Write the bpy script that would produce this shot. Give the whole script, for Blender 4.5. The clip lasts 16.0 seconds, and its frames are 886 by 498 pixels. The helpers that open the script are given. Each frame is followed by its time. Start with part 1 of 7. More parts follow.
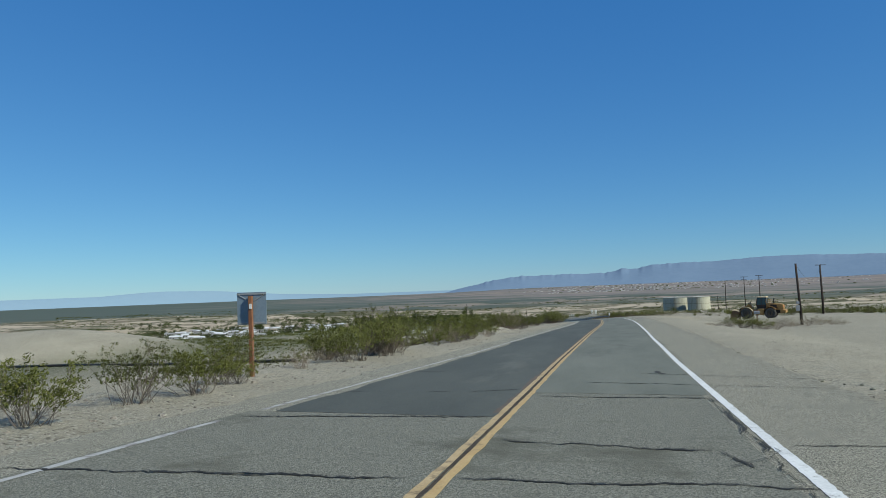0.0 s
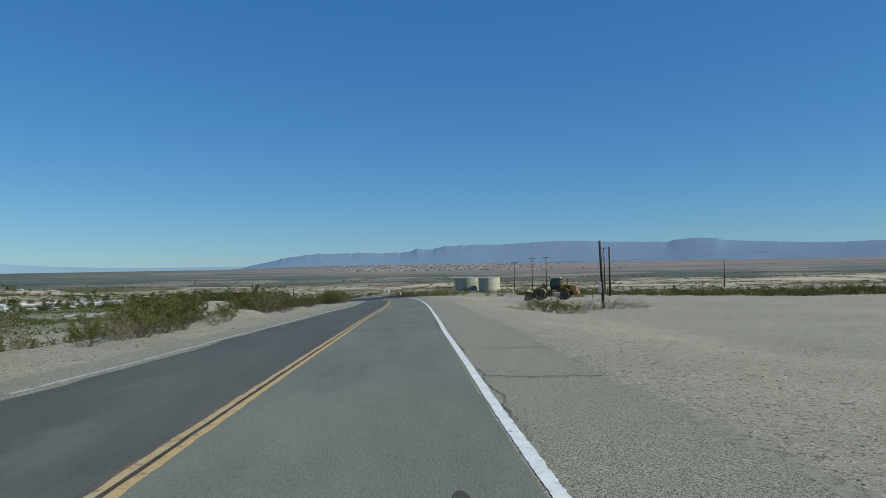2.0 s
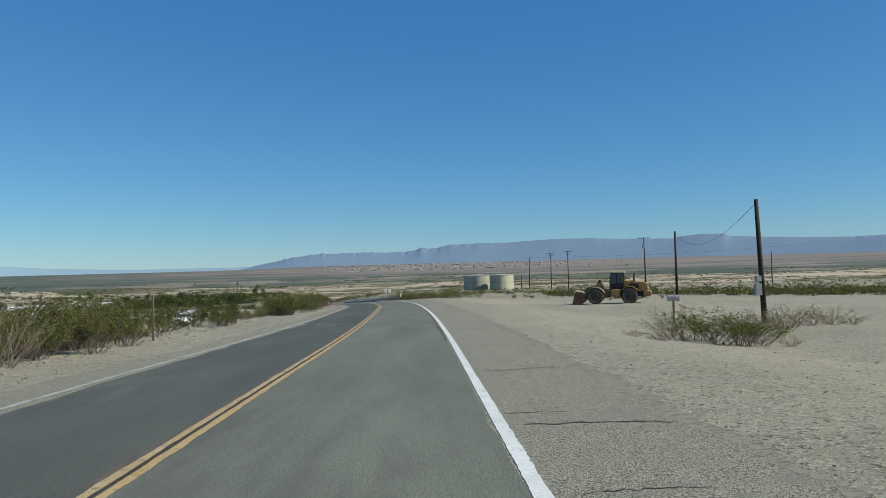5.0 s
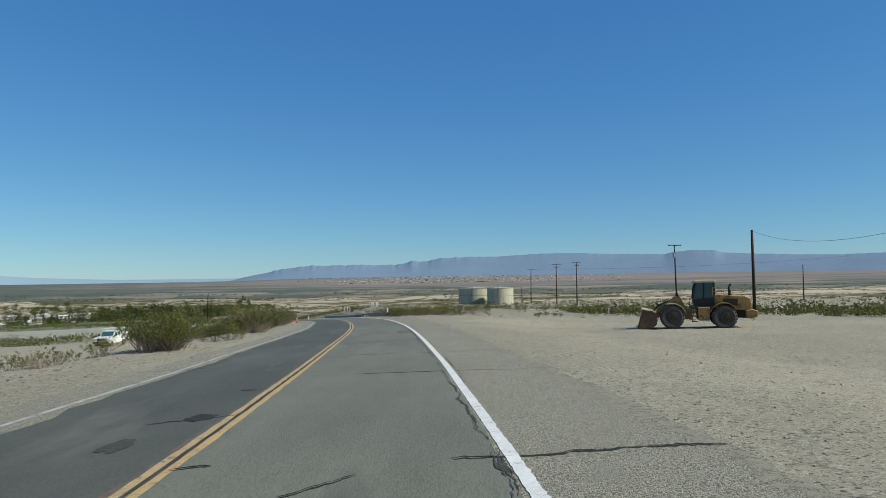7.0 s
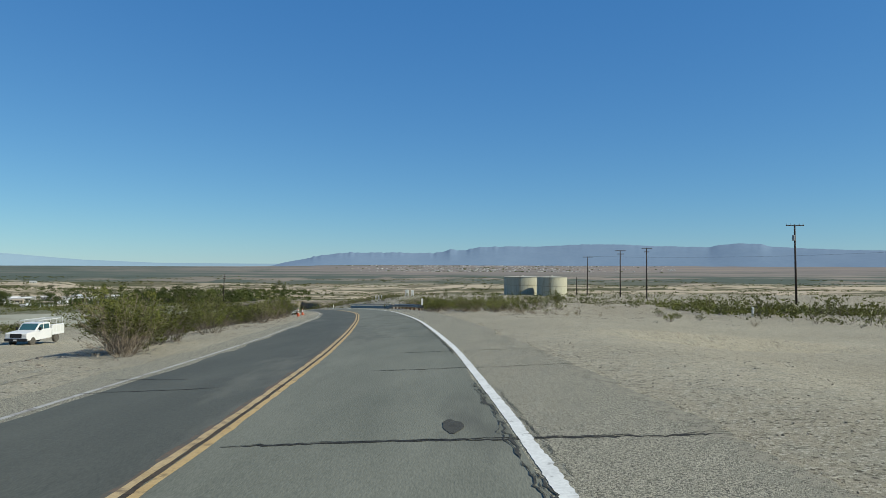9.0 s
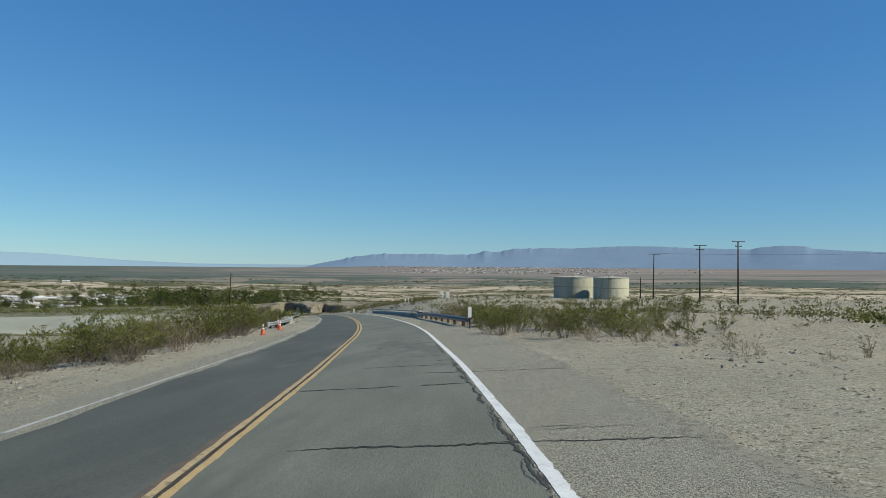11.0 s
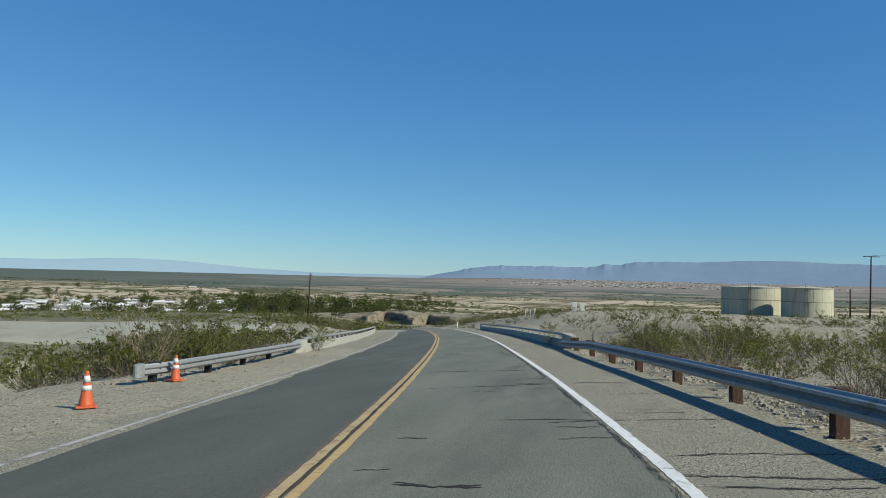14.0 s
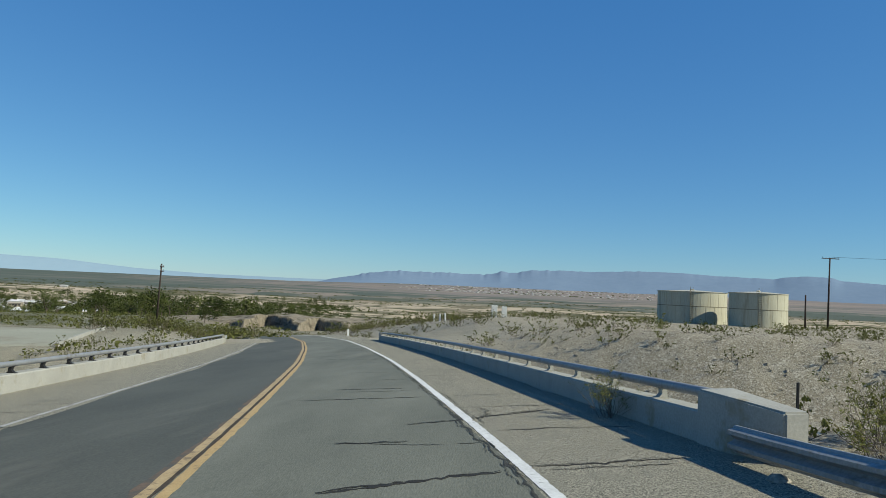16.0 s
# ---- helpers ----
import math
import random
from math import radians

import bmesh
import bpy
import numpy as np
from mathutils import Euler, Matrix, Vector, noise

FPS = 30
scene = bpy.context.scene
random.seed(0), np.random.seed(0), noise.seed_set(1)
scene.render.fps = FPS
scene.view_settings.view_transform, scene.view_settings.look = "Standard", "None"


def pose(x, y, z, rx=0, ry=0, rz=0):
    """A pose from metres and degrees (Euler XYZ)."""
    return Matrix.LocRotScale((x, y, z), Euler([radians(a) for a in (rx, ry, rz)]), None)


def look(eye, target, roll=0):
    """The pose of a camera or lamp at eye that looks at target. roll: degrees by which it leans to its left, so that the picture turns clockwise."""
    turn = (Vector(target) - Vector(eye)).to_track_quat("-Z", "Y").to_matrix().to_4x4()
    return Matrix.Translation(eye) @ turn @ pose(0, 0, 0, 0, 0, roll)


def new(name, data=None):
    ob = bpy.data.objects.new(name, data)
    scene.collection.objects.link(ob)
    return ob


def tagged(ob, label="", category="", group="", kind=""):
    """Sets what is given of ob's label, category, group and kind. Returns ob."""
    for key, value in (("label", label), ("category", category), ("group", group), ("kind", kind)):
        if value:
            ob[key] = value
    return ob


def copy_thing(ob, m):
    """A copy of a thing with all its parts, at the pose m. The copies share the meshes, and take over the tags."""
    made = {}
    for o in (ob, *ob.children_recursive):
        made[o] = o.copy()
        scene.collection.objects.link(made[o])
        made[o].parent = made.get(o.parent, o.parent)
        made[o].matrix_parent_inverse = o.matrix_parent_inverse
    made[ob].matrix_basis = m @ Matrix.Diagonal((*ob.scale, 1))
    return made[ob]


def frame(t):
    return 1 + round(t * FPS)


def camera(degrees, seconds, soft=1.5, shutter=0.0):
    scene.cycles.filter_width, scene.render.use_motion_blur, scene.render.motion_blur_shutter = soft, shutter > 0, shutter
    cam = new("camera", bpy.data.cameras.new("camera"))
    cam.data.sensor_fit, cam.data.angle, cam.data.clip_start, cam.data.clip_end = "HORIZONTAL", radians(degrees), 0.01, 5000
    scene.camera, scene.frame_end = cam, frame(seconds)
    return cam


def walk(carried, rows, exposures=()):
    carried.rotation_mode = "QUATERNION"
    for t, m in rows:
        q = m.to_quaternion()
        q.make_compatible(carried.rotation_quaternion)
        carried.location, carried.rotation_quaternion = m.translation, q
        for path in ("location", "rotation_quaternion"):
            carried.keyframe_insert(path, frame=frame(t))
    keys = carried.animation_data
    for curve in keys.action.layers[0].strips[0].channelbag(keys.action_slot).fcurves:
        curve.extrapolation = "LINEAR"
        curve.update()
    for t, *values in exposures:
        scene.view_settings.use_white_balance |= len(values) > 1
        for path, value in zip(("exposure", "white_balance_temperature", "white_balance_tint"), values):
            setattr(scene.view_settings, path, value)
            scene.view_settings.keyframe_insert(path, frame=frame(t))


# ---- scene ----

# ---------------------------------------------------------------- camera
# t, x, y, z, yaw, pitch, roll
PATH = [
    (0, 0.002, 0.000, 0.007, 13.83, 3.33, -2.20),
    (0.5, 0.009, 3.770, -0.110, 8.01, 2.27, -1.30),
    (1, 0.182, 7.160, -0.232, 3.03, 1.06, -1.64),
    (1.5, 0.416, 10.700, -0.380, -1.64, 1.10, -0.94),
    (2, 0.455, 14.730, -0.502, -1.92, 1.20, -0.96),
    (2.5, 0.539, 19.220, -0.675, -1.41, 1.50, -0.19),
    (3, 0.582, 24.160, -0.756, -1.32, 0.70, 0.17),
    (3.5, 0.583, 29.460, -0.939, -0.09, 1.55, -0.83),
    (4, 0.547, 35.120, -1.091, -0.64, 0.55, -1.43),
    (6.5, 0.214, 64.410, -1.939, -2.57, 2.20, -0.80),
    (7, 0.109, 71.110, -2.155, -2.35, 2.17, -0.86),
    (7.5, -0.001, 78.020, -2.401, -1.51, 2.11, -0.51),
    (8, -0.122, 85.210, -2.592, -1.25, 1.41, -0.65),
    (8.5, -0.421, 92.640, -2.837, -1.71, 0.10, 0.35),
    (9, -0.641, 100.190, -3.089, 0.68, 1.32, 0.26),
    (9.2, -0.835, 103.250, -3.190, 1.78, 1.59, 0.72),
    (11.3, -3.125, 135.850, -4.342, 4.08, 1.36, 0.37),
    (11.5, -3.399, 138.770, -4.493, 5.17, 0.90, 0.61),
    (12, -4.198, 145.900, -4.848, 7.19, 3.77, 0.88),
    (12.5, -5.123, 152.730, -5.196, 7.94, 4.85, 1.54),
    (13, -6.049, 159.290, -5.514, 7.65, 4.10, 1.12),
    (13.5, -7.029, 165.720, -5.821, 11.51, 2.25, 1.26),
    (14, -7.986, 172.080, -6.150, 12.57, 2.25, 1.40),
    (14.5, -8.969, 178.580, -6.479, 8.04, 3.40, 0.92),
    (15, -10.115, 185.310, -6.822, 1.57, 3.13, 1.22),
    (15.5, -11.407, 192.350, -7.215, 2.01, 3.29, 1.86),
    (16, -12.795, 199.440, -7.595, 4.60, 2.95, 2.50),
]


def aim(x, y, z, yaw, pitch, roll):
    a, b = radians(yaw), radians(pitch)
    d = Vector((-math.sin(a) * math.cos(b), math.cos(a) * math.cos(b), math.sin(b)))
    eye = Vector((x, y, z))
    return look(eye, eye + 2 * d, roll)


cam = camera(62.7, 16.0, 0.8)
# the lens's picture starts a little cooler and darker and warms on the way
BALANCE = [(0, 0.22, 6050, 10), (0.6, 0.18, 6000, 10), (1.2, 0.06, 5950, 10), (1.8, 0.08, 6000, 10), (3, 0.18, 6100, 10), (4, 0.24, 6250, 10), (6.5, 0.31, 6450, 10), (11.5, 0.33, 6500, 10), (14, 0.36, 6500, 10), (16, 0.38, 6550, 10)]
walk(cam, [(t, aim(*p)) for t, *p in PATH], BALANCE)

# ---------------------------------------------------------------- light
SUN_AZ, SUN_EL = 109.0, 37.0   # clockwise from +y
world = bpy.data.worlds.new("desert_sky")
scene.world = world
world.use_nodes = True
wn = world.node_tree.nodes
sky = wn.new("ShaderNodeTexSky")
sky.sky_type = "NISHITA"
sky.sun_disc = False
sky.sun_elevation, sky.sun_rotation = radians(SUN_EL), radians(SUN_AZ)
sky.altitude, sky.air_density, sky.dust_density, sky.ozone_density = 800, 1.0, 0.0, 4.0
wn["Background"].inputs["Strength"].default_value = 0.05
# clear desert air: the blue of the whole dome is lifted, the white of the horizon held back
tint = wn.new("ShaderNodeMix")
tint.data_type, tint.blend_type = "RGBA", "MULTIPLY"
tint.inputs["Factor"].default_value, tint.inputs["B"].default_value = 1.0, (0.76, 0.99, 0.83, 1)
lift = wn.new("ShaderNodeMix")
lift.data_type, lift.blend_type = "RGBA", "ADD"
lift.inputs["Factor"].default_value, lift.inputs["B"].default_value = 1.0, (0.0, 1.12, 4.35, 1)
world.node_tree.links.new(sky.outputs[0], tint.inputs["A"])
world.node_tree.links.new(tint.outputs["Result"], lift.inputs["A"])
world.node_tree.links.new(lift.outputs["Result"], wn["Background"].inputs["Color"])

sun_data = bpy.data.lights.new("sun", "SUN")
sun_data.energy, sun_data.angle, sun_data.color = 4.8, radians(0.53), (0.98, 0.955, 0.78)
sun = new("sun", sun_data)
sa, se = radians(SUN_AZ), radians(SUN_EL)
sun_dir = Vector((math.sin(sa) * math.cos(se), math.cos(sa) * math.cos(se), math.sin(se)))
sun.rotation_euler = (-sun_dir).to_track_quat("-Z", "Y").to_euler()
sun.location = (60, -40, 80)
scene.view_settings.exposure = 0.36


# ---------------------------------------------------------------- materials
def surface(name, dark, light, scale=3.0, fine=40.0, rough=0.8, bump=0.2, metal=0.0, stain=None, coords="Object", stretch=(1, 1, 1), low=0.35, high=0.65, bump_scale=None):
    """Two tones mixed by a coarse and a fine noise, an optional third tone in patches, and a fine relief."""
    m = bpy.data.materials.new(name)
    m.use_nodes = True
    nt = m.node_tree
    n, l = nt.nodes, nt.links
    bsdf = n["Principled BSDF"]
    tc = n.new("ShaderNodeTexCoord")
    mp = n.new("ShaderNodeMapping")
    mp.inputs["Scale"].default_value = stretch
    l.new(tc.outputs[coords], mp.inputs["Vector"])

    def noise_at(s, detail, rough_=0.6):
        k = n.new("ShaderNodeTexNoise")
        k.inputs["Scale"].default_value, k.inputs["Detail"].default_value, k.inputs["Roughness"].default_value = s, detail, rough_
        l.new(mp.outputs[0], k.inputs["Vector"])
        return k

    a, b = noise_at(scale, 4), noise_at(fine, 2)
    add = n.new("ShaderNodeMath")
    add.operation = "MULTIPLY_ADD"
    add.inputs[1].default_value = 0.5
    half = n.new("ShaderNodeMath")
    half.operation = "MULTIPLY"
    half.inputs[1].default_value = 0.5
    l.new(b.outputs["Fac"], half.inputs[0])
    l.new(a.outputs["Fac"], add.inputs[0])
    l.new(half.outputs[0], add.inputs[2])
    ramp = n.new("ShaderNodeMapRange")
    ramp.inputs["From Min"].default_value, ramp.inputs["From Max"].default_value = low, high
    l.new(add.outputs[0], ramp.inputs["Value"])
    mix = n.new("ShaderNodeMix")
    mix.data_type = "RGBA"
    mix.inputs["A"].default_value, mix.inputs["B"].default_value = (*dark, 1), (*light, 1)
    l.new(ramp.outputs[0], mix.inputs["Factor"])
    out = mix.outputs["Result"]
    if stain:
        col, s, amount = stain
        c = noise_at(s, 5, 0.7)
        r2 = n.new("ShaderNodeMapRange")
        r2.inputs["From Min"].default_value, r2.inputs["From Max"].default_value = 0.62 - 0.25 * amount, 0.72 - 0.2 * amount
        l.new(c.outputs["Fac"], r2.inputs["Value"])
        m2 = n.new("ShaderNodeMix")
        m2.data_type = "RGBA"
        l.new(r2.outputs[0], m2.inputs["Factor"])
        l.new(out, m2.inputs["A"])
        m2.inputs["B"].default_value = (*col, 1)
        out = m2.outputs["Result"]
    l.new(out, bsdf.inputs["Base Color"])
    bsdf.inputs["Roughness"].default_value, bsdf.inputs["Metallic"].default_value = rough, metal
    bsdf.inputs["Specular IOR Level"].default_value = 0.3
    if bump:
        bp = n.new("ShaderNodeBump")
        bp.inputs["Strength"].default_value, bp.inputs["Distance"].default_value = bump, 0.02
        src = noise_at(bump_scale, 3).outputs["Fac"] if bump_scale else add.outputs[0]
        l.new(src, bp.inputs["Height"])
        l.new(bp.outputs[0], bsdf.inputs["Normal"])
    return m


def foliage(name, dark, light):
    """Leaf colour that varies from clump to clump."""
    m = bpy.data.materials.new(name)
    m.use_nodes = True
    nt = m.node_tree
    n, l = nt.nodes, nt.links
    bsdf = n["Principled BSDF"]
    g = n.new("ShaderNodeNewGeometry")
    o = n.new("ShaderNodeObjectInfo")
    ad = n.new("ShaderNodeMath")
    ad.operation = "MULTIPLY_ADD"
    ad.inputs[1].default_value = 0.65
    sc = n.new("ShaderNodeMath")
    sc.operation = "MULTIPLY"
    sc.inputs[1].default_value = 0.35
    l.new(o.outputs["Random"], sc.inputs[0])
    l.new(g.outputs["Random Per Island"], ad.inputs[0])
    l.new(sc.outputs[0], ad.inputs[2])
    mix = n.new("ShaderNodeMix")
    mix.data_type = "RGBA"
    mix.inputs["A"].default_value, mix.inputs["B"].default_value = (*dark, 1), (*light, 1)
    l.new(ad.outputs[0], mix.inputs["Factor"])
    l.new(mix.outputs["Result"], bsdf.inputs["Base Color"])
    bsdf.inputs["Roughness"].default_value = 0.7
    bsdf.inputs["Specular IOR Level"].default_value = 0.12
    # thin leaves let some light through
    thin = n.new("ShaderNodeBsdfTranslucent")
    l.new(mix.outputs["Result"], thin.inputs["Color"])
    both = n.new("ShaderNodeMixShader")
    both.inputs["Fac"].default_value = 0.35
    l.new(bsdf.outputs[0], both.inputs[1])
    l.new(thin.outputs[0], both.inputs[2])
    l.new(both.outputs[0], n["Material Output"].inputs["Surface"])
    return m


def plain(name, col, rough=0.5, metal=0.0):
    m = bpy.data.materials.new(name)
    m.use_nodes = True
    b = m.node_tree.nodes["Principled BSDF"]
    b.inputs["Base Color"].default_value = (*col, 1)
    b.inputs["Roughness"].default_value, b.inputs["Metallic"].default_value = rough, metal
    return m


def ground_material():
    """Desert floor: pale gravelly sand near the road, scrub-grey plain and pale badland strips further out."""
    m = bpy.data.materials.new("desert_ground")
    m.use_nodes = True
    nt = m.node_tree
    n, l = nt.nodes, nt.links
    bsdf = n["Principled BSDF"]
    tc = n.new("ShaderNodeTexCoord")

    def noise_at(s, detail, stretch=(1, 1, 1), rough=0.6):
        mp = n.new("ShaderNodeMapping")
        mp.inputs["Scale"].default_value = stretch
        l.new(tc.outputs["Object"], mp.inputs["Vector"])
        k = n.new("ShaderNodeTexNoise")
        k.inputs["Scale"].default_value, k.inputs["Detail"].default_value, k.inputs["Roughness"].default_value = s, detail, rough
        l.new(mp.outputs[0], k.inputs["Vector"])
        return k.outputs["Fac"]

    def span(v, a, b):
        r = n.new("ShaderNodeMapRange")
        r.inputs["From Min"].default_value, r.inputs["From Max"].default_value = a, b
        l.new(v, r.inputs["Value"])
        return r.outputs[0]

    def mix(f, a, b):
        k = n.new("ShaderNodeMix")
        k.data_type = "RGBA"
        l.new(f, k.inputs["Factor"])
        for s, v in (("A", a), ("B", b)):
            if isinstance(v, tuple):
                k.inputs[s].default_value = (*v, 1)
            else:
                l.new(v, k.inputs[s])
        return k.outputs["Result"]

    def times(a, b):
        k = n.new("ShaderNodeMath")
        k.operation = "MULTIPLY"
        l.new(a, k.inputs[0])
        l.new(b, k.inputs[1])
        return k.outputs[0]

    # near sand: broad tone, wheel-worn patches, gravel grain
    near = mix(span(noise_at(0.12, 5), 0.35, 0.65), SAND_DARK, SAND_LIGHT)
    near = mix(span(noise_at(1.3, 5), 0.50, 0.70), near, SAND_GREY)
    near = mix(span(noise_at(5.0, 7, (1, 1, 1), 0.8), 0.53, 0.66), near, GRAVEL_DARK)
    near = mix(span(noise_at(14.0, 4, (1, 1, 1), 0.7), 0.55, 0.66), near, GRAVEL_LIGHT)
    near = mix(span(noise_at(34.0, 2, (1, 1, 1), 0.6), 0.58, 0.66), near, GRAVEL_DARK)
    # scrub litter on the valley side
    sep = n.new("ShaderNodeSeparateXYZ")
    l.new(tc.outputs["Object"], sep.inputs[0])
    down = n.new("ShaderNodeMath")
    down.operation = "MULTIPLY"
    down.inputs[1].default_value = -1.0
    l.new(sep.outputs["X"], down.inputs[0])
    heap = n.new("ShaderNodeVectorMath")
    heap.operation = "DISTANCE"
    heap.inputs[1].default_value = (-138, 146, -6)
    l.new(tc.outputs["Object"], heap.inputs[0])
    near = mix(times(times(span(heap.outputs["Value"], 30, 44), span(down.outputs[0], 46, 90)), span(noise_at(0.045, 6, (0.5, 1, 1), 0.7), 0.33, 0.45)), near, SCRUB_SOIL)
    # stony bank on the upper side of the bridge approach
    bank = times(span(sep.outputs["Y"], 150, 164), span(down.outputs[0], 12.0, 4.0))
    near = mix(times(bank, span(noise_at(0.5, 6, (1, 1, 1), 0.7), 0.30, 0.50)), near, BANK_STONE)

    def gravel(base, size, shade, share, where=None):
        """Stones of one size and shade strewn over a tone."""
        cell = n.new("ShaderNodeTexVoronoi")
        cell.inputs["Scale"].default_value = size
        l.new(tc.outputs["Object"], cell.inputs["Vector"])
        lot = n.new("ShaderNodeSeparateColor")
        l.new(cell.outputs["Color"], lot.inputs["Color"])
        f = times(span(lot.outputs[0], share, share + 0.06), span(cell.outputs["Distance"], 0.62, 0.40))
        return mix(times(where, f) if where else f, base, shade)

    for size, shade, share in ((7.0, GRAVEL_LIGHT, 0.74), (11.0, BANK_DARK, 0.70), (19.0, GRAVEL_DARK, 0.76), (27.0, GRAVEL_LIGHT, 0.70)):
        near = gravel(near, size, shade, share, bank)
    near = gravel(gravel(near, 17.0, GRAVEL_DARK, 0.88), 23.0, GRAVEL_LIGHT, 0.80)
    # plain: bands that lie across the valley
    band = noise_at(0.011, 5, (0.28, 1.0, 1.0), 0.62)
    far = mix(span(band, 0.45, 0.60), PLAIN_SCRUB, PLAIN_TAN)
    far = mix(times(span(sep.outputs["Y"], 600, 800), span(noise_at(0.016, 7, (0.16, 1.0, 1.0), 0.68), 0.49, 0.55)), far, PLAIN_PALE)
    far = mix(span(noise_at(0.07, 5, (0.35, 1, 1)), 0.51, 0.60), far, PLAIN_SCRUB)
    # the bright eroded terraces that face the road across the river
    wavy = n.new("ShaderNodeMath")
    wavy.operation = "MULTIPLY_ADD"
    wavy.inputs[1].default_value = 520.0
    l.new(noise_at(0.006, 5, (0.5, 1, 1), 0.65), wavy.inputs[0])
    l.new(sep.outputs["Y"], wavy.inputs[2])
    cliff = times(times(span(wavy.outputs[0], 1090, 1130), span(wavy.outputs[0], 1560, 1470)), span(noise_at(0.03, 6, (0.14, 1, 1), 0.75), 0.50, 0.56))
    far = mix(cliff, far, PLAIN_CREAM)
    rough_edge = n.new("ShaderNodeMath")
    rough_edge.operation = "MULTIPLY_ADD"
    rough_edge.inputs[1].default_value = 160.0
    l.new(noise_at(0.02, 3), rough_edge.inputs[0])
    l.new(sep.outputs["Y"], rough_edge.inputs[2])
    both = mix(span(rough_edge.outputs[0], 400, 560), near, far)
    # the last kilometres: darker scrub, bare pinkish fans; haze is put into these colours
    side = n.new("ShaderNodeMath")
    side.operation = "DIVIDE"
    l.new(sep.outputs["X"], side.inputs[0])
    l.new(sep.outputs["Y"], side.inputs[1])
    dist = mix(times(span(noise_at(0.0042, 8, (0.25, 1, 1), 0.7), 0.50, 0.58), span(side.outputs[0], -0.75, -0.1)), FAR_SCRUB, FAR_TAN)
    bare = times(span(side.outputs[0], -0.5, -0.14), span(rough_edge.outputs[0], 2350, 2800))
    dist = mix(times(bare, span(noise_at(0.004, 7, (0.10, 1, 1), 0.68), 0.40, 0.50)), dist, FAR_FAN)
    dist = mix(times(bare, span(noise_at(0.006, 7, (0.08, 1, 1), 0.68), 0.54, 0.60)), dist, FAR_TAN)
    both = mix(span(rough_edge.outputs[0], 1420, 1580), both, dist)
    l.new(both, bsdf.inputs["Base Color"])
    bsdf.inputs["Roughness"].default_value = 0.95
    bsdf.inputs["Specular IOR Level"].default_value = 0.1
    bp = n.new("ShaderNodeBump")
    bp.inputs["Strength"].default_value, bp.inputs["Distance"].default_value = 0.85, 0.05
    l.new(noise_at(6.5, 9, (1, 1, 1), 0.78), bp.inputs["Height"])
    l.new(bp.outputs[0], bsdf.inputs["Normal"])
    return m


SAND_DARK, SAND_LIGHT, SAND_GREY = (0.259, 0.232, 0.172), (0.336, 0.302, 0.226), (0.268, 0.252, 0.196)
GRAVEL_DARK, GRAVEL_LIGHT = (0.092, 0.0816, 0.06), (0.416, 0.384, 0.308)
SCRUB_SOIL = (0.10, 0.10, 0.058)
PLAIN_SCRUB, PLAIN_TAN, PLAIN_PALE = (0.070, 0.072, 0.036), (0.165, 0.137, 0.09), (0.40, 0.335, 0.245)
PLAIN_CREAM, BANK_STONE, BANK_DARK = (0.40, 0.333, 0.25), (0.222, 0.193, 0.137), (0.125, 0.108, 0.078)
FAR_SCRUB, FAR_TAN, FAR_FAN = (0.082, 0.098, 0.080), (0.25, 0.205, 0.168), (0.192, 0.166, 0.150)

M_GROUND = ground_material()
M_ASPHALT_NEW = surface("dark_asphalt", (0.054, 0.057, 0.048), (0.094, 0.097, 0.081), 0.6, 50, 0.85, 0.35, stain=((0.108, 0.108, 0.0896), 0.35, 0.25), stretch=(1, 0.22, 1))
M_ASPHALT_OLD = surface("grey_asphalt", (0.100, 0.104, 0.0815), (0.171, 0.172, 0.137), 0.7, 50, 0.85, 0.4, stain=((0.1, 0.101, 0.0816), 0.3, 0.3), stretch=(1, 0.22, 1))
M_CHIPSEAL = surface("coarse_chipseal", (0.046, 0.044, 0.033), (0.375, 0.35, 0.27), 40, 85, 0.95, 1.0, stain=((0.20, 0.188, 0.145), 0.6, 0.22), low=0.42, high=0.58)
M_ASPHALT_COARSE = surface("worn_coarse_asphalt", (0.078, 0.077, 0.061), (0.245, 0.238, 0.188), 30, 60, 0.95, 1.0, stain=((0.1, 0.096, 0.0704), 0.4, 0.4), low=0.40, high=0.62)
M_YELLOW = surface("worn_yellow_paint", (0.365, 0.243, 0.098), (0.48, 0.345, 0.165), 3.0, 40, 0.7, 0.2, stain=((0.23, 0.165, 0.08), 6.0, 0.3))
M_YELLOW_OLD = surface("dirty_yellow_paint", (0.33, 0.235, 0.11), (0.47, 0.355, 0.20), 3.0, 40, 0.75, 0.2, stain=((0.19, 0.14, 0.08), 6.0, 0.4))
M_SEAM = surface("dark_brown_seam", (0.026, 0.020, 0.014), (0.075, 0.055, 0.036), 4.0, 30, 0.9, 0.3)
M_LINE_STAIN = surface("reddish_old_paint", (0.10, 0.075, 0.055), (0.15, 0.105, 0.075), 3.0, 25, 0.9, 0.2, stain=((0.075, 0.075, 0.064), 2.5, 0.6))
M_EDGE = surface("dark_crumbled_chipseal", (0.045, 0.042, 0.033), (0.30, 0.276, 0.21), 34, 80, 0.95, 1.0, stain=((0.25, 0.23, 0.175), 7.0, 0.75), low=0.42, high=0.58)
M_WHITE_LINE = surface("worn_white_road_paint", (0.50, 0.50, 0.48), (0.68, 0.68, 0.655), 2.0, 25, 0.75, 0.2, stain=((0.16, 0.155, 0.14), 7.0, 0.12))
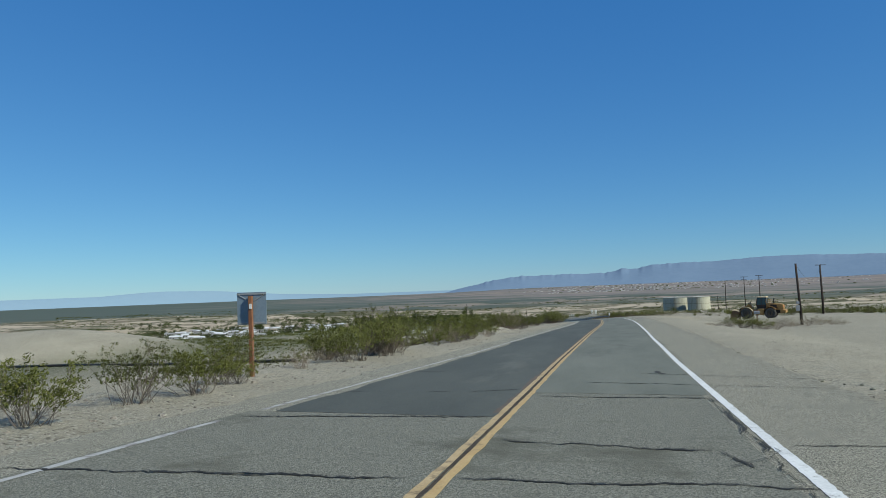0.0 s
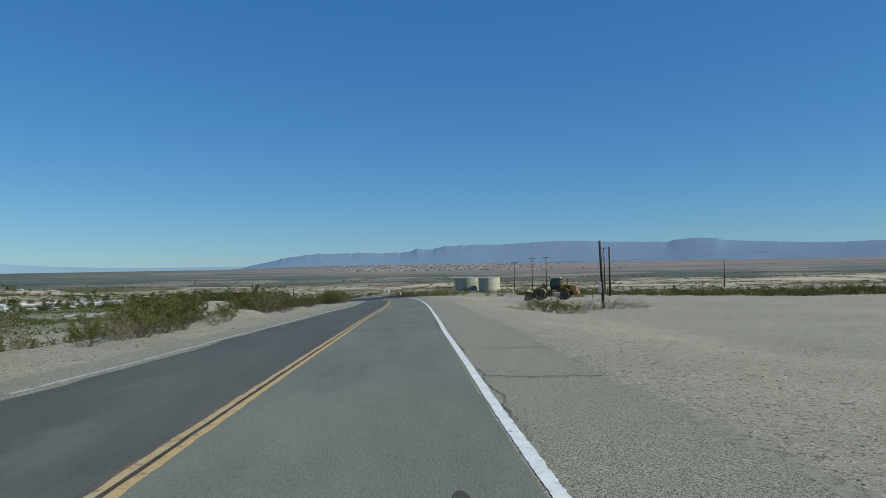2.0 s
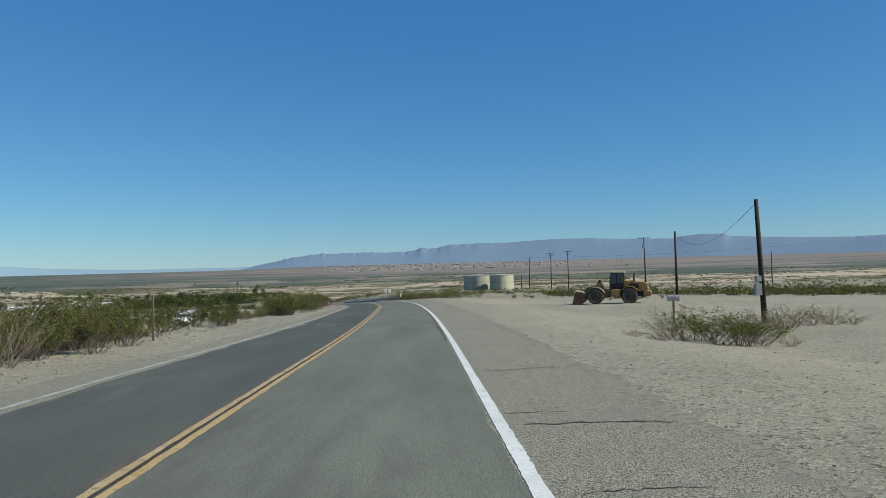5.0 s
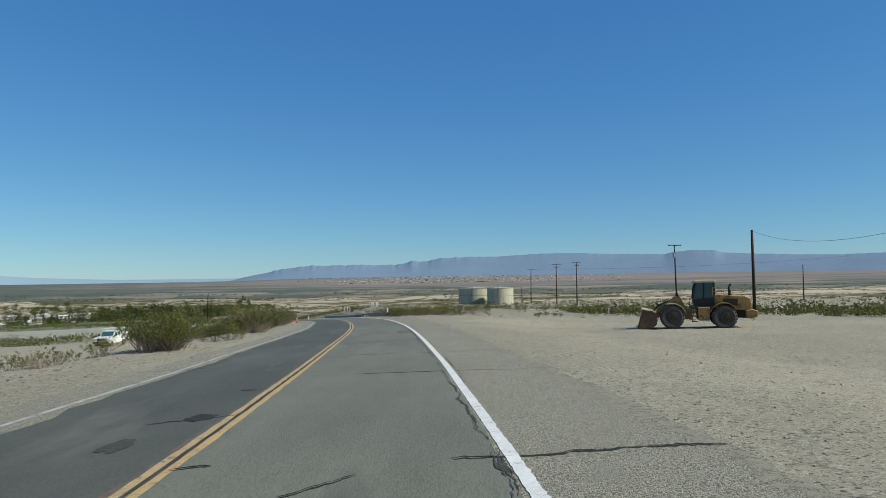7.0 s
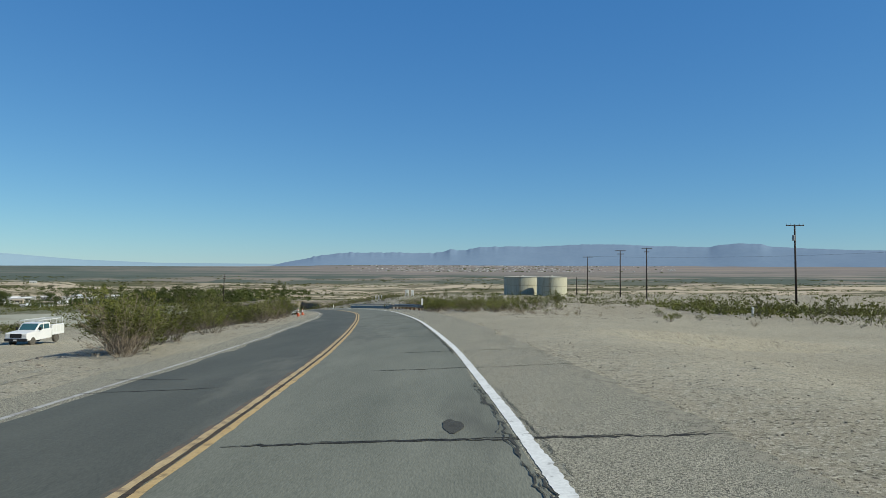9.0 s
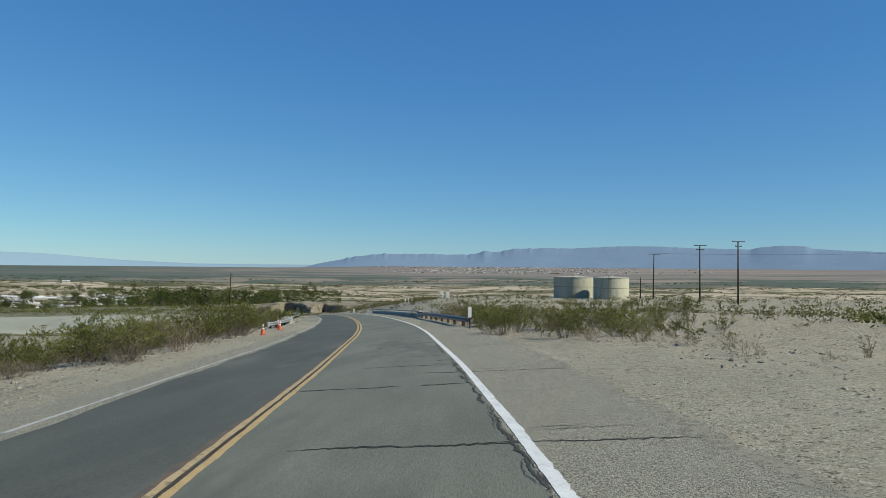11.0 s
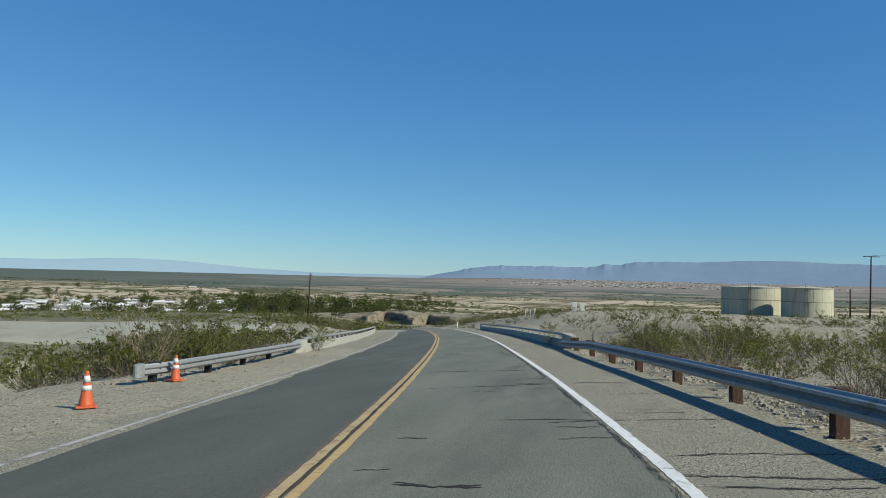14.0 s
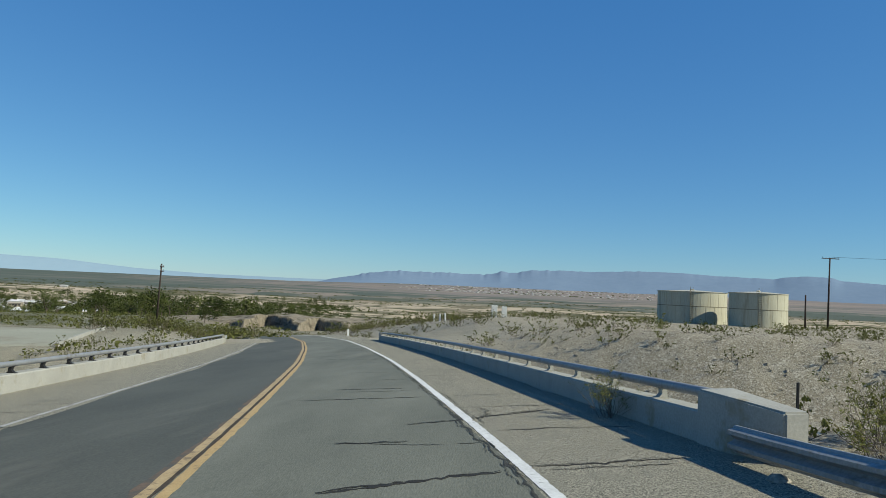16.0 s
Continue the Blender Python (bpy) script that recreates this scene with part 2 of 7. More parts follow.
M_WHITE_THIN = surface("dusty_white_road_paint", (0.288, 0.28, 0.264), (0.448, 0.44, 0.416), 2.0, 25, 0.75, 0.2, stain=((0.176, 0.16, 0.144), 2.0, 0.5))
M_TAR = surface("crack_sealant", (0.012, 0.0115, 0.0105), (0.034, 0.032, 0.027), 3.0, 30, 0.9, 0.3)
M_PATCH = surface("worn_tar_patch", (0.028, 0.027, 0.023), (0.068, 0.066, 0.055), 9.0, 40, 0.9, 0.4)
M_CONCRETE = surface("weathered_concrete", (0.26, 0.257, 0.228), (0.35, 0.345, 0.308), 0.9, 30, 0.9, 0.2, stain=((0.24, 0.212, 0.152), 1.2, 0.25))
M_GALV = surface("galvanised_steel", (0.2, 0.208, 0.212), (0.304, 0.312, 0.316), 1.5, 20, 0.55, 0.08, metal=0.3, stain=((0.16, 0.144, 0.124), 1.5, 0.25))
M_WOOD_POST = surface("stained_timber", (0.032, 0.018, 0.013), (0.075, 0.040, 0.026), 6, 40, 0.85, 0.5, stretch=(1, 1, 0.2))
M_POLE = surface("creosoted_pole_wood", (0.018, 0.013, 0.011), (0.048, 0.034, 0.027), 5, 40, 0.9, 0.5, stretch=(1, 1, 0.1))
M_RUST_POST = surface("rust_brown_post", (0.136, 0.056, 0.028), (0.24, 0.112, 0.056), 4, 30, 0.8, 0.4, stretch=(1, 1, 0.2))
M_ALU = surface("bare_aluminium", (0.16, 0.208, 0.248), (0.216, 0.264, 0.304), 1.5, 20, 0.45, 0.03, metal=0.35)
M_TANK = surface("cream_tank_paint", (0.335, 0.32, 0.242), (0.43, 0.41, 0.312), 0.7, 12, 0.55, 0.03, stain=((0.29, 0.268, 0.19), 0.8, 0.3), stretch=(1, 1, 0.12))
M_TANK_ROOF = surface("pale_tank_roof", (0.33, 0.31, 0.245), (0.43, 0.405, 0.325), 0.5, 12, 0.6, 0.03)
M_TANK_SEAM = surface("faded_plate_seam", (0.25, 0.235, 0.172), (0.30, 0.285, 0.21), 4, 20, 0.8, 0.1)
M_JOINT = surface("dark_seam", (0.12, 0.104, 0.068), (0.16, 0.136, 0.088), 4, 20, 0.8, 0.1)
M_LOADER = surface("dusty_ochre_loader_paint", (0.27, 0.145, 0.04), (0.44, 0.265, 0.09), 1.3, 20, 0.6, 0.1, stain=((0.128, 0.06, 0.024), 1.6, 0.45))
M_LOADER_DARK = surface("grimy_dark_machinery", (0.024, 0.0208, 0.0176), (0.06, 0.0496, 0.04), 3, 30, 0.75, 0.3)
M_BUCKET = surface("rust_worn_bucket_steel", (0.08, 0.044, 0.0256), (0.16, 0.096, 0.056), 2, 25, 0.6, 0.2, metal=0.3, stain=((0.272, 0.176, 0.08), 1.5, 0.3))
M_TYRE = surface("dusty_rubber_tyre", (0.045, 0.041, 0.036), (0.12, 0.108, 0.09), 4, 25, 0.9, 0.3)
M_GLASS = plain("tinted_cab_glass", (0.03, 0.082, 0.098), 0.1)
# paler ochre for fender, roof and bars; sunlit tops are put into it
M_FENDER = surface("pale_sunlit_ochre", (0.50, 0.38, 0.21), (0.66, 0.53, 0.33), 1.5, 20, 0.6, 0.05)
M_RIM = surface("dusty_tan_wheel_rim", (0.16, 0.105, 0.06), (0.27, 0.19, 0.115), 2, 25, 0.7, 0.1)
M_WHITE_PAINT = surface("white_car_paint", (0.544, 0.544, 0.544), (0.624, 0.624, 0.624), 1.0, 10, 0.3, 0.0)
M_BLACK = surface("black_plastic", (0.0096, 0.0096, 0.0096), (0.024, 0.024, 0.024), 3, 30, 0.6, 0.1)
M_ORANGE = surface("faded_orange_cone_plastic", (0.40, 0.075, 0.028), (0.50, 0.105, 0.04), 3, 30, 0.5, 0.05, stain=((0.36, 0.08, 0.032), 4, 0.2))
M_REFLECT = surface("white_reflective_sleeve", (0.48, 0.48, 0.464), (0.592, 0.592, 0.576), 4, 30, 0.45, 0.02)
M_SIGN_WHITE = surface("weathered_white_sign_face", (0.48, 0.48, 0.464), (0.592, 0.592, 0.576), 3, 30, 0.5, 0.02, stain=((0.28, 0.272, 0.256), 6, 0.25))
M_ROCK = surface("grey_tan_stone", (0.085, 0.073, 0.06), (0.285, 0.255, 0.21), 3, 25, 0.9, 0.4)
M_PEBBLE = surface("pale_lot_pebble", (0.135, 0.118, 0.092), (0.37, 0.335, 0.27), 5, 25, 0.9, 0.2)
M_BARK = surface("grey_brown_twig_bark", (0.08, 0.064, 0.048), (0.152, 0.124, 0.096), 8, 40, 0.9, 0.3)
M_DRYTWIG = surface("bleached_dry_twig", (0.16, 0.124, 0.088), (0.272, 0.216, 0.16), 8, 40, 0.9, 0.2)
M_CREOSOTE = foliage("creosote_leaf", (0.048, 0.056, 0.013), (0.190, 0.195, 0.050))
M_DRYLEAF = foliage("dry_brittle_leaf", (0.112, 0.092, 0.052), (0.24, 0.204, 0.128))
M_SCRUB = foliage("valley_scrub", (0.042, 0.049, 0.013), (0.150, 0.155, 0.045))
M_TREE = foliage("riverside_tree_leaf", (0.030, 0.044, 0.012), (0.105, 0.118, 0.034))
M_ROOF_WHITE = surface("white_coated_roof", (0.528, 0.536, 0.544), (0.64, 0.64, 0.64), 0.3, 5, 0.6, 0.0)
M_HOME_WALL = surface("pale_home_siding", (0.36, 0.352, 0.336), (0.496, 0.48, 0.448), 0.3, 5, 0.7, 0.0)
M_WINDOW = plain("dark_window_glass", (0.024, 0.028, 0.032), 0.15)
# the blue and paleness of distant air are put into both rock colours
M_MOUNTAIN = surface("haze_blue_rock", (0.137, 0.197, 0.276), (0.148, 0.209, 0.288), 0.006, 0.03, 1.0, 0.0, low=0.4, high=0.6, stretch=(1, 1, 3))
M_MOUNTAIN_PALE = surface("haze_pale_rock", (0.190, 0.275, 0.345), (0.198, 0.284, 0.352), 0.003, 0.02, 1.0, 0.0)
M_PAD = surface("bladed_pale_sand", (0.24, 0.24, 0.185), (0.31, 0.305, 0.24), 0.08, 6, 0.95, 0.3, stain=((0.216, 0.192, 0.144), 0.05, 0.35))
M_BADLAND = surface("eroded_pale_clay", (0.115, 0.096, 0.068), (0.25, 0.218, 0.165), 0.5, 5, 0.95, 0.9, stain=((0.075, 0.063, 0.044), 0.3, 0.45), stretch=(1, 1, 2.5))


# ---------------------------------------------------------------- geometry helpers
def link(name, me, material, parent=None, label=""):
    me.materials.append(material)
    ob = new(name, me)
    if parent:
        ob.parent = parent
    if label:
        ob["label"] = label
    return ob


def part(name, bm, material, parent=None, label="", smooth=False):
    me = bpy.data.meshes.new(name)
    bm.normal_update()
    if smooth:
        for f in bm.faces:
            f.smooth = True
    bm.to_mesh(me)
    bm.free()
    return link(name, me, material, parent, label)


def raw(name, verts, faces, material, parent=None, label="", smooth=False):
    me = bpy.data.meshes.new(name)
    me.from_pydata([tuple(v) for v in verts], [], [tuple(f) for f in faces])
    if smooth:
        me.polygons.foreach_set("use_smooth", [True] * len(me.polygons))
    me.update()
    return link(name, me, material, parent, label)


def empty(name, m=None):
    ob = new(name)
    ob.empty_display_size = 0.3
    if m:
        ob.matrix_world = m
    return ob


def block(bm, lo, hi, bevel=0.0, m=None):
    """A box from corner to corner, its edges rounded by bevel."""
    lo, hi = Vector(lo), Vector(hi)
    mm = Matrix.Translation((lo + hi) / 2) @ Matrix.Diagonal((*(hi - lo), 1))
    r = bmesh.ops.create_cube(bm, size=1, matrix=(m @ mm) if m else mm)
    if bevel:
        edges = list({e for v in r["verts"] for e in v.link_edges})
        bmesh.ops.bevel(bm, geom=edges, offset=bevel, segments=2, affect="EDGES", profile=0.6)
    return bm


def rod(bm, a, b, r0, r1=None, seg=8, caps=True):
    """A round bar between two points."""
    a, b = Vector(a), Vector(b)
    r1 = r0 if r1 is None else r1
    q = (b - a).to_track_quat("Z", "Y").to_matrix().to_4x4()
    bmesh.ops.create_cone(bm, cap_ends=caps, segments=seg, radius1=r0, radius2=r1, depth=(b - a).length, matrix=Matrix.Translation((a + b) / 2) @ q)
    return bm


def lathe(bm, profile, seg=24, m=None):
    """A body of revolution about z from (radius, height) pairs."""
    rings = []
    for r, z in profile:
        rings.append([bm.verts.new((m or Matrix()) @ Vector((r * math.cos(2 * math.pi * k / seg), r * math.sin(2 * math.pi * k / seg), z))) for k in range(seg)])
    for a, b in zip(rings, rings[1:]):
        for k in range(seg):
            bm.faces.new((a[k], a[(k + 1) % seg], b[(k + 1) % seg], b[k]))
    bm.faces.new(rings[0][::-1])
    bm.faces.new(rings[-1])
    return bm


def extrude_profile(bm, pts, y0, y1, bevel=0.0):
    """A slab with an outline in x and z, from y0 to y1."""
    a = [bm.verts.new((x, y0, z)) for x, z in pts]
    b = [bm.verts.new((x, y1, z)) for x, z in pts]
    fs = [bm.faces.new(a), bm.faces.new(b[::-1])]
    for k in range(len(pts)):
        j = (k + 1) % len(pts)
        fs.append(bm.faces.new((a[k], b[k], b[j], a[j])))
    bmesh.ops.recalc_face_normals(bm, faces=fs)
    if bevel:
        bmesh.ops.bevel(bm, geom=list({e for f in fs for e in f.edges}), offset=bevel, segments=2, affect="EDGES", profile=0.6)
    return bm


# ---------------------------------------------------------------- lie of the land
def eased(ky, kv, win):
    yy = np.arange(-120.0, 600.0, 1.0)
    v = np.interp(yy, ky, kv)
    k = np.hanning(2 * win + 1)
    return yy, np.convolve(np.pad(v, win, mode="reflect", reflect_type="odd"), k / k.sum(), "valid")


ROAD_KNOTS = [-120, -60, -30, 0, 8, 16, 24, 32, 40, 50, 60, 70, 80, 90, 100, 110, 120, 130, 140, 150, 160, 170, 180, 190, 200, 210, 220, 230, 245, 262, 290, 320, 350, 380, 420]
ROAD_Y, ROAD_X = eased(ROAD_KNOTS, [-1.24, -1.54, -1.66, -1.83, -1.94, -2.08, -2.22, -2.26, -2.31, -2.39, -2.43, -2.43, -2.53, -2.75, -3.08, -3.47, -4.08, -4.95, -5.97, -7.11, -8.38, -9.63, -11.16, -12.93, -14.84, -16.84, -18.98, -21.2, -24.98, -29.7, -38.97, -52.25, -70.1, -89.72, -109.18], 5)
_, ROAD_Z = eased(ROAD_KNOTS, [1.885, 0.108, -0.785, -1.685, -1.958, -2.233, -2.471, -2.68, -2.895, -3.197, -3.507, -3.824, -4.13, -4.422, -4.727, -5.076, -5.447, -5.854, -6.277, -6.768, -7.255, -7.746, -8.244, -8.778, -9.33, -9.888, -10.446, -11.008, -11.862, -12.849, -14.719, -17.113, -19.704, -21.754, -23.004], 5)
_, ROAD_E = eased([-120, 0, 20, 40, 90, 110, 150, 400], [-0.03, -0.03, -0.02, 0, 0.01, 0.03, 0.05, 0.05], 10)


def xc(y):
    return np.interp(y, ROAD_Y, ROAD_X)


def road_z(u, y):
    return np.interp(y, ROAD_Y, ROAD_Z) + np.interp(y, ROAD_Y, ROAD_E) * (np.clip(u, -10, 10) - 1.75)


def step(v, a, b):
    t = np.clip((v - a) / (b - a), 0, 1)
    return t * t * (3 - 2 * t)


def bump_at(x, y, cx, cy, rx, ry, hgt, p=2.0):
    d = ((x - cx) / rx) ** 2 + ((y - cy) / ry) ** 2
    return hgt * np.clip(1 - d, 0, 1) ** (p / 2)


def waves(x, y, s):
    """A cheap smooth unevenness."""
    return (np.sin(x / s + 1.7 * np.sin(y / (1.3 * s))) + np.sin(y / (0.8 * s) + 1.3 * np.sin(x / (1.7 * s) + 2)) + np.sin((x + y) / (0.53 * s) + np.sin((x - y) / s))) / 3


def ground(x, y):
    """Height of the natural ground; the pavement lies a hand above it."""
    x, y = np.asarray(x, float), np.asarray(y, float)
    u = x - xc(y)
    d = np.hypot(x, y - 100)
    near = road_z(u, y) - 0.032 - 0.4 * step(y, 275, 300)
    left = -5.4 - 0.034 * np.clip(y, -200, 420) - 0.02 * np.clip(-u - 20, 0, 400) + 0.5 * waves(x, y, 14)
    left = left + bump_at(x, y, -138, 146, 46, 30, 7.0) + bump_at(x, y, -19.9, 90.5, 7, 8, 4.7) + bump_at(x, y, -39, 167, 26, 22, 1.0, 1.0)
    right = -2.55 - 0.0285 * np.clip(y, -200, 400) + 0.15 * waves(x, y, 9) + 0.35 * step(y, 160, 185) * step(u, 10, 16) * (1 - step(u, 24, 40)) * (0.6 + 0.5 * waves(x, y, 4))
    right = right - 0.4 * step(y, 185, 220) * (1 - step(u, 60, 120))
    right = right - 6.5 * step(y, 255, 305) * (1 - step(x, -60, -6))
    floor = np.interp(d, [0, 290, 430, 700, 1300, 2500, 3600, 4900], [-15, -23.5, -32.5, -36, -38, -32, -22, -12]) + 1.6 * waves(x, y, 60) * step(d, 200, 500)
    # terraces of the badlands beyond the river
    floor = floor + 5 * step(waves(x * 0.6, y * 2.2, 130) + 0.2 * waves(x, y, 35), 0.05, 0.3) * step(d, 700, 1000) * (1 - step(d, 1700, 2300))
    az = np.arctan2(x, y - 100)
    floor = floor + 16 * step(d, 2900, 4400) * step(az, -0.3, -0.12)
    left = left + (floor - left) * step(d, 285, 450)
    right = right + (floor - right) * step(np.hypot(x * 0.8, y - 100), 255, 480)
    wl, wr = step(-u, 8.2, 22), step(u, np.where(y < 128, 7.2, 9.0), np.where(y < 128, 16.0, 24.0))
    z = near + (left - near) * wl + (right - near) * wr
    # gravelly shoulder of the bank
    z = z + bump_at(x, y, -11.4, 61.5, 2.4, 3.6, 0.45)
    # the bank falls away at the end of the bridge wall
    z = z - 0.4 * step(u, 6.5, 7.6) * (1 - step(u, 12, 16)) * step(y, 202, 205) * (1 - step(y, 211, 216))
    # dry wash under the bridge
    across = y - (235 - 0.25 * (x + 22))
    wash = np.exp(-(across / np.interp(u, [-60, -8, 8, 60], [22, 15, 13, 5])) ** 4) * np.interp(np.abs(u), [0, 20, 60, 110], [4.6, 4.6, 2.5, 0])
    z = z - wash
    far_road = step(y, 325, 375)
    return z * (1 - far_road) + (left + (right - left) * step(u, -18, 18)) * far_road


def ground_at(x, y):
    return float(ground(x, y))


def on_road(u, y, lift=0.0):
    """A point u metres to the right of the centre line, on the road's surface."""
    s = float(xc(y + 0.5) - xc(y - 0.5))
    k = math.hypot(1, s)
    px, py = float(xc(y)) + u / k, y - u * s / k
    return Vector((px, py, float(road_z(u, y)) + lift))


def heading(y):
    return math.atan2(-float(xc(y + 1) - xc(y - 1)), 2)


# ---------------------------------------------------------------- ground sheet
def lines(*spans):
    out = []
    for a, b, s in spans:
        out += list(np.arange(a, b, s))
    return np.array(out)


gu = lines((-5200, -1600, 240), (-1600, -500, 45), (-500, -120, 12), (-120, -36, 3), (-36, 40, 0.55), (40, 130, 3), (130, 520, 12), (520, 1600, 45), (1600, 5300, 240))
gy = lines((-1500, -200, 200), (-200, -20, 15), (-20, 290, 0.85), (290, 460, 3), (460, 900, 9), (900, 2000, 26), (2000, 5150, 150))
GU, GY = np.meshgrid(gu, gy)
GX = GU + xc(np.clip(GY, -120, 420))
GZ = ground(GX, GY)
fine = np.array([[noise.noise((a * 0.7, b * 0.7, 0.0)) + 0.6 * noise.noise((a * 2.1, b * 2.1, 3.0)) for a, b in zip(ra, rb)] for ra, rb in zip(GX, GY)])
GZ = GZ + fine * np.where(np.abs(GU) < 7.4, 0.012, np.where(GU > 0, np.where(GY > 225, 0.18, np.where(GY > 150, 0.12, 0.05)), 0.11)) * (np.abs(GX) < 400)
nr, nc = GX.shape
verts = np.stack([GX, GY, GZ], -1).reshape(-1, 3)
ii = (np.arange(nr - 1)[:, None] * nc + np.arange(nc - 1)[None]).ravel()
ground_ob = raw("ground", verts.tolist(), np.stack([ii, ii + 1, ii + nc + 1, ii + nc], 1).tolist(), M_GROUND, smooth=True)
tagged(ground_ob, "pale gravelly desert ground falling towards a scrubby valley", "ground", kind="structure")


# ---------------------------------------------------------------- road
def ragged(y, s, amount):
    return amount * (noise.noise((y * s, 3.3, 1.1)) + 0.6 * noise.noise((y * s * 3.7, 8.1, 2.0)))


LEFT_LINE = lambda y: -float(np.interp(y, [-20, 10, 20, 30, 40, 50, 62, 78, 90, 100, 112, 130, 150, 162, 175, 190, 205, 220, 300], [4.15, 4.29, 4.05, 3.8, 3.77, 3.68, 3.67, 3.4, 3.2, 3.3, 3.39, 3.4, 3.73, 3.64, 3.91, 3.86, 3.9, 3.91, 3.91]))
RIGHT_LINE = lambda y: float(np.interp(y, [-20, 10, 20, 30, 40, 50, 62, 78, 90, 100, 112, 130, 150, 162, 175, 190, 205, 220, 300], [3.74, 3.68, 3.72, 3.7, 3.65, 3.72, 3.7, 3.63, 3.62, 3.58, 3.53, 3.6, 3.78, 3.81, 3.81, 3.85, 3.87, 3.95, 3.85]))
LEFT_EDGE = lambda y: LEFT_LINE(y) - 0.5 + ragged(y, 0.5, 0.16)
RIGHT_EDGE = lambda y: float(np.interp(y, [-40, 17, 28, 34, 47, 73, 79, 88, 94, 101, 108, 115, 120, 148, 158, 171, 180, 205, 300], [6.3, 6.35, 6.2, 6.15, 6.1, 6.1, 6.1, 5.95, 5.85, 5.8, 5.75, 5.65, 5.6, 6.2, 6.6, 6.3, 6.3, 6.6, 6.6])) + ragged(y, 0.35, 0.20) + ragged(y + 31, 2.3, 0.09) + ragged(y + 11, 9.0, 0.06)


def strip(name, f0, f1, y0, y1, lift, material, parent=None, label="", stepy=1.0, thick=0.0, n_across=4):
    """A strip of the road between two offsets from the centre line."""
    ys = np.linspace(y0, y1, max(2, int((y1 - y0) / stepy) + 1))
    v, f = [], []
    for y in ys:
        a, b = f0(y), f1(y)
        for k in range(n_across + 1):
            v.append(on_road(a + (b - a) * k / n_across, float(y), lift))
    w = n_across + 1
    for i in range(len(ys) - 1):
        for k in range(n_across):
            f.append((i * w + k, i * w + k + 1, (i + 1) * w + k + 1, (i + 1) * w + k))
    if thick:
        o = len(ys) * w
        for i in range(len(ys)):
            for a in (v[i * w], v[i * w + n_across]):
                v += [a.copy(), a - Vector((0, 0, thick))]
        for i in range(len(ys) - 1):
            k = o + 4 * i
            f += [(k, k + 4, k + 5, k + 1), (k + 2, k + 3, k + 7, k + 6)]
    return raw(name, v, f, material, parent, label, smooth=True)


road = empty("road")
tagged(road, "two-lane desert road of worn asphalt with a double yellow line", "road", kind="structure")
ROAD_END = 318
OVERLAY = lambda y: LEFT_LINE(y) + 0.28 + ragged(y, 0.25, 0.22)
strip("old_verge", lambda y: LEFT_LINE(y) - 1.1 + ragged(y + 50, 0.3, 0.3), lambda y: LEFT_LINE(y) + 0.9, -60, ROAD_END, 0.004, M_CHIPSEAL, road, "dusty old pavement along the verge", stepy=0.5, thick=0.08)
strip("left_lane", OVERLAY, lambda y: 0.0, 11.6, ROAD_END, 0.012, M_ASPHALT_NEW, road, "smooth dark asphalt lane", thick=0.12)
strip("left_lane", lambda y: LEFT_LINE(y) - 0.15 + ragged(y, 0.5, 0.1), lambda y: 0.0, -60, 11.6, 0.008, M_ASPHALT_COARSE, road, "coarse worn asphalt lane", thick=0.12)
strip("right_lane", lambda y: 0.0, lambda y: RIGHT_LINE(y) - 0.1 + ragged(y, 0.8, 0.06), 15.2, ROAD_END, 0.012, M_ASPHALT_OLD, road, "faded grey asphalt lane", thick=0.12)
strip("right_lane", lambda y: 0.0, lambda y: RIGHT_LINE(y) - 0.1 + ragged(y, 0.8, 0.06), -60, 15.2, 0.008, M_ASPHALT_COARSE, road, "coarse worn asphalt lane", thick=0.12)
strip("hard_shoulder", lambda y: RIGHT_LINE(y) - 0.25, RIGHT_EDGE, -60, ROAD_END, 0.009, M_CHIPSEAL, road, "coarse chip-sealed shoulder with a crumbling edge", stepy=0.15, thick=0.05, n_across=2)
strip("bridge_shoulder", lambda y: -7.3, lambda y: LEFT_EDGE(y) + 0.3, 203, 264, 0.0, M_CHIPSEAL, road, "gravelly bridge shoulder", thick=0.6)
strip("bridge_deck", lambda y: -7.35, lambda y: 7.15, 206, 263, -0.14, M_CONCRETE, road, "concrete bridge deck", thick=0.7)
Y_MID = 0.025
Y_LINE = lambda y: 0.138 + 0.03 * float(step(y, 150, 195))
strip("yellow_line", lambda y: Y_MID - Y_LINE(y) + ragged(y, 1.7, 0.02) + ragged(y, 9.0, 0.010), lambda y: Y_MID - 0.033 + ragged(y + 9, 2.1, 0.016), -60, ROAD_END, 0.0145, M_YELLOW_OLD, road, "faded dirty yellow paint stripe", 0.25, n_across=1)
strip("yellow_line", lambda y: Y_MID + 0.033 + ragged(y + 5, 2.1, 0.016), lambda y: Y_MID + Y_LINE(y) + ragged(y + 3, 1.7, 0.02) + ragged(y + 13, 9.0, 0.012), -60, ROAD_END, 0.0145, M_YELLOW, road, "worn yellow paint stripe", 0.25, n_across=1)
strip("line_gap", lambda y: Y_MID - 0.028 + ragged(y, 1.9, 0.026), lambda y: Y_MID + 0.028 + ragged(y + 20, 2.1, 0.026), -60, ROAD_END, 0.0165, M_SEAM, road, "dark brown seam between the yellow stripes", 0.3, n_across=1)
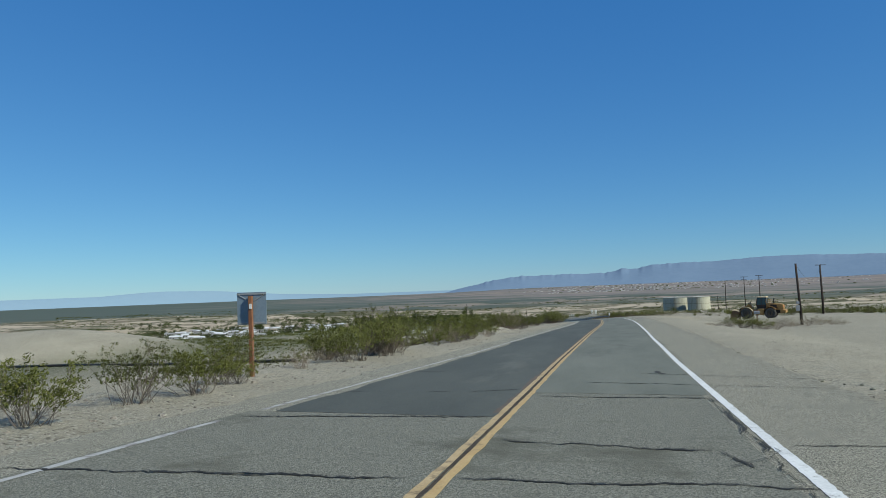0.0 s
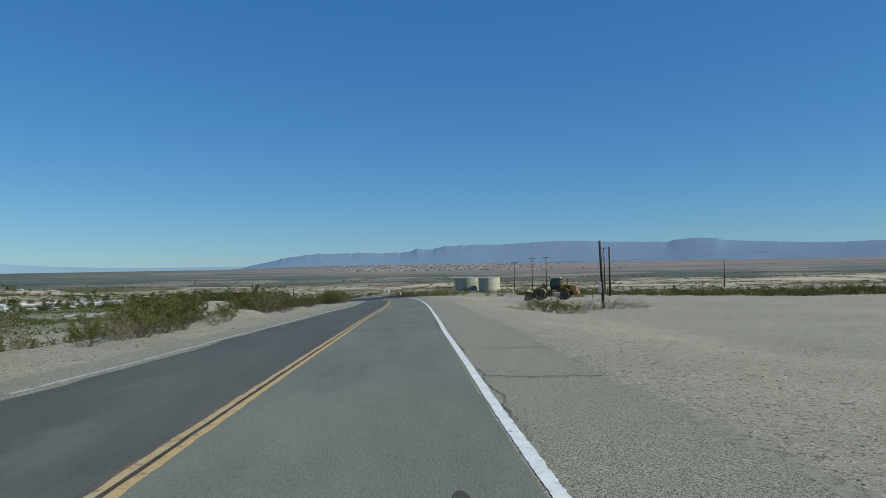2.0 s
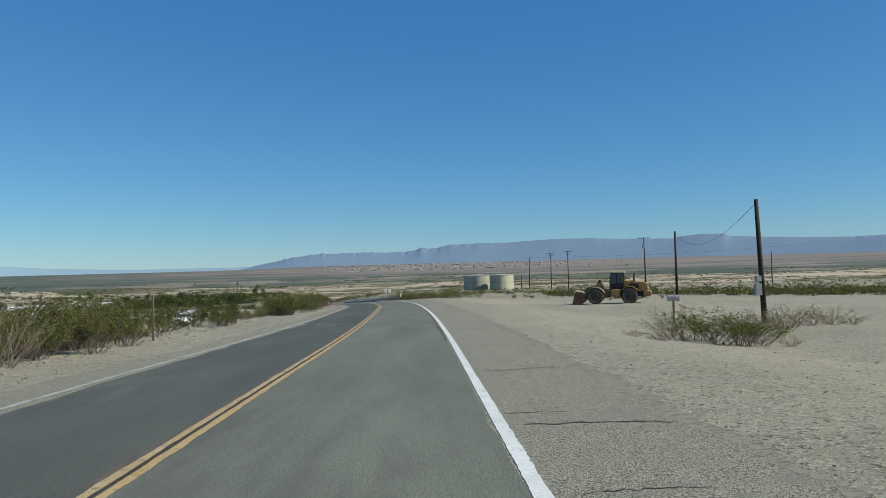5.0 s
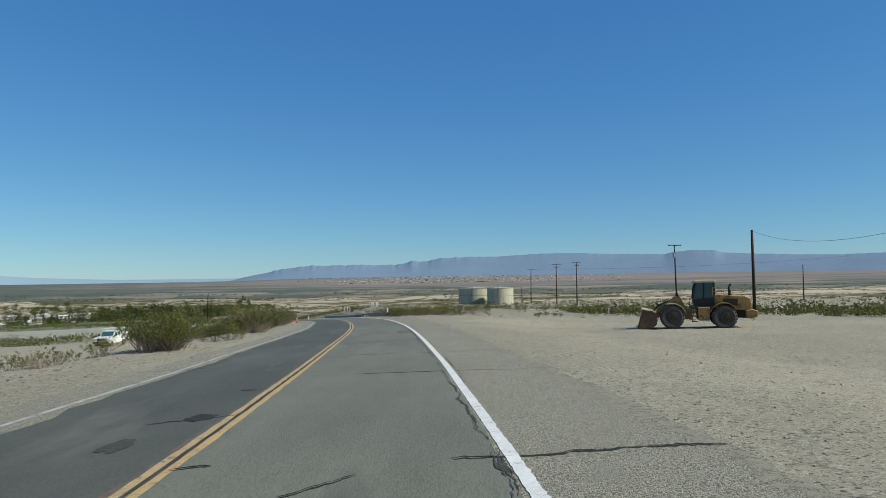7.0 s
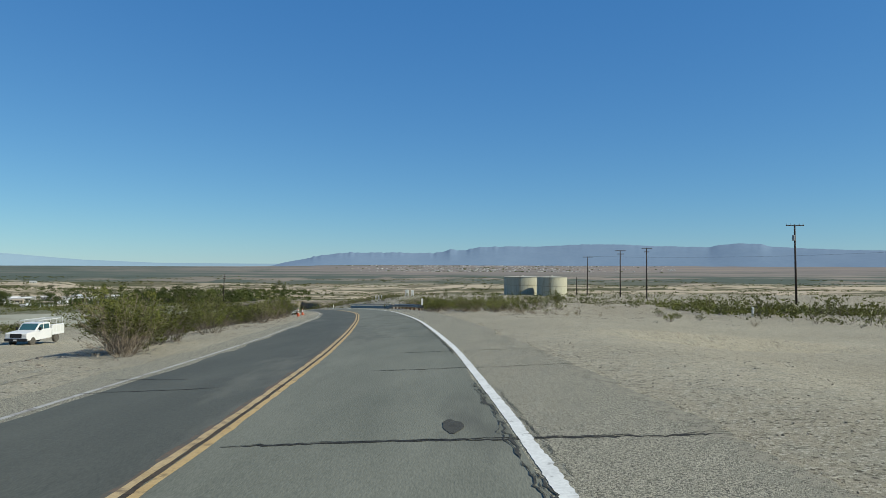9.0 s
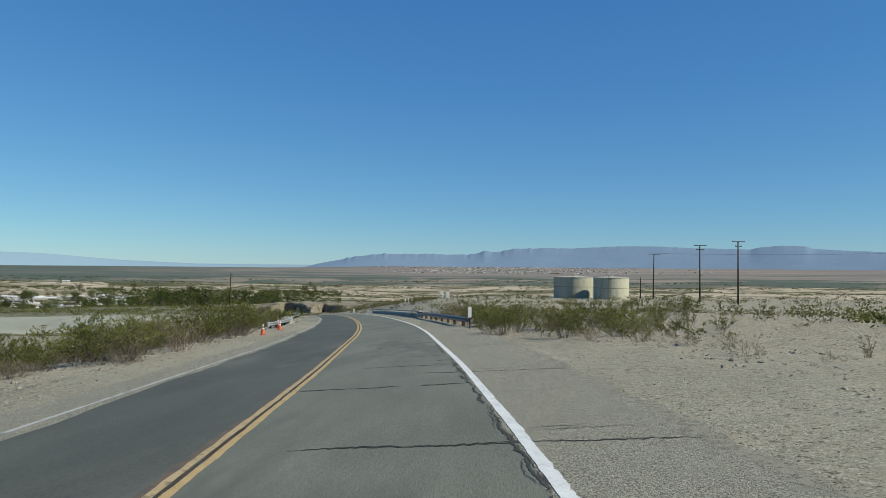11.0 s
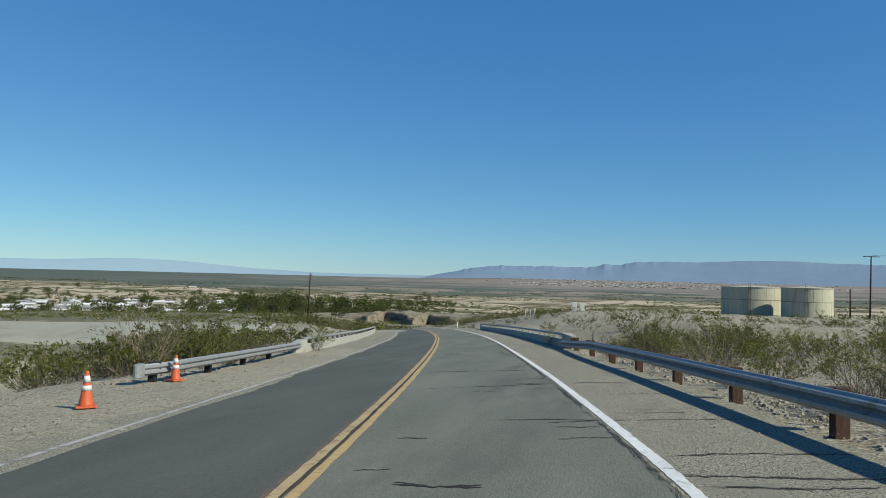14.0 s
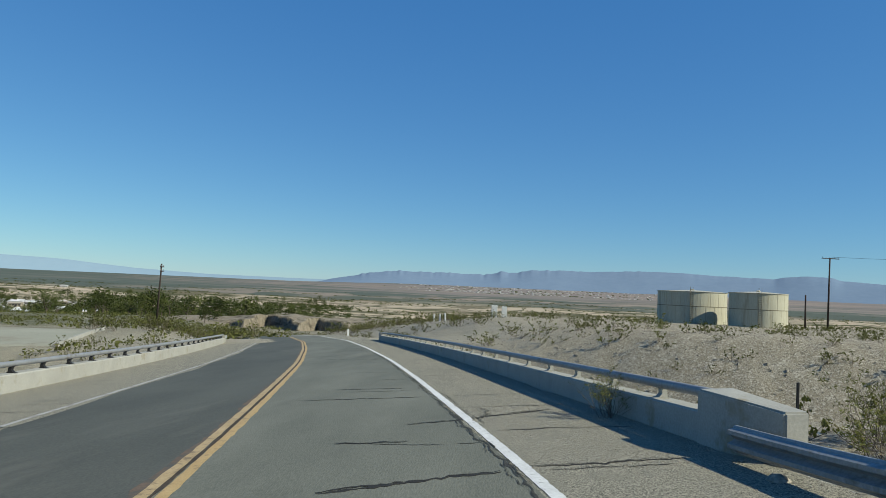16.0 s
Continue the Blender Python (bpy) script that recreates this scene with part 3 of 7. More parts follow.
strip("line_stain", lambda y: Y_MID - Y_LINE(y) - 0.07 + ragged(y + 60, 0.8, 0.06) + ragged(y, 5.0, 0.03), lambda y: Y_MID - Y_LINE(y) + 0.05, 12, ROAD_END, 0.0135, M_LINE_STAIN, road, "reddish worn edge of old paint", 0.3, n_across=1)
strip("white_edge_line", lambda y: RIGHT_LINE(y) - 0.06 + ragged(y, 2.9, 0.006) + ragged(y, 11.0, 0.012), lambda y: RIGHT_LINE(y) + 0.095 + ragged(y + 7, 2.9, 0.010) + ragged(y + 3, 13.0, 0.026), -60, ROAD_END, 0.0145, M_WHITE_LINE, road, "thick chipped white paint line", 0.08, n_across=1)
strip("shoulder_edge", lambda y: RIGHT_EDGE(y) - 0.26 + ragged(y + 80, 0.5, 0.22) + ragged(y + 5, 3.1, 0.12) + ragged(y + 3, 12.0, 0.10), lambda y: RIGHT_EDGE(y) + 0.02, -20, 150, 0.0115, M_EDGE, road, "dark crumbling rim of the shoulder", 0.15, n_across=2)
for a, b in ((-60, 10.4), (11.8, ROAD_END)):
    strip("white_edge_line", lambda y: LEFT_LINE(y) - 0.055 + ragged(y, 1.3, 0.025), lambda y: LEFT_LINE(y) + 0.055 + ragged(y + 4, 1.3, 0.02), a, b, 0.0125 if a < 0 else 0.0085, M_WHITE_THIN, road, "thin faded white paint line", 0.5, n_across=1)


def crack(u0, u1, y, width, y1=None, seed=0):
    """A sealed crack across the road: a jagged dark line with a finer, broken one beside it."""
    n = max(6, int(abs(u1 - u0) / 0.05))
    y1 = y if y1 is None else y1
    v, f = [], []
    for strand, (off, size) in enumerate(((0.0, 0.50), (0.9, 0.24))):
        o = len(v)
        for k in range(n + 1):
            t = k / n
            u = u0 + (u1 - u0) * t
            yy = y + (y1 - y) * t + 0.12 * noise.noise((u * 0.9, y * 7.1, seed)) + 0.05 * noise.noise((u * 4.0, y * 3.1, seed + 2)) + 0.07 * noise.noise((u * 11.0, y, seed + 4))
            yy += off * width * (1 + 1.6 * noise.noise((u * 1.7, y, seed + 20)))
            w = size * width * max(0.10 if strand else 0.18, 0.85 + 1.0 * noise.noise((u * 9.0, y, 9 + seed + strand)) + (1.2 * noise.noise((u * 1.3, y, 30 + seed)) if strand else 0.3 * noise.noise((u * 1.6, y, 5 + seed)))) * min(1, 9 * t + 0.2, 9 * (1 - t) + 0.2)
            if u < LEFT_LINE(y) + 0.3 or u > RIGHT_LINE(y) - 0.1:
                lift = 0.0128
            else:
                lift = 0.0165
            lift += 0.0012 * strand
            v += [on_road(u, yy - w, lift), on_road(u, yy + w, lift)]
        f += [(o + 2 * k, o + 2 * k + 2, o + 2 * k + 3, o + 2 * k + 1) for k in range(n)]
    return raw("crack", v, f, M_TAR, road)


def seam(u_of, y0, y1, width, seed=0):
    """A crack that runs along the road, in a few broken strands."""
    v, f = [], []
    for strand, (off, size) in enumerate(((0.0, 0.24), (0.7, 0.13), (-0.9, 0.10))):
        n = max(6, int((y1 - y0) / 0.07))
        o = len(v)
        for k in range(n + 1):
            y = y0 + (y1 - y0) * k / n
            w = size * width * min(1.6, max(0.03, 0.55 + 1.3 * noise.noise((y * 0.9, 4.4, seed + 3 * strand)) + 0.9 * noise.noise((y * 5.1, 1.4, seed)))) * min(1, 9 * k / n + 0.1, 9 * (1 - k / n) + 0.1)
            u = u_of(y) + off * width * (0.6 + noise.noise((y * 0.8, 6.0, seed + strand))) + 0.05 * noise.noise((y * 1.1, 9.0, seed)) + 0.05 * noise.noise((y * 3.9, 2.0, seed)) + 0.03 * noise.noise((y * 11.0, 2.0, seed + strand))
            lift = 0.0178 + 0.001 * strand
            v += [on_road(u - w, y, lift), on_road(u + w, y, lift)]
        f += [(o + 2 * k, o + 2 * k + 1, o + 2 * k + 3, o + 2 * k + 2) for k in range(n)]
    return raw("crack", v, f, M_PATCH, road)


# from, to (metres right of the centre line), along the road at both ends, half width
CRACKS = [
    (-4.8, -0.3, 6.6, 7.2, 0.05), (0.2, 3.8, 7.2, 7.6, 0.04), (0.3, 2.9, 9.5, 9.3, 0.05), (3.9, 6.2, 9.9, 10.1, 0.03), (-4.2, -0.2, 10.8, 11.6, 0.06), (-4.1, -3.0, 14.6, 14.9, 0.03), (-2.1, -1.6, 15.0, 15.0, 0.03), (-1.2, -0.2, 15.1, 15.6, 0.055),
    (0.3, 3.65, 14.5, 14.75, 0.06), (1.1, 3.75, 17.5, 17.2, 0.045), (3.75, 6.5, 17.2, 16.95, 0.04), (2.35, 3.75, 20.0, 19.7, 0.04), (3.75, 6.4, 19.7, 18.9, 0.045), (-4.3, -2.8, 19.8, 20.1, 0.03), (-0.9, -0.2, 20.3, 20.5, 0.03),
    (3.8, 6.3, 28.3, 28.2, 0.04), (3.75, 6.2, 34.0, 34.0, 0.05), (-3.9, -3.3, 31.9, 32.0, 0.03), (-3.7, -3.2, 35.2, 35.4, 0.03), (-0.4, 0.0, 32.9, 33.0, 0.03), (-3.8, -3.0, 38.2, 38.3, 0.05), (-4.4, -3.0, 43.2, 43.4, 0.04),
    (0.3, 0.55, 42.8, 42.9, 0.03), (-0.4, -0.1, 43.6, 43.7, 0.03), (3.85, 6.1, 46.9, 46.7, 0.045), (3.9, 6.2, 50.1, 49.7, 0.04), (4.0, 5.8, 55.1, 54.9, 0.04), (3.9, 5.9, 60.5, 60.7, 0.04), (3.8, 5.9, 66.3, 66.2, 0.04),
    (3.3, 6.15, 73.6, 73.6, 0.055), (1.6, 2.0, 73.9, 73.8, 0.03), (2.1, 2.6, 73.6, 73.6, 0.025), (0.3, 0.6, 74.4, 74.1, 0.04), (0.5, 0.65, 75.2, 75.4, 0.03), (0.3, 0.75, 71.4, 72.2, 0.04), (-3.6, -2.5, 75.1, 75.0, 0.03),
    (3.0, 6.15, 78.85, 79.1, 0.07), (1.4, 2.05, 77.5, 78.3, 0.07), (0.1, 0.5, 78.7, 78.8, 0.05), (-1.15, 0.0, 81.7, 82.2, 0.035), (-0.6, -0.3, 85.4, 85.5, 0.08), (0.45, 0.65, 87.7, 87.8, 0.03),
    (1.4, 6.05, 87.9, 88.0, 0.055), (-4.3, -2.3, 90.0, 90.7, 0.045), (1.0, 2.6, 93.6, 93.9, 0.042), (3.1, 5.95, 93.7, 94.1, 0.06), (0.2, 2.45, 99.9, 100.7, 0.05), (2.75, 5.9, 100.8, 101.7, 0.055), (0.3, 0.9, 99.2, 99.5, 0.03),
    (0.3, 5.8, 108.0, 108.1, 0.065), (1.5, 5.75, 115.1, 115.5, 0.05), (1.9, 5.65, 119.4, 119.7, 0.04), (-3.8, -2.1, 114.9, 114.5, 0.05), (-3.5, -1.1, 112.8, 113.1, 0.04), (1.2, 5.6, 126.5, 126.8, 0.045), (1.5, 5.7, 133.0, 133.3, 0.045), (0.9, 5.8, 139.8, 140.0, 0.05),
    (0.2, 2.2, 145.6, 145.9, 0.06), (2.6, 3.65, 146.0, 146.05, 0.09), (2.6, 6.3, 148.4, 148.3, 0.06), (1.2, 3.75, 150.2, 150.45, 0.05), (1.9, 3.7, 153.5, 153.6, 0.05), (1.2, 3.6, 154.2, 154.5, 0.03), (1.4, 6.9, 158.1, 157.7, 0.06), (0.3, 0.9, 158.0, 157.7, 0.04),
    (1.5, 6.35, 164.7, 165.3, 0.06), (0.4, 0.9, 162.8, 162.8, 0.04), (-3.9, -2.9, 165.3, 165.7, 0.045), (-5.0, -1.9, 163.6, 163.4, 0.035), (1.4, 3.5, 170.6, 171.8, 0.05), (0.3, 0.95, 170.15, 170.4, 0.04), (3.8, 6.3, 171.35, 171.0, 0.055), (1.5, 3.75, 177.1, 176.0, 0.05), (0.3, 0.9, 177.9, 177.3, 0.05), (3.9, 6.2, 175.9, 175.6, 0.05),
    (3.8, 5.9, 179.8, 179.9, 0.035), (-5.2, -3.7, 175.1, 175.0, 0.04), (1.0, 1.9, 179.1, 179.1, 0.07), (2.1, 6.1, 183.6, 183.9, 0.045), (0.6, 1.0, 188.5, 188.7, 0.03), (1.3, 3.85, 188.8, 189.8, 0.05), (4.0, 5.9, 189.9, 190.2, 0.055), (0.4, 3.75, 193.6, 194.2, 0.065), (1.1, 1.7, 195.0, 194.4, 0.04), (3.9, 6.0, 195.3, 195.4, 0.055), (2.0, 3.65, 198.5, 198.8, 0.04), (4.1, 5.9, 198.0, 198.3, 0.05),
    (4.0, 5.6, 200.1, 200.25, 0.07), (0.7, 3.75, 203.9, 204.1, 0.055), (3.75, 5.9, 204.1, 204.5, 0.045), (1.6, 3.6, 206.6, 207.6, 0.09), (3.75, 5.9, 207.8, 208.5, 0.05), (1.8, 3.2, 209.5, 209.4, 0.03), (2.8, 4.0, 211.3, 212.0, 0.075), (4.0, 5.7, 212.0, 213.4, 0.07), (0.8, 3.65, 214.9, 215.7, 0.05), (0.3, 0.8, 201.3, 201.6, 0.03),
]


def square_y(u, y):
    """Distance along the road of a point of the plan that lies u metres beside the centre line."""
    lean = float(xc(y + 0.5) - xc(y - 0.5))
    return y + u * lean / math.hypot(1, lean)


for k, (a, b, y0, y1, w) in enumerate(CRACKS):
    crack(a, b, square_y(a, y0), w, square_y(b, y1), k)
rng = random.Random(5)
for k in range(44):
    y = rng.uniform(150, 262)
    b = RIGHT_LINE(y) - rng.uniform(0.08, 0.2)
    crack(b - rng.uniform(0.25, 1.0), b, y, rng.uniform(0.018, 0.042), seed=400 + k)
for k in range(46):
    y = rng.uniform(209, 268)
    if rng.random() < 0.6:
        a = rng.choice((rng.uniform(0.8, 2.4), rng.uniform(4.0, 4.6)))
        crack(a, a + rng.uniform(0.6, 1.9), y, rng.uniform(0.02, 0.06), seed=60 + k)
    else:
        a = -rng.uniform(3.4, 4.2)
        crack(a - rng.uniform(0.8, 2.0), a, y, rng.uniform(0.02, 0.045), seed=60 + k)
for k in range(8):
    y = rng.uniform(118, 200)
    a = rng.uniform(0.4, 2.0) if rng.random() < 0.7 else -rng.uniform(2.0, 3.6)
    crack(a, a + rng.uniform(0.4, 1.4), y, rng.uniform(0.015, 0.035), seed=120 + k)
for k in range(30):
    y = 178 + 2.9 * k + rng.uniform(-0.8, 0.8)
    a = RIGHT_LINE(y) + rng.uniform(0.05, 0.3)
    crack(a, min(6.4, a + rng.uniform(1.2, 2.6)), y, rng.uniform(0.02, 0.034), seed=260 + k)
    if y > 204:
        a = LEFT_LINE(y) - 0.1
        crack(max(-6.6, a - rng.uniform(1.2, 2.6)), a, y + 1.3, rng.uniform(0.016, 0.03), seed=300 + k)
for k in range(40):
    y = rng.uniform(6, 206)
    a = RIGHT_LINE(y) + rng.uniform(0.1, 0.5)
    crack(a, a + rng.uniform(0.5, 1.6), y, rng.uniform(0.012, 0.026), seed=160 + k)
for k, (y0, y1, w) in enumerate(((5.5, 9.0, 0.03), (9.2, 15.0, 0.10), (41, 50, 0.03), (68, 75, 0.05), (74.5, 79.2, 0.09), (79.2, 92, 0.04), (92, 100, 0.045), (99, 106, 0.055), (104, 113, 0.075), (118, 133, 0.05), (133, 147, 0.07), (146, 152, 0.09), (154, 159, 0.06), (171, 180, 0.06), (179, 188, 0.075), (186, 196, 0.075), (193, 203, 0.085), (202.5, 209, 0.11), (208, 222, 0.08), (221, 240, 0.06))):
    seam(lambda y: RIGHT_LINE(y) - 0.13 - 0.13 * abs(noise.noise((y * 0.8, 2.0, 7.0))), y0, y1, w, seed=k)
for k, (y0, y1) in enumerate(((22, 30), (33, 38), (40, 47), (85, 92), (106, 112), (210, 216))):
    seam(lambda y: RIGHT_LINE(y) + 0.17 + 0.1 * noise.noise((y * 0.6, 5.0, 1.0)), y0, y1, 0.028, seed=40 + k)
# the old seal that loops back to the edge line
seam(lambda y: 2.94 + 0.74 * math.sin(math.pi * 0.5 * min(1.0, max(0.0, (y - 8.35) / 1.25))), 8.3, 9.6, 0.055, seed=11)
seam(lambda y: 3.22 - 0.28 * min(1.0, (y - 8.35) / 0.95), 8.35, 9.3, 0.06, seed=14)
seam(lambda y: 3.42 - 0.15 * math.sin((y - 203.9) * 2.9), 203.9, 205.1, 0.05, seed=15)
seam(lambda y: 4.1 + 0.35 * math.sin(min(1.0, (y - 211.05) / 2.5) * math.pi), 211.05, 213.55, 0.075, seed=16)
# broken rim of the dirt berm
for k, (a, b, y0, y1, w) in enumerate(((-6.4, -6.2, 80, 104, 0.035), (-6.35, -6.0, 104, 118, 0.06), (-6.0, -6.3, 118, 136, 0.055), (-6.5, -6.9, 138, 158, 0.06), (-6.9, -6.7, 156, 176, 0.08), (-6.8, -6.75, 174, 190, 0.06))):
    seam(lambda y, a=a, b=b, y0=y0, y1=y1: a + (b - a) * (y - y0) / (y1 - y0) + 0.3 * noise.noise((y * 0.23, 3.0, 2.0)), y0, y1, w, seed=20 + k)
for u, y, r, tall in ((-0.5, 82.15, 0.22, 1.5), (-0.95, 80.1, 0.15, 3.2), (2.93, 20.4, 0.07, 4.5), (3.0, 19.9, 0.09, 1.6), (2.81, 108.85, 0.125, 3.6), (3.3, 205.3, 0.10, 1.9), (1.5, 157.9, 0.06, 2.0)):
    bm = bmesh.new()
    bmesh.ops.create_circle(bm, cap_ends=True, segments=18, radius=r)
    for v in bm.verts:
        k = 1 + 0.5 * noise.noise((v.co.x * 9, v.co.y * 9, y))
        v.co = on_road(u + v.co.x * k, square_y(u, y) + v.co.y * k * tall, 0.0185)
    part("tar_patch", bm, M_TAR if r > 0.2 else M_PATCH, road, "grey tar patch")

# ---------------------------------------------------------------- distance
CAM_MID = Vector((0, 100, -3.0))


def ridge(name, knots, dist, depth, material, label, rough, seed, base=-40.0):
    """A far mountain wall from (azimuth, elevation) knots in degrees, seen from the middle of the road."""
    az = np.arange(knots[0][0], knots[-1][0], 0.11)
    el = np.interp(az, [k[0] for k in knots], [k[1] for k in knots])
    rows = 14
    kern = np.hanning(25)
    body = np.convolve(np.pad(el, 12, mode="edge"), kern / kern.sum(), "valid")
    v, f = [], []
    for a, e, e0 in zip(az, el, body):
        top = dist * math.tan(radians(e0))
        jag = rough * (1.7 if -12 < a < 4 else 0.6) * (1.0 * noise.noise((a * 1.1, seed, 0)) + 1.0 * noise.noise((a * 3.1, seed, 4)))
        for r in range(rows):
            t = r / (rows - 1)
            fold = noise.noise((a * 0.5, t * 2.6, seed + 7)) + 0.3 * noise.noise((a * 1.3, t * 6.0, seed + 9))
            rr = dist - depth * (1 - t) ** 0.8 + depth * 0.03 * fold * (1 - t) * min(1, 4 * t)
            z = base + (CAM_MID.z + top - base) * t ** 1.25 + jag * t ** 7 + dist * (math.tan(radians(e)) - math.tan(radians(e0))) * t ** 5
            v.append((CAM_MID.x + rr * math.sin(radians(a)), CAM_MID.y + rr * math.cos(radians(a)), z))
    for i in range(len(az) - 1):
        for r in range(rows - 1):
            k = i * rows + r
            f.append((k, k + rows, k + rows + 1, k + 1))
    ob = raw(name, v, f, material, smooth=True)
    return tagged(ob, label, "mountain", kind="structure")


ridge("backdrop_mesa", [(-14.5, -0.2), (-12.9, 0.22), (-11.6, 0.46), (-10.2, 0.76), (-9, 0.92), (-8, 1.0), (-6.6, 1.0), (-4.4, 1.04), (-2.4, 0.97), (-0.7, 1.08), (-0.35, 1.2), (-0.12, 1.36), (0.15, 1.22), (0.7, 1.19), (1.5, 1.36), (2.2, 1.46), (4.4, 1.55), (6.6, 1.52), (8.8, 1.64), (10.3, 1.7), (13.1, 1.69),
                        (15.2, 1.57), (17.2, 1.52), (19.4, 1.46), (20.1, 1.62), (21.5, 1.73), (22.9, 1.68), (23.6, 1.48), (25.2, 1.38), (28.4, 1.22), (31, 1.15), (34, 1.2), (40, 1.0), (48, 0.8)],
      4650, 420, M_MOUNTAIN, "long mesa and jagged peaks far across the valley, coloured with haze blue", 3.8, 1.0)
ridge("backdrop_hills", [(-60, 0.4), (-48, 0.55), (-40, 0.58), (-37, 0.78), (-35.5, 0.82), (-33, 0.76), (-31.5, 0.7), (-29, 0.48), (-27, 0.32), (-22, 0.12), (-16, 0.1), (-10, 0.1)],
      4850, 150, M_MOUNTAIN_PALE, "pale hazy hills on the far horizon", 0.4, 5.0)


# ---------------------------------------------------------------- bridge
def parapet(side, y0, y1, u, block_at_start, label, rise=0.0):
    """Low concrete bridge wall with curved steel posts and a tube rail on top."""
    top = empty("bridge_parapet")
    tagged(top, label, "parapet", group="bridge parapets")
    ys = np.linspace(y0, y1, int((y1 - y0) / 1.5) + 1)
    v, f = [], []
    for y in ys:
        w = 0.16
        base = on_road(u, float(y))
        out = on_road(u + side, float(y)) - base
        out.z = 0
        out.normalize()
        for du, dz in ((-w, -0.4), (-w, 0.40 + rise), (-w + 0.03, 0.43 + rise), (w + 0.06, 0.43 + rise), (w + 0.09, 0.40 + rise), (w + 0.09, -0.7)):
            v.append(base + out * du + Vector((0, 0, dz)))
    n = 6
    for i in range(len(ys) - 1):
        for k in range(n - 1):
            a = i * n + k
            f.append((a, a + 1, a + n + 1, a + n) if side > 0 else (a, a + n, a + n + 1, a + 1))
    f.append(tuple(range(n)))
    f.append(tuple(range((len(ys) - 1) * n + n - 1, (len(ys) - 1) * n - 1, -1)))
    raw("wall", v, f, M_CONCRETE, top)
    # rail
    v, f = [], []
    ry = np.linspace(y0 - 0.15, y1 + 0.15, 36)
    for y in ry:
        c = on_road(u + side * 0.02, float(y), 0.655 + 1.4 * rise)
        across = Vector((math.cos(heading(y)), math.sin(heading(y)), 0))
        v += [c + (across * math.cos(k * math.pi / 5) + Vector((0, 0, math.sin(k * math.pi / 5)))) * 0.075 for k in range(10)]
    for i in range(len(ry) - 1):
        f += [(i * 10 + k, i * 10 + (k + 1) % 10, i * 10 + 10 + (k + 1) % 10, i * 10 + 10 + k) for k in range(10)]
    raw("rail", v, f, M_GALV, top, "grey steel tube rail", smooth=True)
    # curved posts, black on the left wall and concrete-coloured on the right
    bm = bmesh.new()
    pr = [(-0.13, 0), (-0.03, 0.03), (0.02, 0.09), (0.0, 0.15), (-0.05, 0.19), (0.07, 0.19), (0.10, 0.12), (0.10, 0.05), (0.15, 0)]
    extrude_profile(bm, pr, -0.07, 0.07)
    me = bpy.data.meshes.new("post")
    bm.normal_update()
    bm.to_mesh(me)
    bm.free()
    me.materials.append(M_CONCRETE if side > 0 else M_BLACK)
    k = 0
    y = y0 + 1.6
    while y < y1 - 0.6:
        ob = new("post", me)
        ob.parent = top
        ob.matrix_world = Matrix.Translation(on_road(u, y, 0.425 + rise)) @ Matrix.Rotation(heading(y) + (0 if side > 0 else math.pi), 4, "Z")
        y += 2.05
        k += 1
    # end blocks
    for ye, ln in ((y0, -1), (y1, 1)):
        bm = bmesh.new()
        a = [(-0.20, 0.0), (0.32, 0.0), (0.34, ln * 1.6), (0.04, ln * 1.6), (-0.20, ln * 0.75)]
        hs = [0.73, 0.73, 0.60, 0.60, 0.71]
        lo, hi = [], []
        for (du, dy), hh in zip(a, hs):
            p = on_road(u + side * du, ye + dy)
            lo.append(bm.verts.new(p + Vector((0, 0, -0.5))))
            hi.append(bm.verts.new(p + Vector((0, 0, hh))))
        fs = [bm.faces.new(lo), bm.faces.new(hi)]
        for i in range(5):
            j = (i + 1) % 5
            fs.append(bm.faces.new((lo[i], lo[j], hi[j], hi[i])))
        bmesh.ops.recalc_face_normals(bm, faces=fs)
        bmesh.ops.bevel(bm, geom=list(bm.edges), offset=0.025, segments=2, affect="EDGES")
        part("end_block", bm, M_CONCRETE, top, "thick chamfered concrete end block")
    return top


parapet(1, 208.3, 260.5, 6.75, True, "low concrete bridge wall in shade with steel tube rail")
parapet(-1, 209.4, 264.0, -6.8, True, "sunlit low concrete bridge wall with steel tube rail", 0.045)


W_BEAM = [(a, 0.77 * b) for a, b in [(0.0, 0.0), (0.02, 0.04), (0.085, 0.075), (0.085, 0.135), (0.02, 0.18), (0.0, 0.205), (0.02, 0.23), (0.085, 0.275), (0.085, 0.335), (0.02, 0.37), (0.0, 0.41)]]


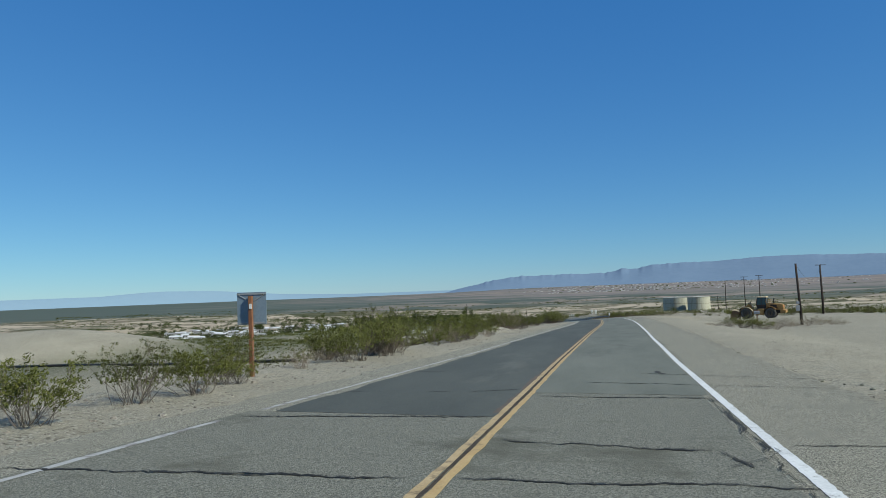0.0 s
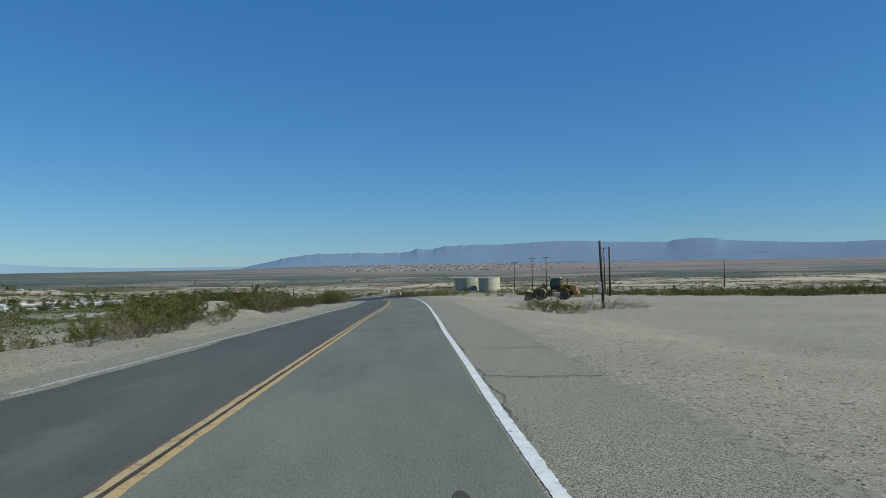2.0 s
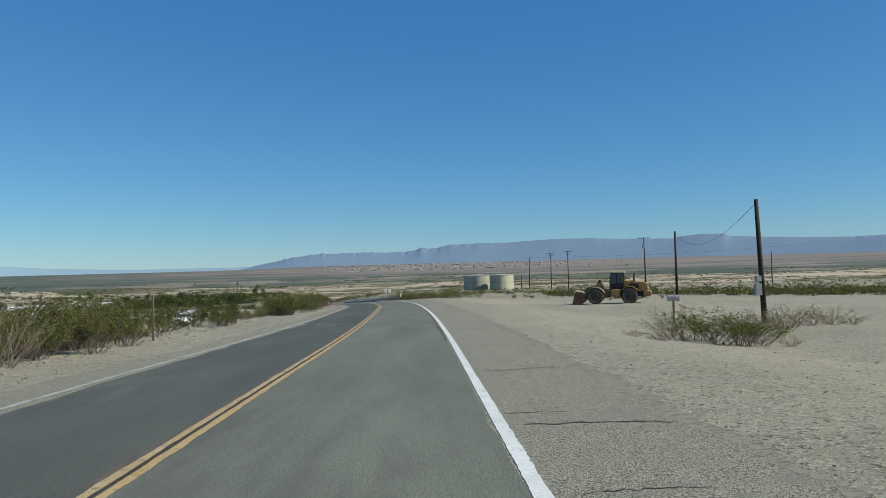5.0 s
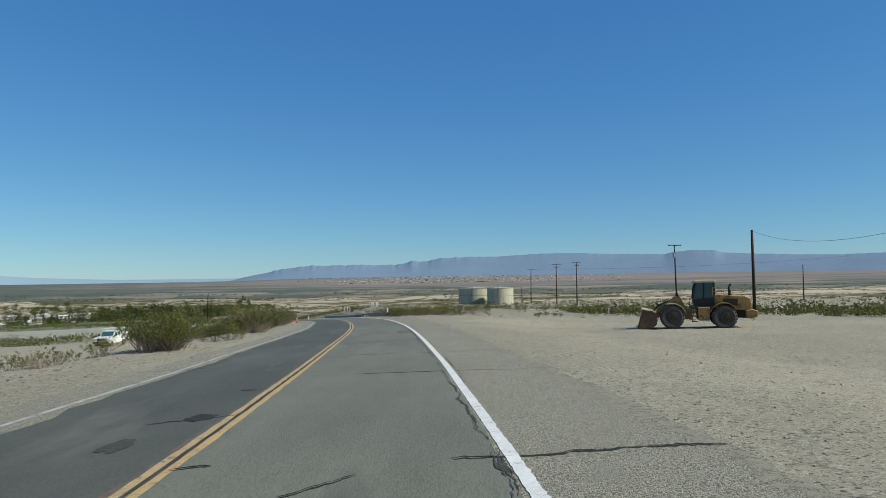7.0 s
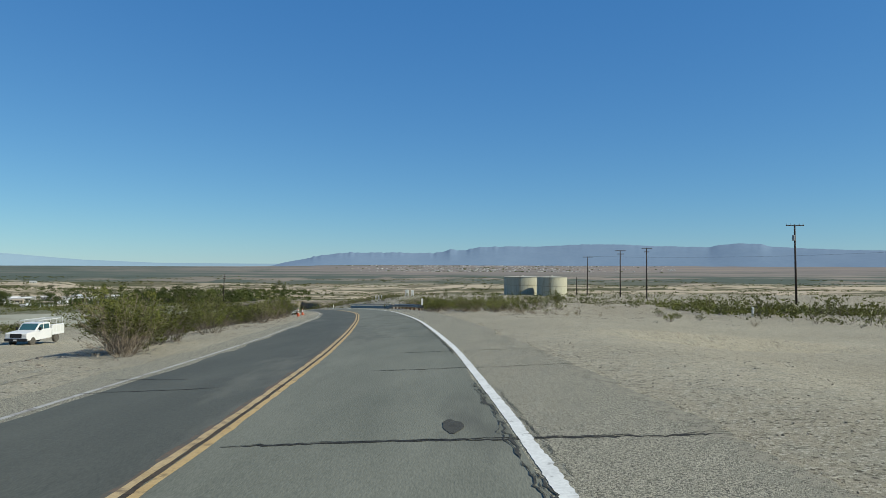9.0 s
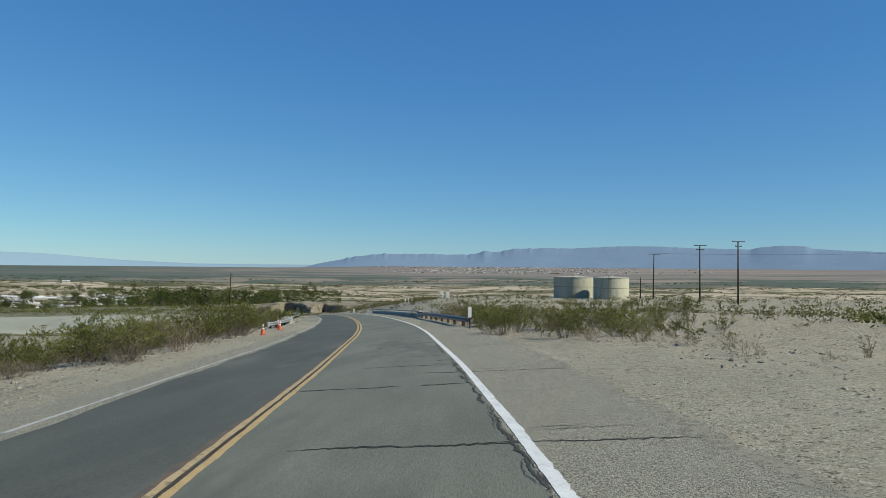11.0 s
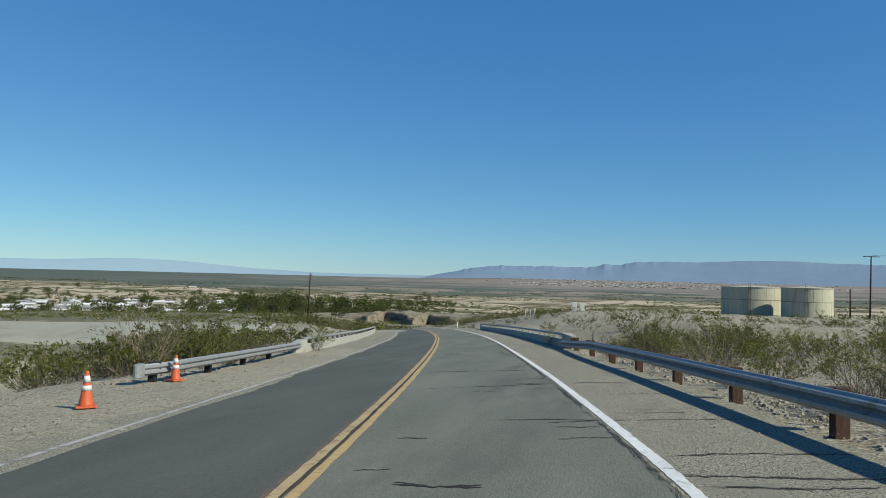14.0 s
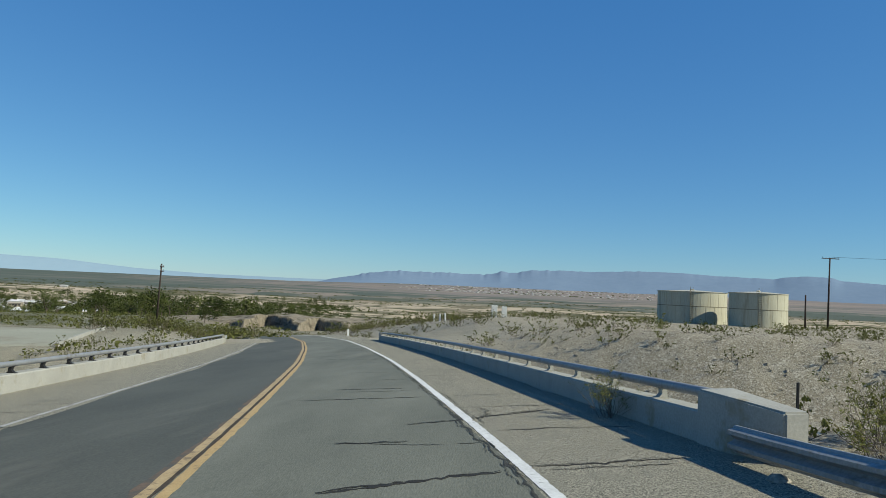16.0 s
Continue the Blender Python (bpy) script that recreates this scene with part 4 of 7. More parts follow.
def guardrail(side, y0, y1, u, end_turn, post_mat, label, drop=0.0):
    """W-section steel beam bolted to short timber posts."""
    top = empty("guardrail")
    tagged(top, label, "guardrail", group="roadside guardrails")
    ys = np.linspace(y0, y1, int((y1 - y0) / 0.8) + 1)
    v, f = [], []
    n = len(W_BEAM)
    for y in ys:
        s = min(1, max(0, (y0 + end_turn - y) / max(end_turn, 0.01)))
        base = on_road(u + side * 0.6 * s * s, float(y), 0.30 - 0.06 * s - drop * float(step(y, y1 - 9, y1)))
        out = on_road(u + side, float(y)) - on_road(u, float(y))
        out.z = 0
        out.normalize()
        for du, dz in W_BEAM:
            v.append(base + out * (-du - 0.02) + Vector((0, 0, dz)))
        for du, dz in reversed(W_BEAM):
            v.append(base + out * (-du + 0.012) + Vector((0, 0, dz)))
    m = 2 * n
    for i in range(len(ys) - 1):
        for k in range(m):
            a, b = i * m + k, i * m + (k + 1) % m
            f.append((a, b, b + m, a + m))
    f += [tuple(range(m)), tuple(range((len(ys) - 1) * m + m - 1, (len(ys) - 1) * m - 1, -1))]
    raw("beam", v, f, M_GALV, top, "corrugated galvanised beam")
    if side < 0 and end_turn:
        q = on_road(u + side * 0.6, y0, 0.0)
        bm = bmesh.new()
        lathe(bm, [(0.10, 0.20), (0.13, 0.22), (0.13, 0.56), (0.10, 0.58)], 16)
        bmesh.ops.scale(bm, vec=(1.0, 1.9, 1.0), verts=list(bm.verts))
        ob = part("end_shoe", bm, M_GALV, top, "pale rounded end terminal", smooth=False)
        ob.matrix_world = Matrix.Translation(q) @ Matrix.Rotation(heading(y0), 4, "Z")
    bm = bmesh.new()
    block(bm, (-0.10, -0.09, -0.5), (0.10, 0.09, 0.60), 0.012)
    me = bpy.data.meshes.new("post")
    bm.to_mesh(me)
    bm.free()
    me.materials.append(post_mat)
    bm = bmesh.new()
    block(bm, (-0.07, -0.07, 0.30), (0.07, 0.07, 0.61), 0.01)
    mb = bpy.data.meshes.new("spacer")
    bm.to_mesh(mb)
    bm.free()
    mb.materials.append(post_mat)
    y = y0 + (1.93 if side > 0 else 0.6)
    while y < y1 - 1.6:
        s = min(1, max(0, (y0 + end_turn - y) / max(end_turn, 0.01)))
        for name, data, off in (("post", me, 0.27), ("spacer", mb, 0.09)):
            ob = new(name, data)
            ob.parent = top
            p = on_road(u + side * (off + 0.6 * s * s), y)
            ob.matrix_world = Matrix.Translation(p) @ Matrix.Rotation(heading(y), 4, "Z")
        y += 3.81
    return top


GUARD_START = 176.0
guardrail(1, GUARD_START, 207.1, 6.43, 3.0, M_WOOD_POST, "galvanised guardrail on red-brown timber posts beside the shoulder", 0.2)
guardrail(-1, 191.2, 208.2, -6.75, 1.5, M_BLACK, "galvanised guardrail on dark posts running up to the bridge")
guardrail(-1, 265.6, 272.0, -6.9, 0.0, M_WOOD_POST, "short weathered guardrail past the bridge end")


# ---------------------------------------------------------------- water tanks
def tank(x, y, r, z0, hgt, label, seams):
    t = empty("water_tank", Matrix.Translation((x, y, z0)))
    tagged(t, label, "tank", group="twin water tanks")
    bm = bmesh.new()
    lathe(bm, [(r, -0.8), (r, hgt - 0.06), (r + 0.05, hgt - 0.06), (r + 0.05, hgt)], 64)
    part("shell", bm, M_TANK, t, smooth=False)
    bm = bmesh.new()
    lathe(bm, [(r + 0.12, hgt + 0.002), (r + 0.12, hgt + 0.07), (r * 0.4, hgt + 0.26), (0.3, hgt + 0.36)], 64)
    part("roof", bm, M_TANK_ROOF, t, "pale shallow cone roof")
    bm = bmesh.new()
    lathe(bm, [(r + 0.03, hgt * 0.52), (r + 0.03, hgt * 0.52 + 0.09)], 64)
    part("girth_seam", bm, M_JOINT, t, "dark horizontal seam")
    for lo, hi, ph in ((-0.4, hgt * 0.52, 0.0), (hgt * 0.52 + 0.1, hgt - 0.1, 0.5)):
        bm = bmesh.new()
        block(bm, (r - 0.03, -0.02, lo), (r + 0.012, 0.02, hi))
        me = bpy.data.meshes.new("plate_seam")
        bm.to_mesh(me)
        bm.free()
        me.materials.append(M_TANK_SEAM)
        for k in range(seams):
            ob = new("plate_seam", me)
            ob.parent = t
            ob.rotation_euler.z = 2 * math.pi * (k + ph) / seams
    bm = bmesh.new()
    lathe(bm, [(0.3, 0), (0.3, 0.14), (0.36, 0.17), (0.15, 0.27)], 16, Matrix.Translation((0, 0, hgt + 0.3)))
    part("vent", bm, M_TANK_ROOF, t)
    bm = bmesh.new()
    a = radians(-105)
    for d in (-0.22, 0.22):
        rod(bm, ((r + 0.2) * math.cos(a) + d * math.sin(a), (r + 0.2) * math.sin(a) - d * math.cos(a), 0), ((r + 0.2) * math.cos(a) + d * math.sin(a), (r + 0.2) * math.sin(a) - d * math.cos(a), hgt + 0.9), 0.03, seg=6)
    for k in range(16):
        z = 0.3 + k * 0.35
        rod(bm, ((r + 0.2) * math.cos(a) - 0.22 * math.sin(a), (r + 0.2) * math.sin(a) + 0.22 * math.cos(a), z), ((r + 0.2) * math.cos(a) + 0.22 * math.sin(a), (r + 0.2) * math.sin(a) - 0.22 * math.cos(a), z), 0.02, seg=5)
    part("ladder", bm, M_JOINT, t)
    return t


tank(22.6, 337.2, 6.1, -12.0, 5.4, "large cream steel water tank with a shallow roof", 22)
tank(30.4, 325.4, 4.6, -12.1, 5.6, "smaller cream steel water tank beside a larger one", 18)


# ---------------------------------------------------------------- utility poles
def utility_pole(x, y, zb, zt, arms, label, lean=(0.0, 0.0), gear=False, r=0.14):
    """A tapered timber pole; arms: (height below the top, length, direction in degrees)."""
    p = empty("utility_pole", Matrix.Translation((x, y, zb)))
    tagged(p, label, "utility pole", group="timber utility poles")
    h = zt - zb
    bm = bmesh.new()
    rod(bm, (0, 0, -0.6), (lean[0], lean[1], h), r * 1.25, r * 0.8, 10)
    part("shaft", bm, M_POLE, p, smooth=True)
    for drop, ln, deg in arms:
        a = radians(deg)
        c, s = math.cos(a), math.sin(a)
        m = Matrix.Translation((lean[0], lean[1], h - drop)) @ Matrix.Rotation(a, 4, "Z")
        bm = bmesh.new()
        block(bm, (-ln / 2, -0.19, -0.07), (ln / 2, -0.07, 0.07), 0.01, m)
        arm = part("crossarm", bm, M_POLE, p)
        for k in (-0.46, -0.25, 0.25, 0.46):
            bm = bmesh.new()
            lathe(bm, [(0.02, 0.07), (0.02, 0.15), (0.055, 0.16), (0.05, 0.24), (0.02, 0.27)], 8, m @ Matrix.Translation((k * ln, -0.13, 0)))
            part("insulator", bm, M_GALV, arm)
    if gear:
        bm = bmesh.new()
        lathe(bm, [(0.2, 0), (0.22, 0.05), (0.22, 0.75), (0.12, 0.85)], 14, Matrix.Translation((-0.36, 0, h - 2.4)))
        part("transformer", bm, M_GALV, p, "grey pole transformer")
    return p


utility_pole(40.9, 323.6, -11.8, -0.1, [(0.15, 3.2, 15)], "tall dark timber pole with a single crossarm", (0.2, 0))
utility_pole(43.8, 292.4, -10.9, 1.2, [(0.12, 2.9, 10), (1.0, 1.9, 10)], "tall dark timber pole with two crossarms")
utility_pole(46.3, 275.8, -10.4, 1.45, [(0.12, 2.6, 10), (1.0, 1.3, 10)], "tall dark timber pole with two short crossarms")
utility_pole(50.2, 208.1, -8.6, 3.25, [(0.15, 2.6, 0)], "dark timber pole with a crossarm and a transformer", (-0.2, 0), True)
utility_pole(34.4, 143.2, -6.9, 2.1, [], "plain dark timber pole behind the wheel loader", (-0.05, 0), r=0.15)
pole_a = utility_pole(17.95, 83.4, -4.95, 1.5, [], "leaning bare timber pole with meter boxes in dry brush", (-0.28, 0), r=0.125)
utility_pole(109.7, 271.7, -10.2, -0.3, [], "far bare timber pole beyond the gravel lot")
utility_pole(-67.5, 312.6, -17.3, -5.9, [(1.2, 0.9, 80), (0.5, 0.9, 80)], "timber pole with short stub arms on the valley side", (0.3, 0))
utility_pole(38.0, 325.2, -12.0, -6.4, [], "short timber stub pole beside the water tanks")
for z0, z1, s in ((1.5, 2.1, 0.17), (2.2, 2.5, 0.12)):
    bm = bmesh.new()
    block(bm, (-0.32 - s, -0.12, z0), (-0.15, 0.12, z1), 0.015)
    part("meter_box", bm, M_GALV, pole_a, "grey electrical box")


def wire(pts, label, r=0.018):
    bm = bmesh.new()
    for a, b in zip(pts, pts[1:]):
        rod(bm, a, b, r, seg=5, caps=False)
    return tagged(part("overhead_wire", bm, M_BLACK), label, "wire")


def sag(a, b, drop, n=18):
    a, b = Vector(a), Vector(b)
    return [a.lerp(b, k / n) - Vector((0, 0, 4 * drop * (k / n) * (1 - k / n))) for k in range(n + 1)]


wire(sag((34.35, 143.2, 2.0), (17.7, 83.4, 1.35), 1.95), "black sagging wire between two timber poles", 0.011)
wire(sag((41.3, 323.6, 0.0), (140, 300, 2.5), 1.2), "thin wire running from the crossarm pole", 0.02)


# ---------------------------------------------------------------- signs, cones, posts
def big_sign():
    s = empty("road_sign", Matrix.Translation((-10.1, 18.4, ground_at(-10.3, 18.4) - 0.2)) @ Matrix.Rotation(radians(8), 4, "Z"))
    tagged(s, "bare metal back of a square road sign on a timber post", "road sign")
    bm = bmesh.new()
    block(bm, (-0.052, -0.06, -0.5), (0.052, 0.06, 2.42), 0.01)
    part("post", bm, M_RUST_POST, s, "red-brown timber post")
    bm = bmesh.new()
    block(bm, (-0.42, 0.085, 1.62), (0.42, 0.10, 2.52), 0.004)
    part("panel", bm, M_ALU, s, "bare blue-grey aluminium back")
    for z in (1.66, 2.47):
        bm = bmesh.new()
        block(bm, (-0.42, 0.062, z - 0.02), (0.42, 0.084, z + 0.02), 0.004)
        part("stiffener", bm, M_GALV, s)
    for d in (-1, 1):
        bm = bmesh.new()
        rod(bm, (d * 0.08, 0.075, 2.28), (d * 0.36, 0.075, 2.44), 0.014, seg=6)
        part("brace", bm, M_GALV, s)
    bm = bmesh.new()
    block(bm, (-0.02, -0.088, 2.06), (0.06, -0.076, 2.20), 0.003)
    part("tag", bm, M_SIGN_WHITE, s, "small white label")
    return s


big_sign()


def marker_post(x, y, z, w, h0, h1, label):
    """A slim steel post with a round-cornered white plate."""
    s = empty("marker_sign", Matrix.Translation((x, y, z)) @ Matrix.Rotation(heading(y), 4, "Z"))
    tagged(s, label, "marker sign", group="white roadside markers")
    bm = bmesh.new()
    pts = [(-0.03, 0.0), (0.03, 0.0), (0.03, 0.012), (0.012, 0.012), (0.012, 0.03), (-0.012, 0.03), (-0.012, 0.012), (-0.03, 0.012)]
    lo = [bm.verts.new((a, b - 0.02, -0.4)) for a, b in pts]
    hi = [bm.verts.new((a, b - 0.02, h1 - 0.08)) for a, b in pts]
    bm.faces.new(lo[::-1])
    bm.faces.new(hi)
    for k in range(8):
        bm.faces.new((lo[k], lo[(k + 1) % 8], hi[(k + 1) % 8], hi[k]))
    part("post", bm, M_BLACK, s, "slim dark steel post")
    bm = bmesh.new()
    r, out = 0.03, []
    for cx, cz, a0 in ((w / 2 - r, h1 - r, 0), (-w / 2 + r, h1 - r, 90), (-w / 2 + r, h0 + r, 180), (w / 2 - r, h0 + r, 270)):
        out += [(cx + r * math.cos(radians(a0 + d)), cz + r * math.sin(radians(a0 + d))) for d in (0, 30, 60, 90)]
    extrude_profile(bm, out, -0.034, -0.024)
    plate = part("plate", bm, M_SIGN_WHITE, s, "weathered white plate")
    for z0 in (h0 + 0.08, h1 - 0.12):
        bm = bmesh.new()
        rod(bm, (0, -0.04, z0), (0, -0.03, z0), 0.011, seg=8)
        part("bolt", bm, M_GALV, plate)
    return s


g = ground_at(-3.65, 174.78)
marker_post(-3.65, 174.78, g, 0.21, -7.10 - g, -6.46 - g, "small white marker plate on a slim post beside bushes")
marker_post(-30.8, 286.3, ground_at(-30.8, 286.3), 0.22, 0.35, 1.25, "white delineator post past the bridge")
bm = bmesh.new()
block(bm, (-0.035, -0.03, -0.3), (0.035, 0.03, 1.75), 0.006)
stake = tagged(part("marker_stake", bm, M_BARK), "thin weathered brown stake among roadside bushes", "stake")
stake.location = (-9.7, 73.9, ground_at(-9.7, 73.9))


def cone_mesh():
    c = empty("traffic_cone")
    bm = bmesh.new()
    block(bm, (-0.19, -0.19, 0.0), (0.19, 0.19, 0.04), 0.012)
    part("base", bm, M_ORANGE, c, "square orange base plate")
    bm = bmesh.new()
    lathe(bm, [(0.145, 0.035), (0.135, 0.06), (0.036, 0.68), (0.030, 0.71), (0.018, 0.71)], 20)
    part("body", bm, M_ORANGE, c, smooth=True)
    for z0, z1 in ((0.33, 0.43), (0.49, 0.62)):
        bm = bmesh.new()
        r = lambda z: 0.145 - (z - 0.03) * 0.168 + 0.006
        lathe(bm, [(r(z0), z0), (r(z1), z1)], 20)
        part("sleeve", bm, M_REFLECT, c, "white reflective band", smooth=True)
    return c


cone = cone_mesh()
tagged(cone, "orange traffic cone with white bands on the dirt shoulder", "traffic cone", group="roadside cones")
for k, (x, y) in enumerate(((-16.75, 176.7), (-17.95, 184.7), (-19.75, 190.6))):
    m = Matrix.Translation((x, y, ground_at(x, y) + 0.035)) @ Matrix.Rotation(0.5 * k + 0.2, 4, "Z")
    if k == 0:
        cone.matrix_world = m
    else:
        copy_thing(cone, m)


def mailbox():
    x, y = 13.9, 85.4
    b = empty("mailbox", Matrix.Translation((x, y, ground_at(x, y))) @ Matrix.Rotation(radians(-10), 4, "Z"))
    tagged(b, "pale metal mailbox on a short timber post", "mailbox")
    bm = bmesh.new()
    block(bm, (-0.05, -0.05, -0.3), (0.05, 0.05, 1.2), 0.008)
    part("post", bm, M_RUST_POST, b)
    bm = bmesh.new()
    pr = [(-0.36, 1.2), (0.36, 1.2), (0.36, 1.2 + 0.3), (0.36, 1.5)]
    pts = [(-0.16, 1.2), (0.16, 1.2), (0.16, 1.38)] + [(0.16 * math.cos(a), 1.38 + 0.16 * math.sin(a)) for a in np.linspace(0.3, math.pi - 0.3, 8)] + [(-0.16, 1.38)]
    extrude_profile(bm, pts, -0.3, 0.3)
    bmesh.ops.rotate(bm, verts=list(bm.verts), cent=(0, 0, 1.35), matrix=Matrix.Rotation(math.pi / 2, 3, "Z"))
    part("box", bm, M_GALV, b, "arched pale box")
    bm = bmesh.new()
    block(bm, (-0.315, -0.13, 1.22), (-0.302, 0.13, 1.48), 0.004)
    part("door", bm, M_GALV, b)
    bm = bmesh.new()
    block(bm, (0.02, -0.175, 1.36), (0.05, -0.162, 1.58), 0.003)
    part("flag", bm, M_ORANGE, b, "small red flag")


mailbox()


# ---------------------------------------------------------------- wheel loader
def tyre_and_rim(parent, x, y, z, r, w):
    wheel = empty("wheel")
    wheel.parent = parent
    wheel.location = (x, y, z)
    rot = Matrix.Rotation(math.pi / 2, 4, "X")
    bm = bmesh.new()
    lathe(bm, [(r * 0.55, -w / 2), (r * 0.80, -w / 2 - 0.02), (r * 0.93, -w * 0.42), (r * 0.97, -w * 0.25), (r * 0.97, w * 0.25), (r * 0.93, w * 0.42), (r * 0.80, w / 2 + 0.02), (r * 0.55, w / 2)], 36, rot)
    n = 22
    for k in range(n):
        for s in (-1, 1):
            a = 2 * math.pi * (k + (0.25 if s > 0 else 0)) / n
            m = Matrix.Rotation(a, 4, "Y") @ Matrix.Translation((0, s * w * 0.27, r * 0.97)) @ Matrix.Rotation(s * 0.5, 4, "Z")
            block(bm, (-0.055, -w * 0.24, -0.04), (0.055, w * 0.24, r * 0.035), 0, m)
    part("tyre", bm, M_TYRE, wheel, "dusty lugged rubber tyre")
    side = 1 if y < 0 else -1
    bm = bmesh.new()
    lathe(bm, [(r * 0.56, -w * 0.5), (r * 0.54, -w * 0.46), (r * 0.46, -w * 0.30), (r * 0.30, -w * 0.26), (r * 0.26, -w * 0.40), (r * 0.10, -w * 0.44)][:], 28, rot @ (Matrix.Identity(4) if side < 0 else Matrix.Rotation(math.pi, 4, "X")))
    part("rim", bm, M_RIM, wheel, "dusty tan wheel rim")
    return wheel


def wheel_loader():
    # local x ahead to the bucket, y to its left, ground at 0; its left side is turned to the road
    fwd = Vector((-0.952, 0.307))
    ang = math.atan2(fwd.y, fwd.x)
    cx, cy = 20.35, 122.45
    g = min(ground_at(18.4, 121.9), ground_at(21.5, 120.9))
    L = empty("wheel_loader", Matrix.Translation((cx, cy, g + 0.02)) @ Matrix.Rotation(ang, 4, "Z") @ Matrix.Diagonal((1.05, 1.0, 1.03, 1)))
    tagged(L, "parked dusty ochre wheel loader with its bucket on the ground", "wheel loader")
    R = 0.79
    for x in (1.68, -1.62):
        for y in (1.1, -1.1):
            tyre_and_rim(L, x, y, R, R, 0.6)
    # rear frame and engine hood
    bm = bmesh.new()
    extrude_profile(bm, [(-0.35, 0.75), (-3.0, 0.70), (-3.35, 0.95), (-3.35, 1.25), (-0.35, 1.35)], -0.55, 0.55, 0.03)
    part("rear_frame", bm, M_LOADER_DARK, L)
    bm = bmesh.new()
    extrude_profile(bm, [(-1.05, 1.30), (-3.25, 1.22), (-3.38, 1.45), (-3.30, 2.02), (-2.9, 2.18), (-1.05, 2.30)], -0.80, 0.80, 0.05)
    hood = part("engine_hood", bm, M_LOADER, L, "sloping ochre engine cover")
    for s in (-1, 1):
        bm = bmesh.new()
        block(bm, (-2.5, s * 0.803 - 0.012, 1.55), (-1.6, s * 0.803 + 0.012, 2.02), 0.008)
        part("vent_panel", bm, M_LOADER_DARK, hood, "dark louvred side panel")
        bm = bmesh.new()
        block(bm, (-3.36, s * 0.55 - 0.12, 1.72), (-3.30, s * 0.55 + 0.12, 1.92), 0.01)
        part("tail_light", bm, M_ORANGE, hood)
    for k in range(6):
        bm = bmesh.new()
        block(bm, (-3.395, -0.5, 1.40 + k * 0.085), (-3.345, 0.5, 1.44 + k * 0.085), 0.004)
        part("grille_bar", bm, M_LOADER, hood)
    bm = bmesh.new()
    extrude_profile(bm, [(-2.95, 0.68), (-3.65, 0.78), (-3.72, 1.20), (-3.30, 1.30), (-2.95, 1.22)], -1.15, 1.15, 0.05)
    part("counterweight", bm, M_LOADER, L, "heavy ochre counterweight")
    # fenders, steps, tanks
    for s in (-1, 1):
        bm = bmesh.new()
        pts = [(-1.62 + 0.98 * math.cos(a), R + 0.98 * math.sin(a)) for a in np.linspace(0.35, 2.5, 12)]
        pts += [(-1.62 + 0.92 * math.cos(a), R + 0.92 * math.sin(a)) for a in np.linspace(2.5, 0.35, 12)]
        extrude_profile(bm, pts, s * 0.80, s * 1.40)
        part("rear_fender", bm, M_LOADER, L, "curved rear mudguard")
        bm = bmesh.new()
        pts = [(1.68 + 0.95 * math.cos(a), R + 0.95 * math.sin(a)) for a in np.linspace(1.2, 2.8, 12)]
        pts += [(1.68 + 0.90 * math.cos(a), R + 0.90 * math.sin(a)) for a in np.linspace(2.8, 1.2, 12)]
        extrude_profile(bm, pts, s * 0.80, s * 1.40)
        part("front_fender", bm, M_FENDER, L, "curved front mudguard")
        bm = bmesh.new()
        block(bm, (-0.72, s * 1.0 - 0.22, 0.55), (0.02, s * 1.0 + 0.22, 1.45), 0.05)
        part("side_tank", bm, M_LOADER, L, "ochre side tank")
        bm = bmesh.new()
        for z in (0.45, 0.78, 1.1):
            block(bm, (0.05, s * 1.0 - 0.2, z), (0.42, s * 1.0 + 0.2, z + 0.04), 0.008)
        rod(bm, (0.40, s * 1.2, 0.45), (0.30, s * 1.2, 1.5), 0.02, seg=6)
        part("step_ladder", bm, M_LOADER_DARK, L)
    bm = bmesh.new()
    block(bm, (-1.0, -1.0, 1.36), (0.45, 1.0, 1.48), 0.03)
    part("platform", bm, M_LOADER_DARK, L)
    # cab
    cab = empty("cab")
    cab.parent = L
    cab.location = (-0.3, 0, 0)
    bm = bmesh.new()
    extrude_profile(bm, [(-0.80, 1.48), (0.55, 1.48), (0.62, 2.02), (0.60, 2.06), (-0.80, 2.06)], -0.72, 0.72, 0.03)
    part("lower_body", bm, M_LOADER_DARK, cab, "dark lower cab body")
    bm = bmesh.new()
    extrude_profile(bm, [(-0.80, 2.05), (0.58, 2.05), (0.40, 3.12), (-0.74, 3.12)], -0.66, 0.66)
    part("glazing", bm, M_GLASS, cab, "dark tinted cab windows")
    for s in (-1, 1):
        for a, b in (((0.60, 2.05), (0.42, 3.14)), ((-0.08, 2.05), (-0.10, 3.14)), ((-0.80, 2.05), (-0.75, 3.14))):
            bm = bmesh.new()
            rod(bm, (a[0], s * 0.68, a[1]), (b[0], s * 0.68, b[1]), 0.045, seg=6)
            part("pillar", bm, M_BLACK, cab)
        bm = bmesh.new()
        block(bm, (0.52, s * 1.02 - 0.11, 2.30), (0.57, s * 1.02 + 0.11, 2.72), 0.015)
        part("mirror", bm, M_BLACK, cab)
        bm = bmesh.new()
        rod(bm, (0.52, s * 0.7, 2.85), (0.54, s * 1.02, 2.6), 0.018, seg=5)
        part("mirror_arm", bm, M_BLACK, cab)
        bm = bmesh.new()
        block(bm, (0.48, s * 0.52 - 0.09, 3.02), (0.56, s * 0.52 + 0.09, 3.14), 0.015)
        part("work_light", bm, M_REFLECT, cab)
    bm = bmesh.new()
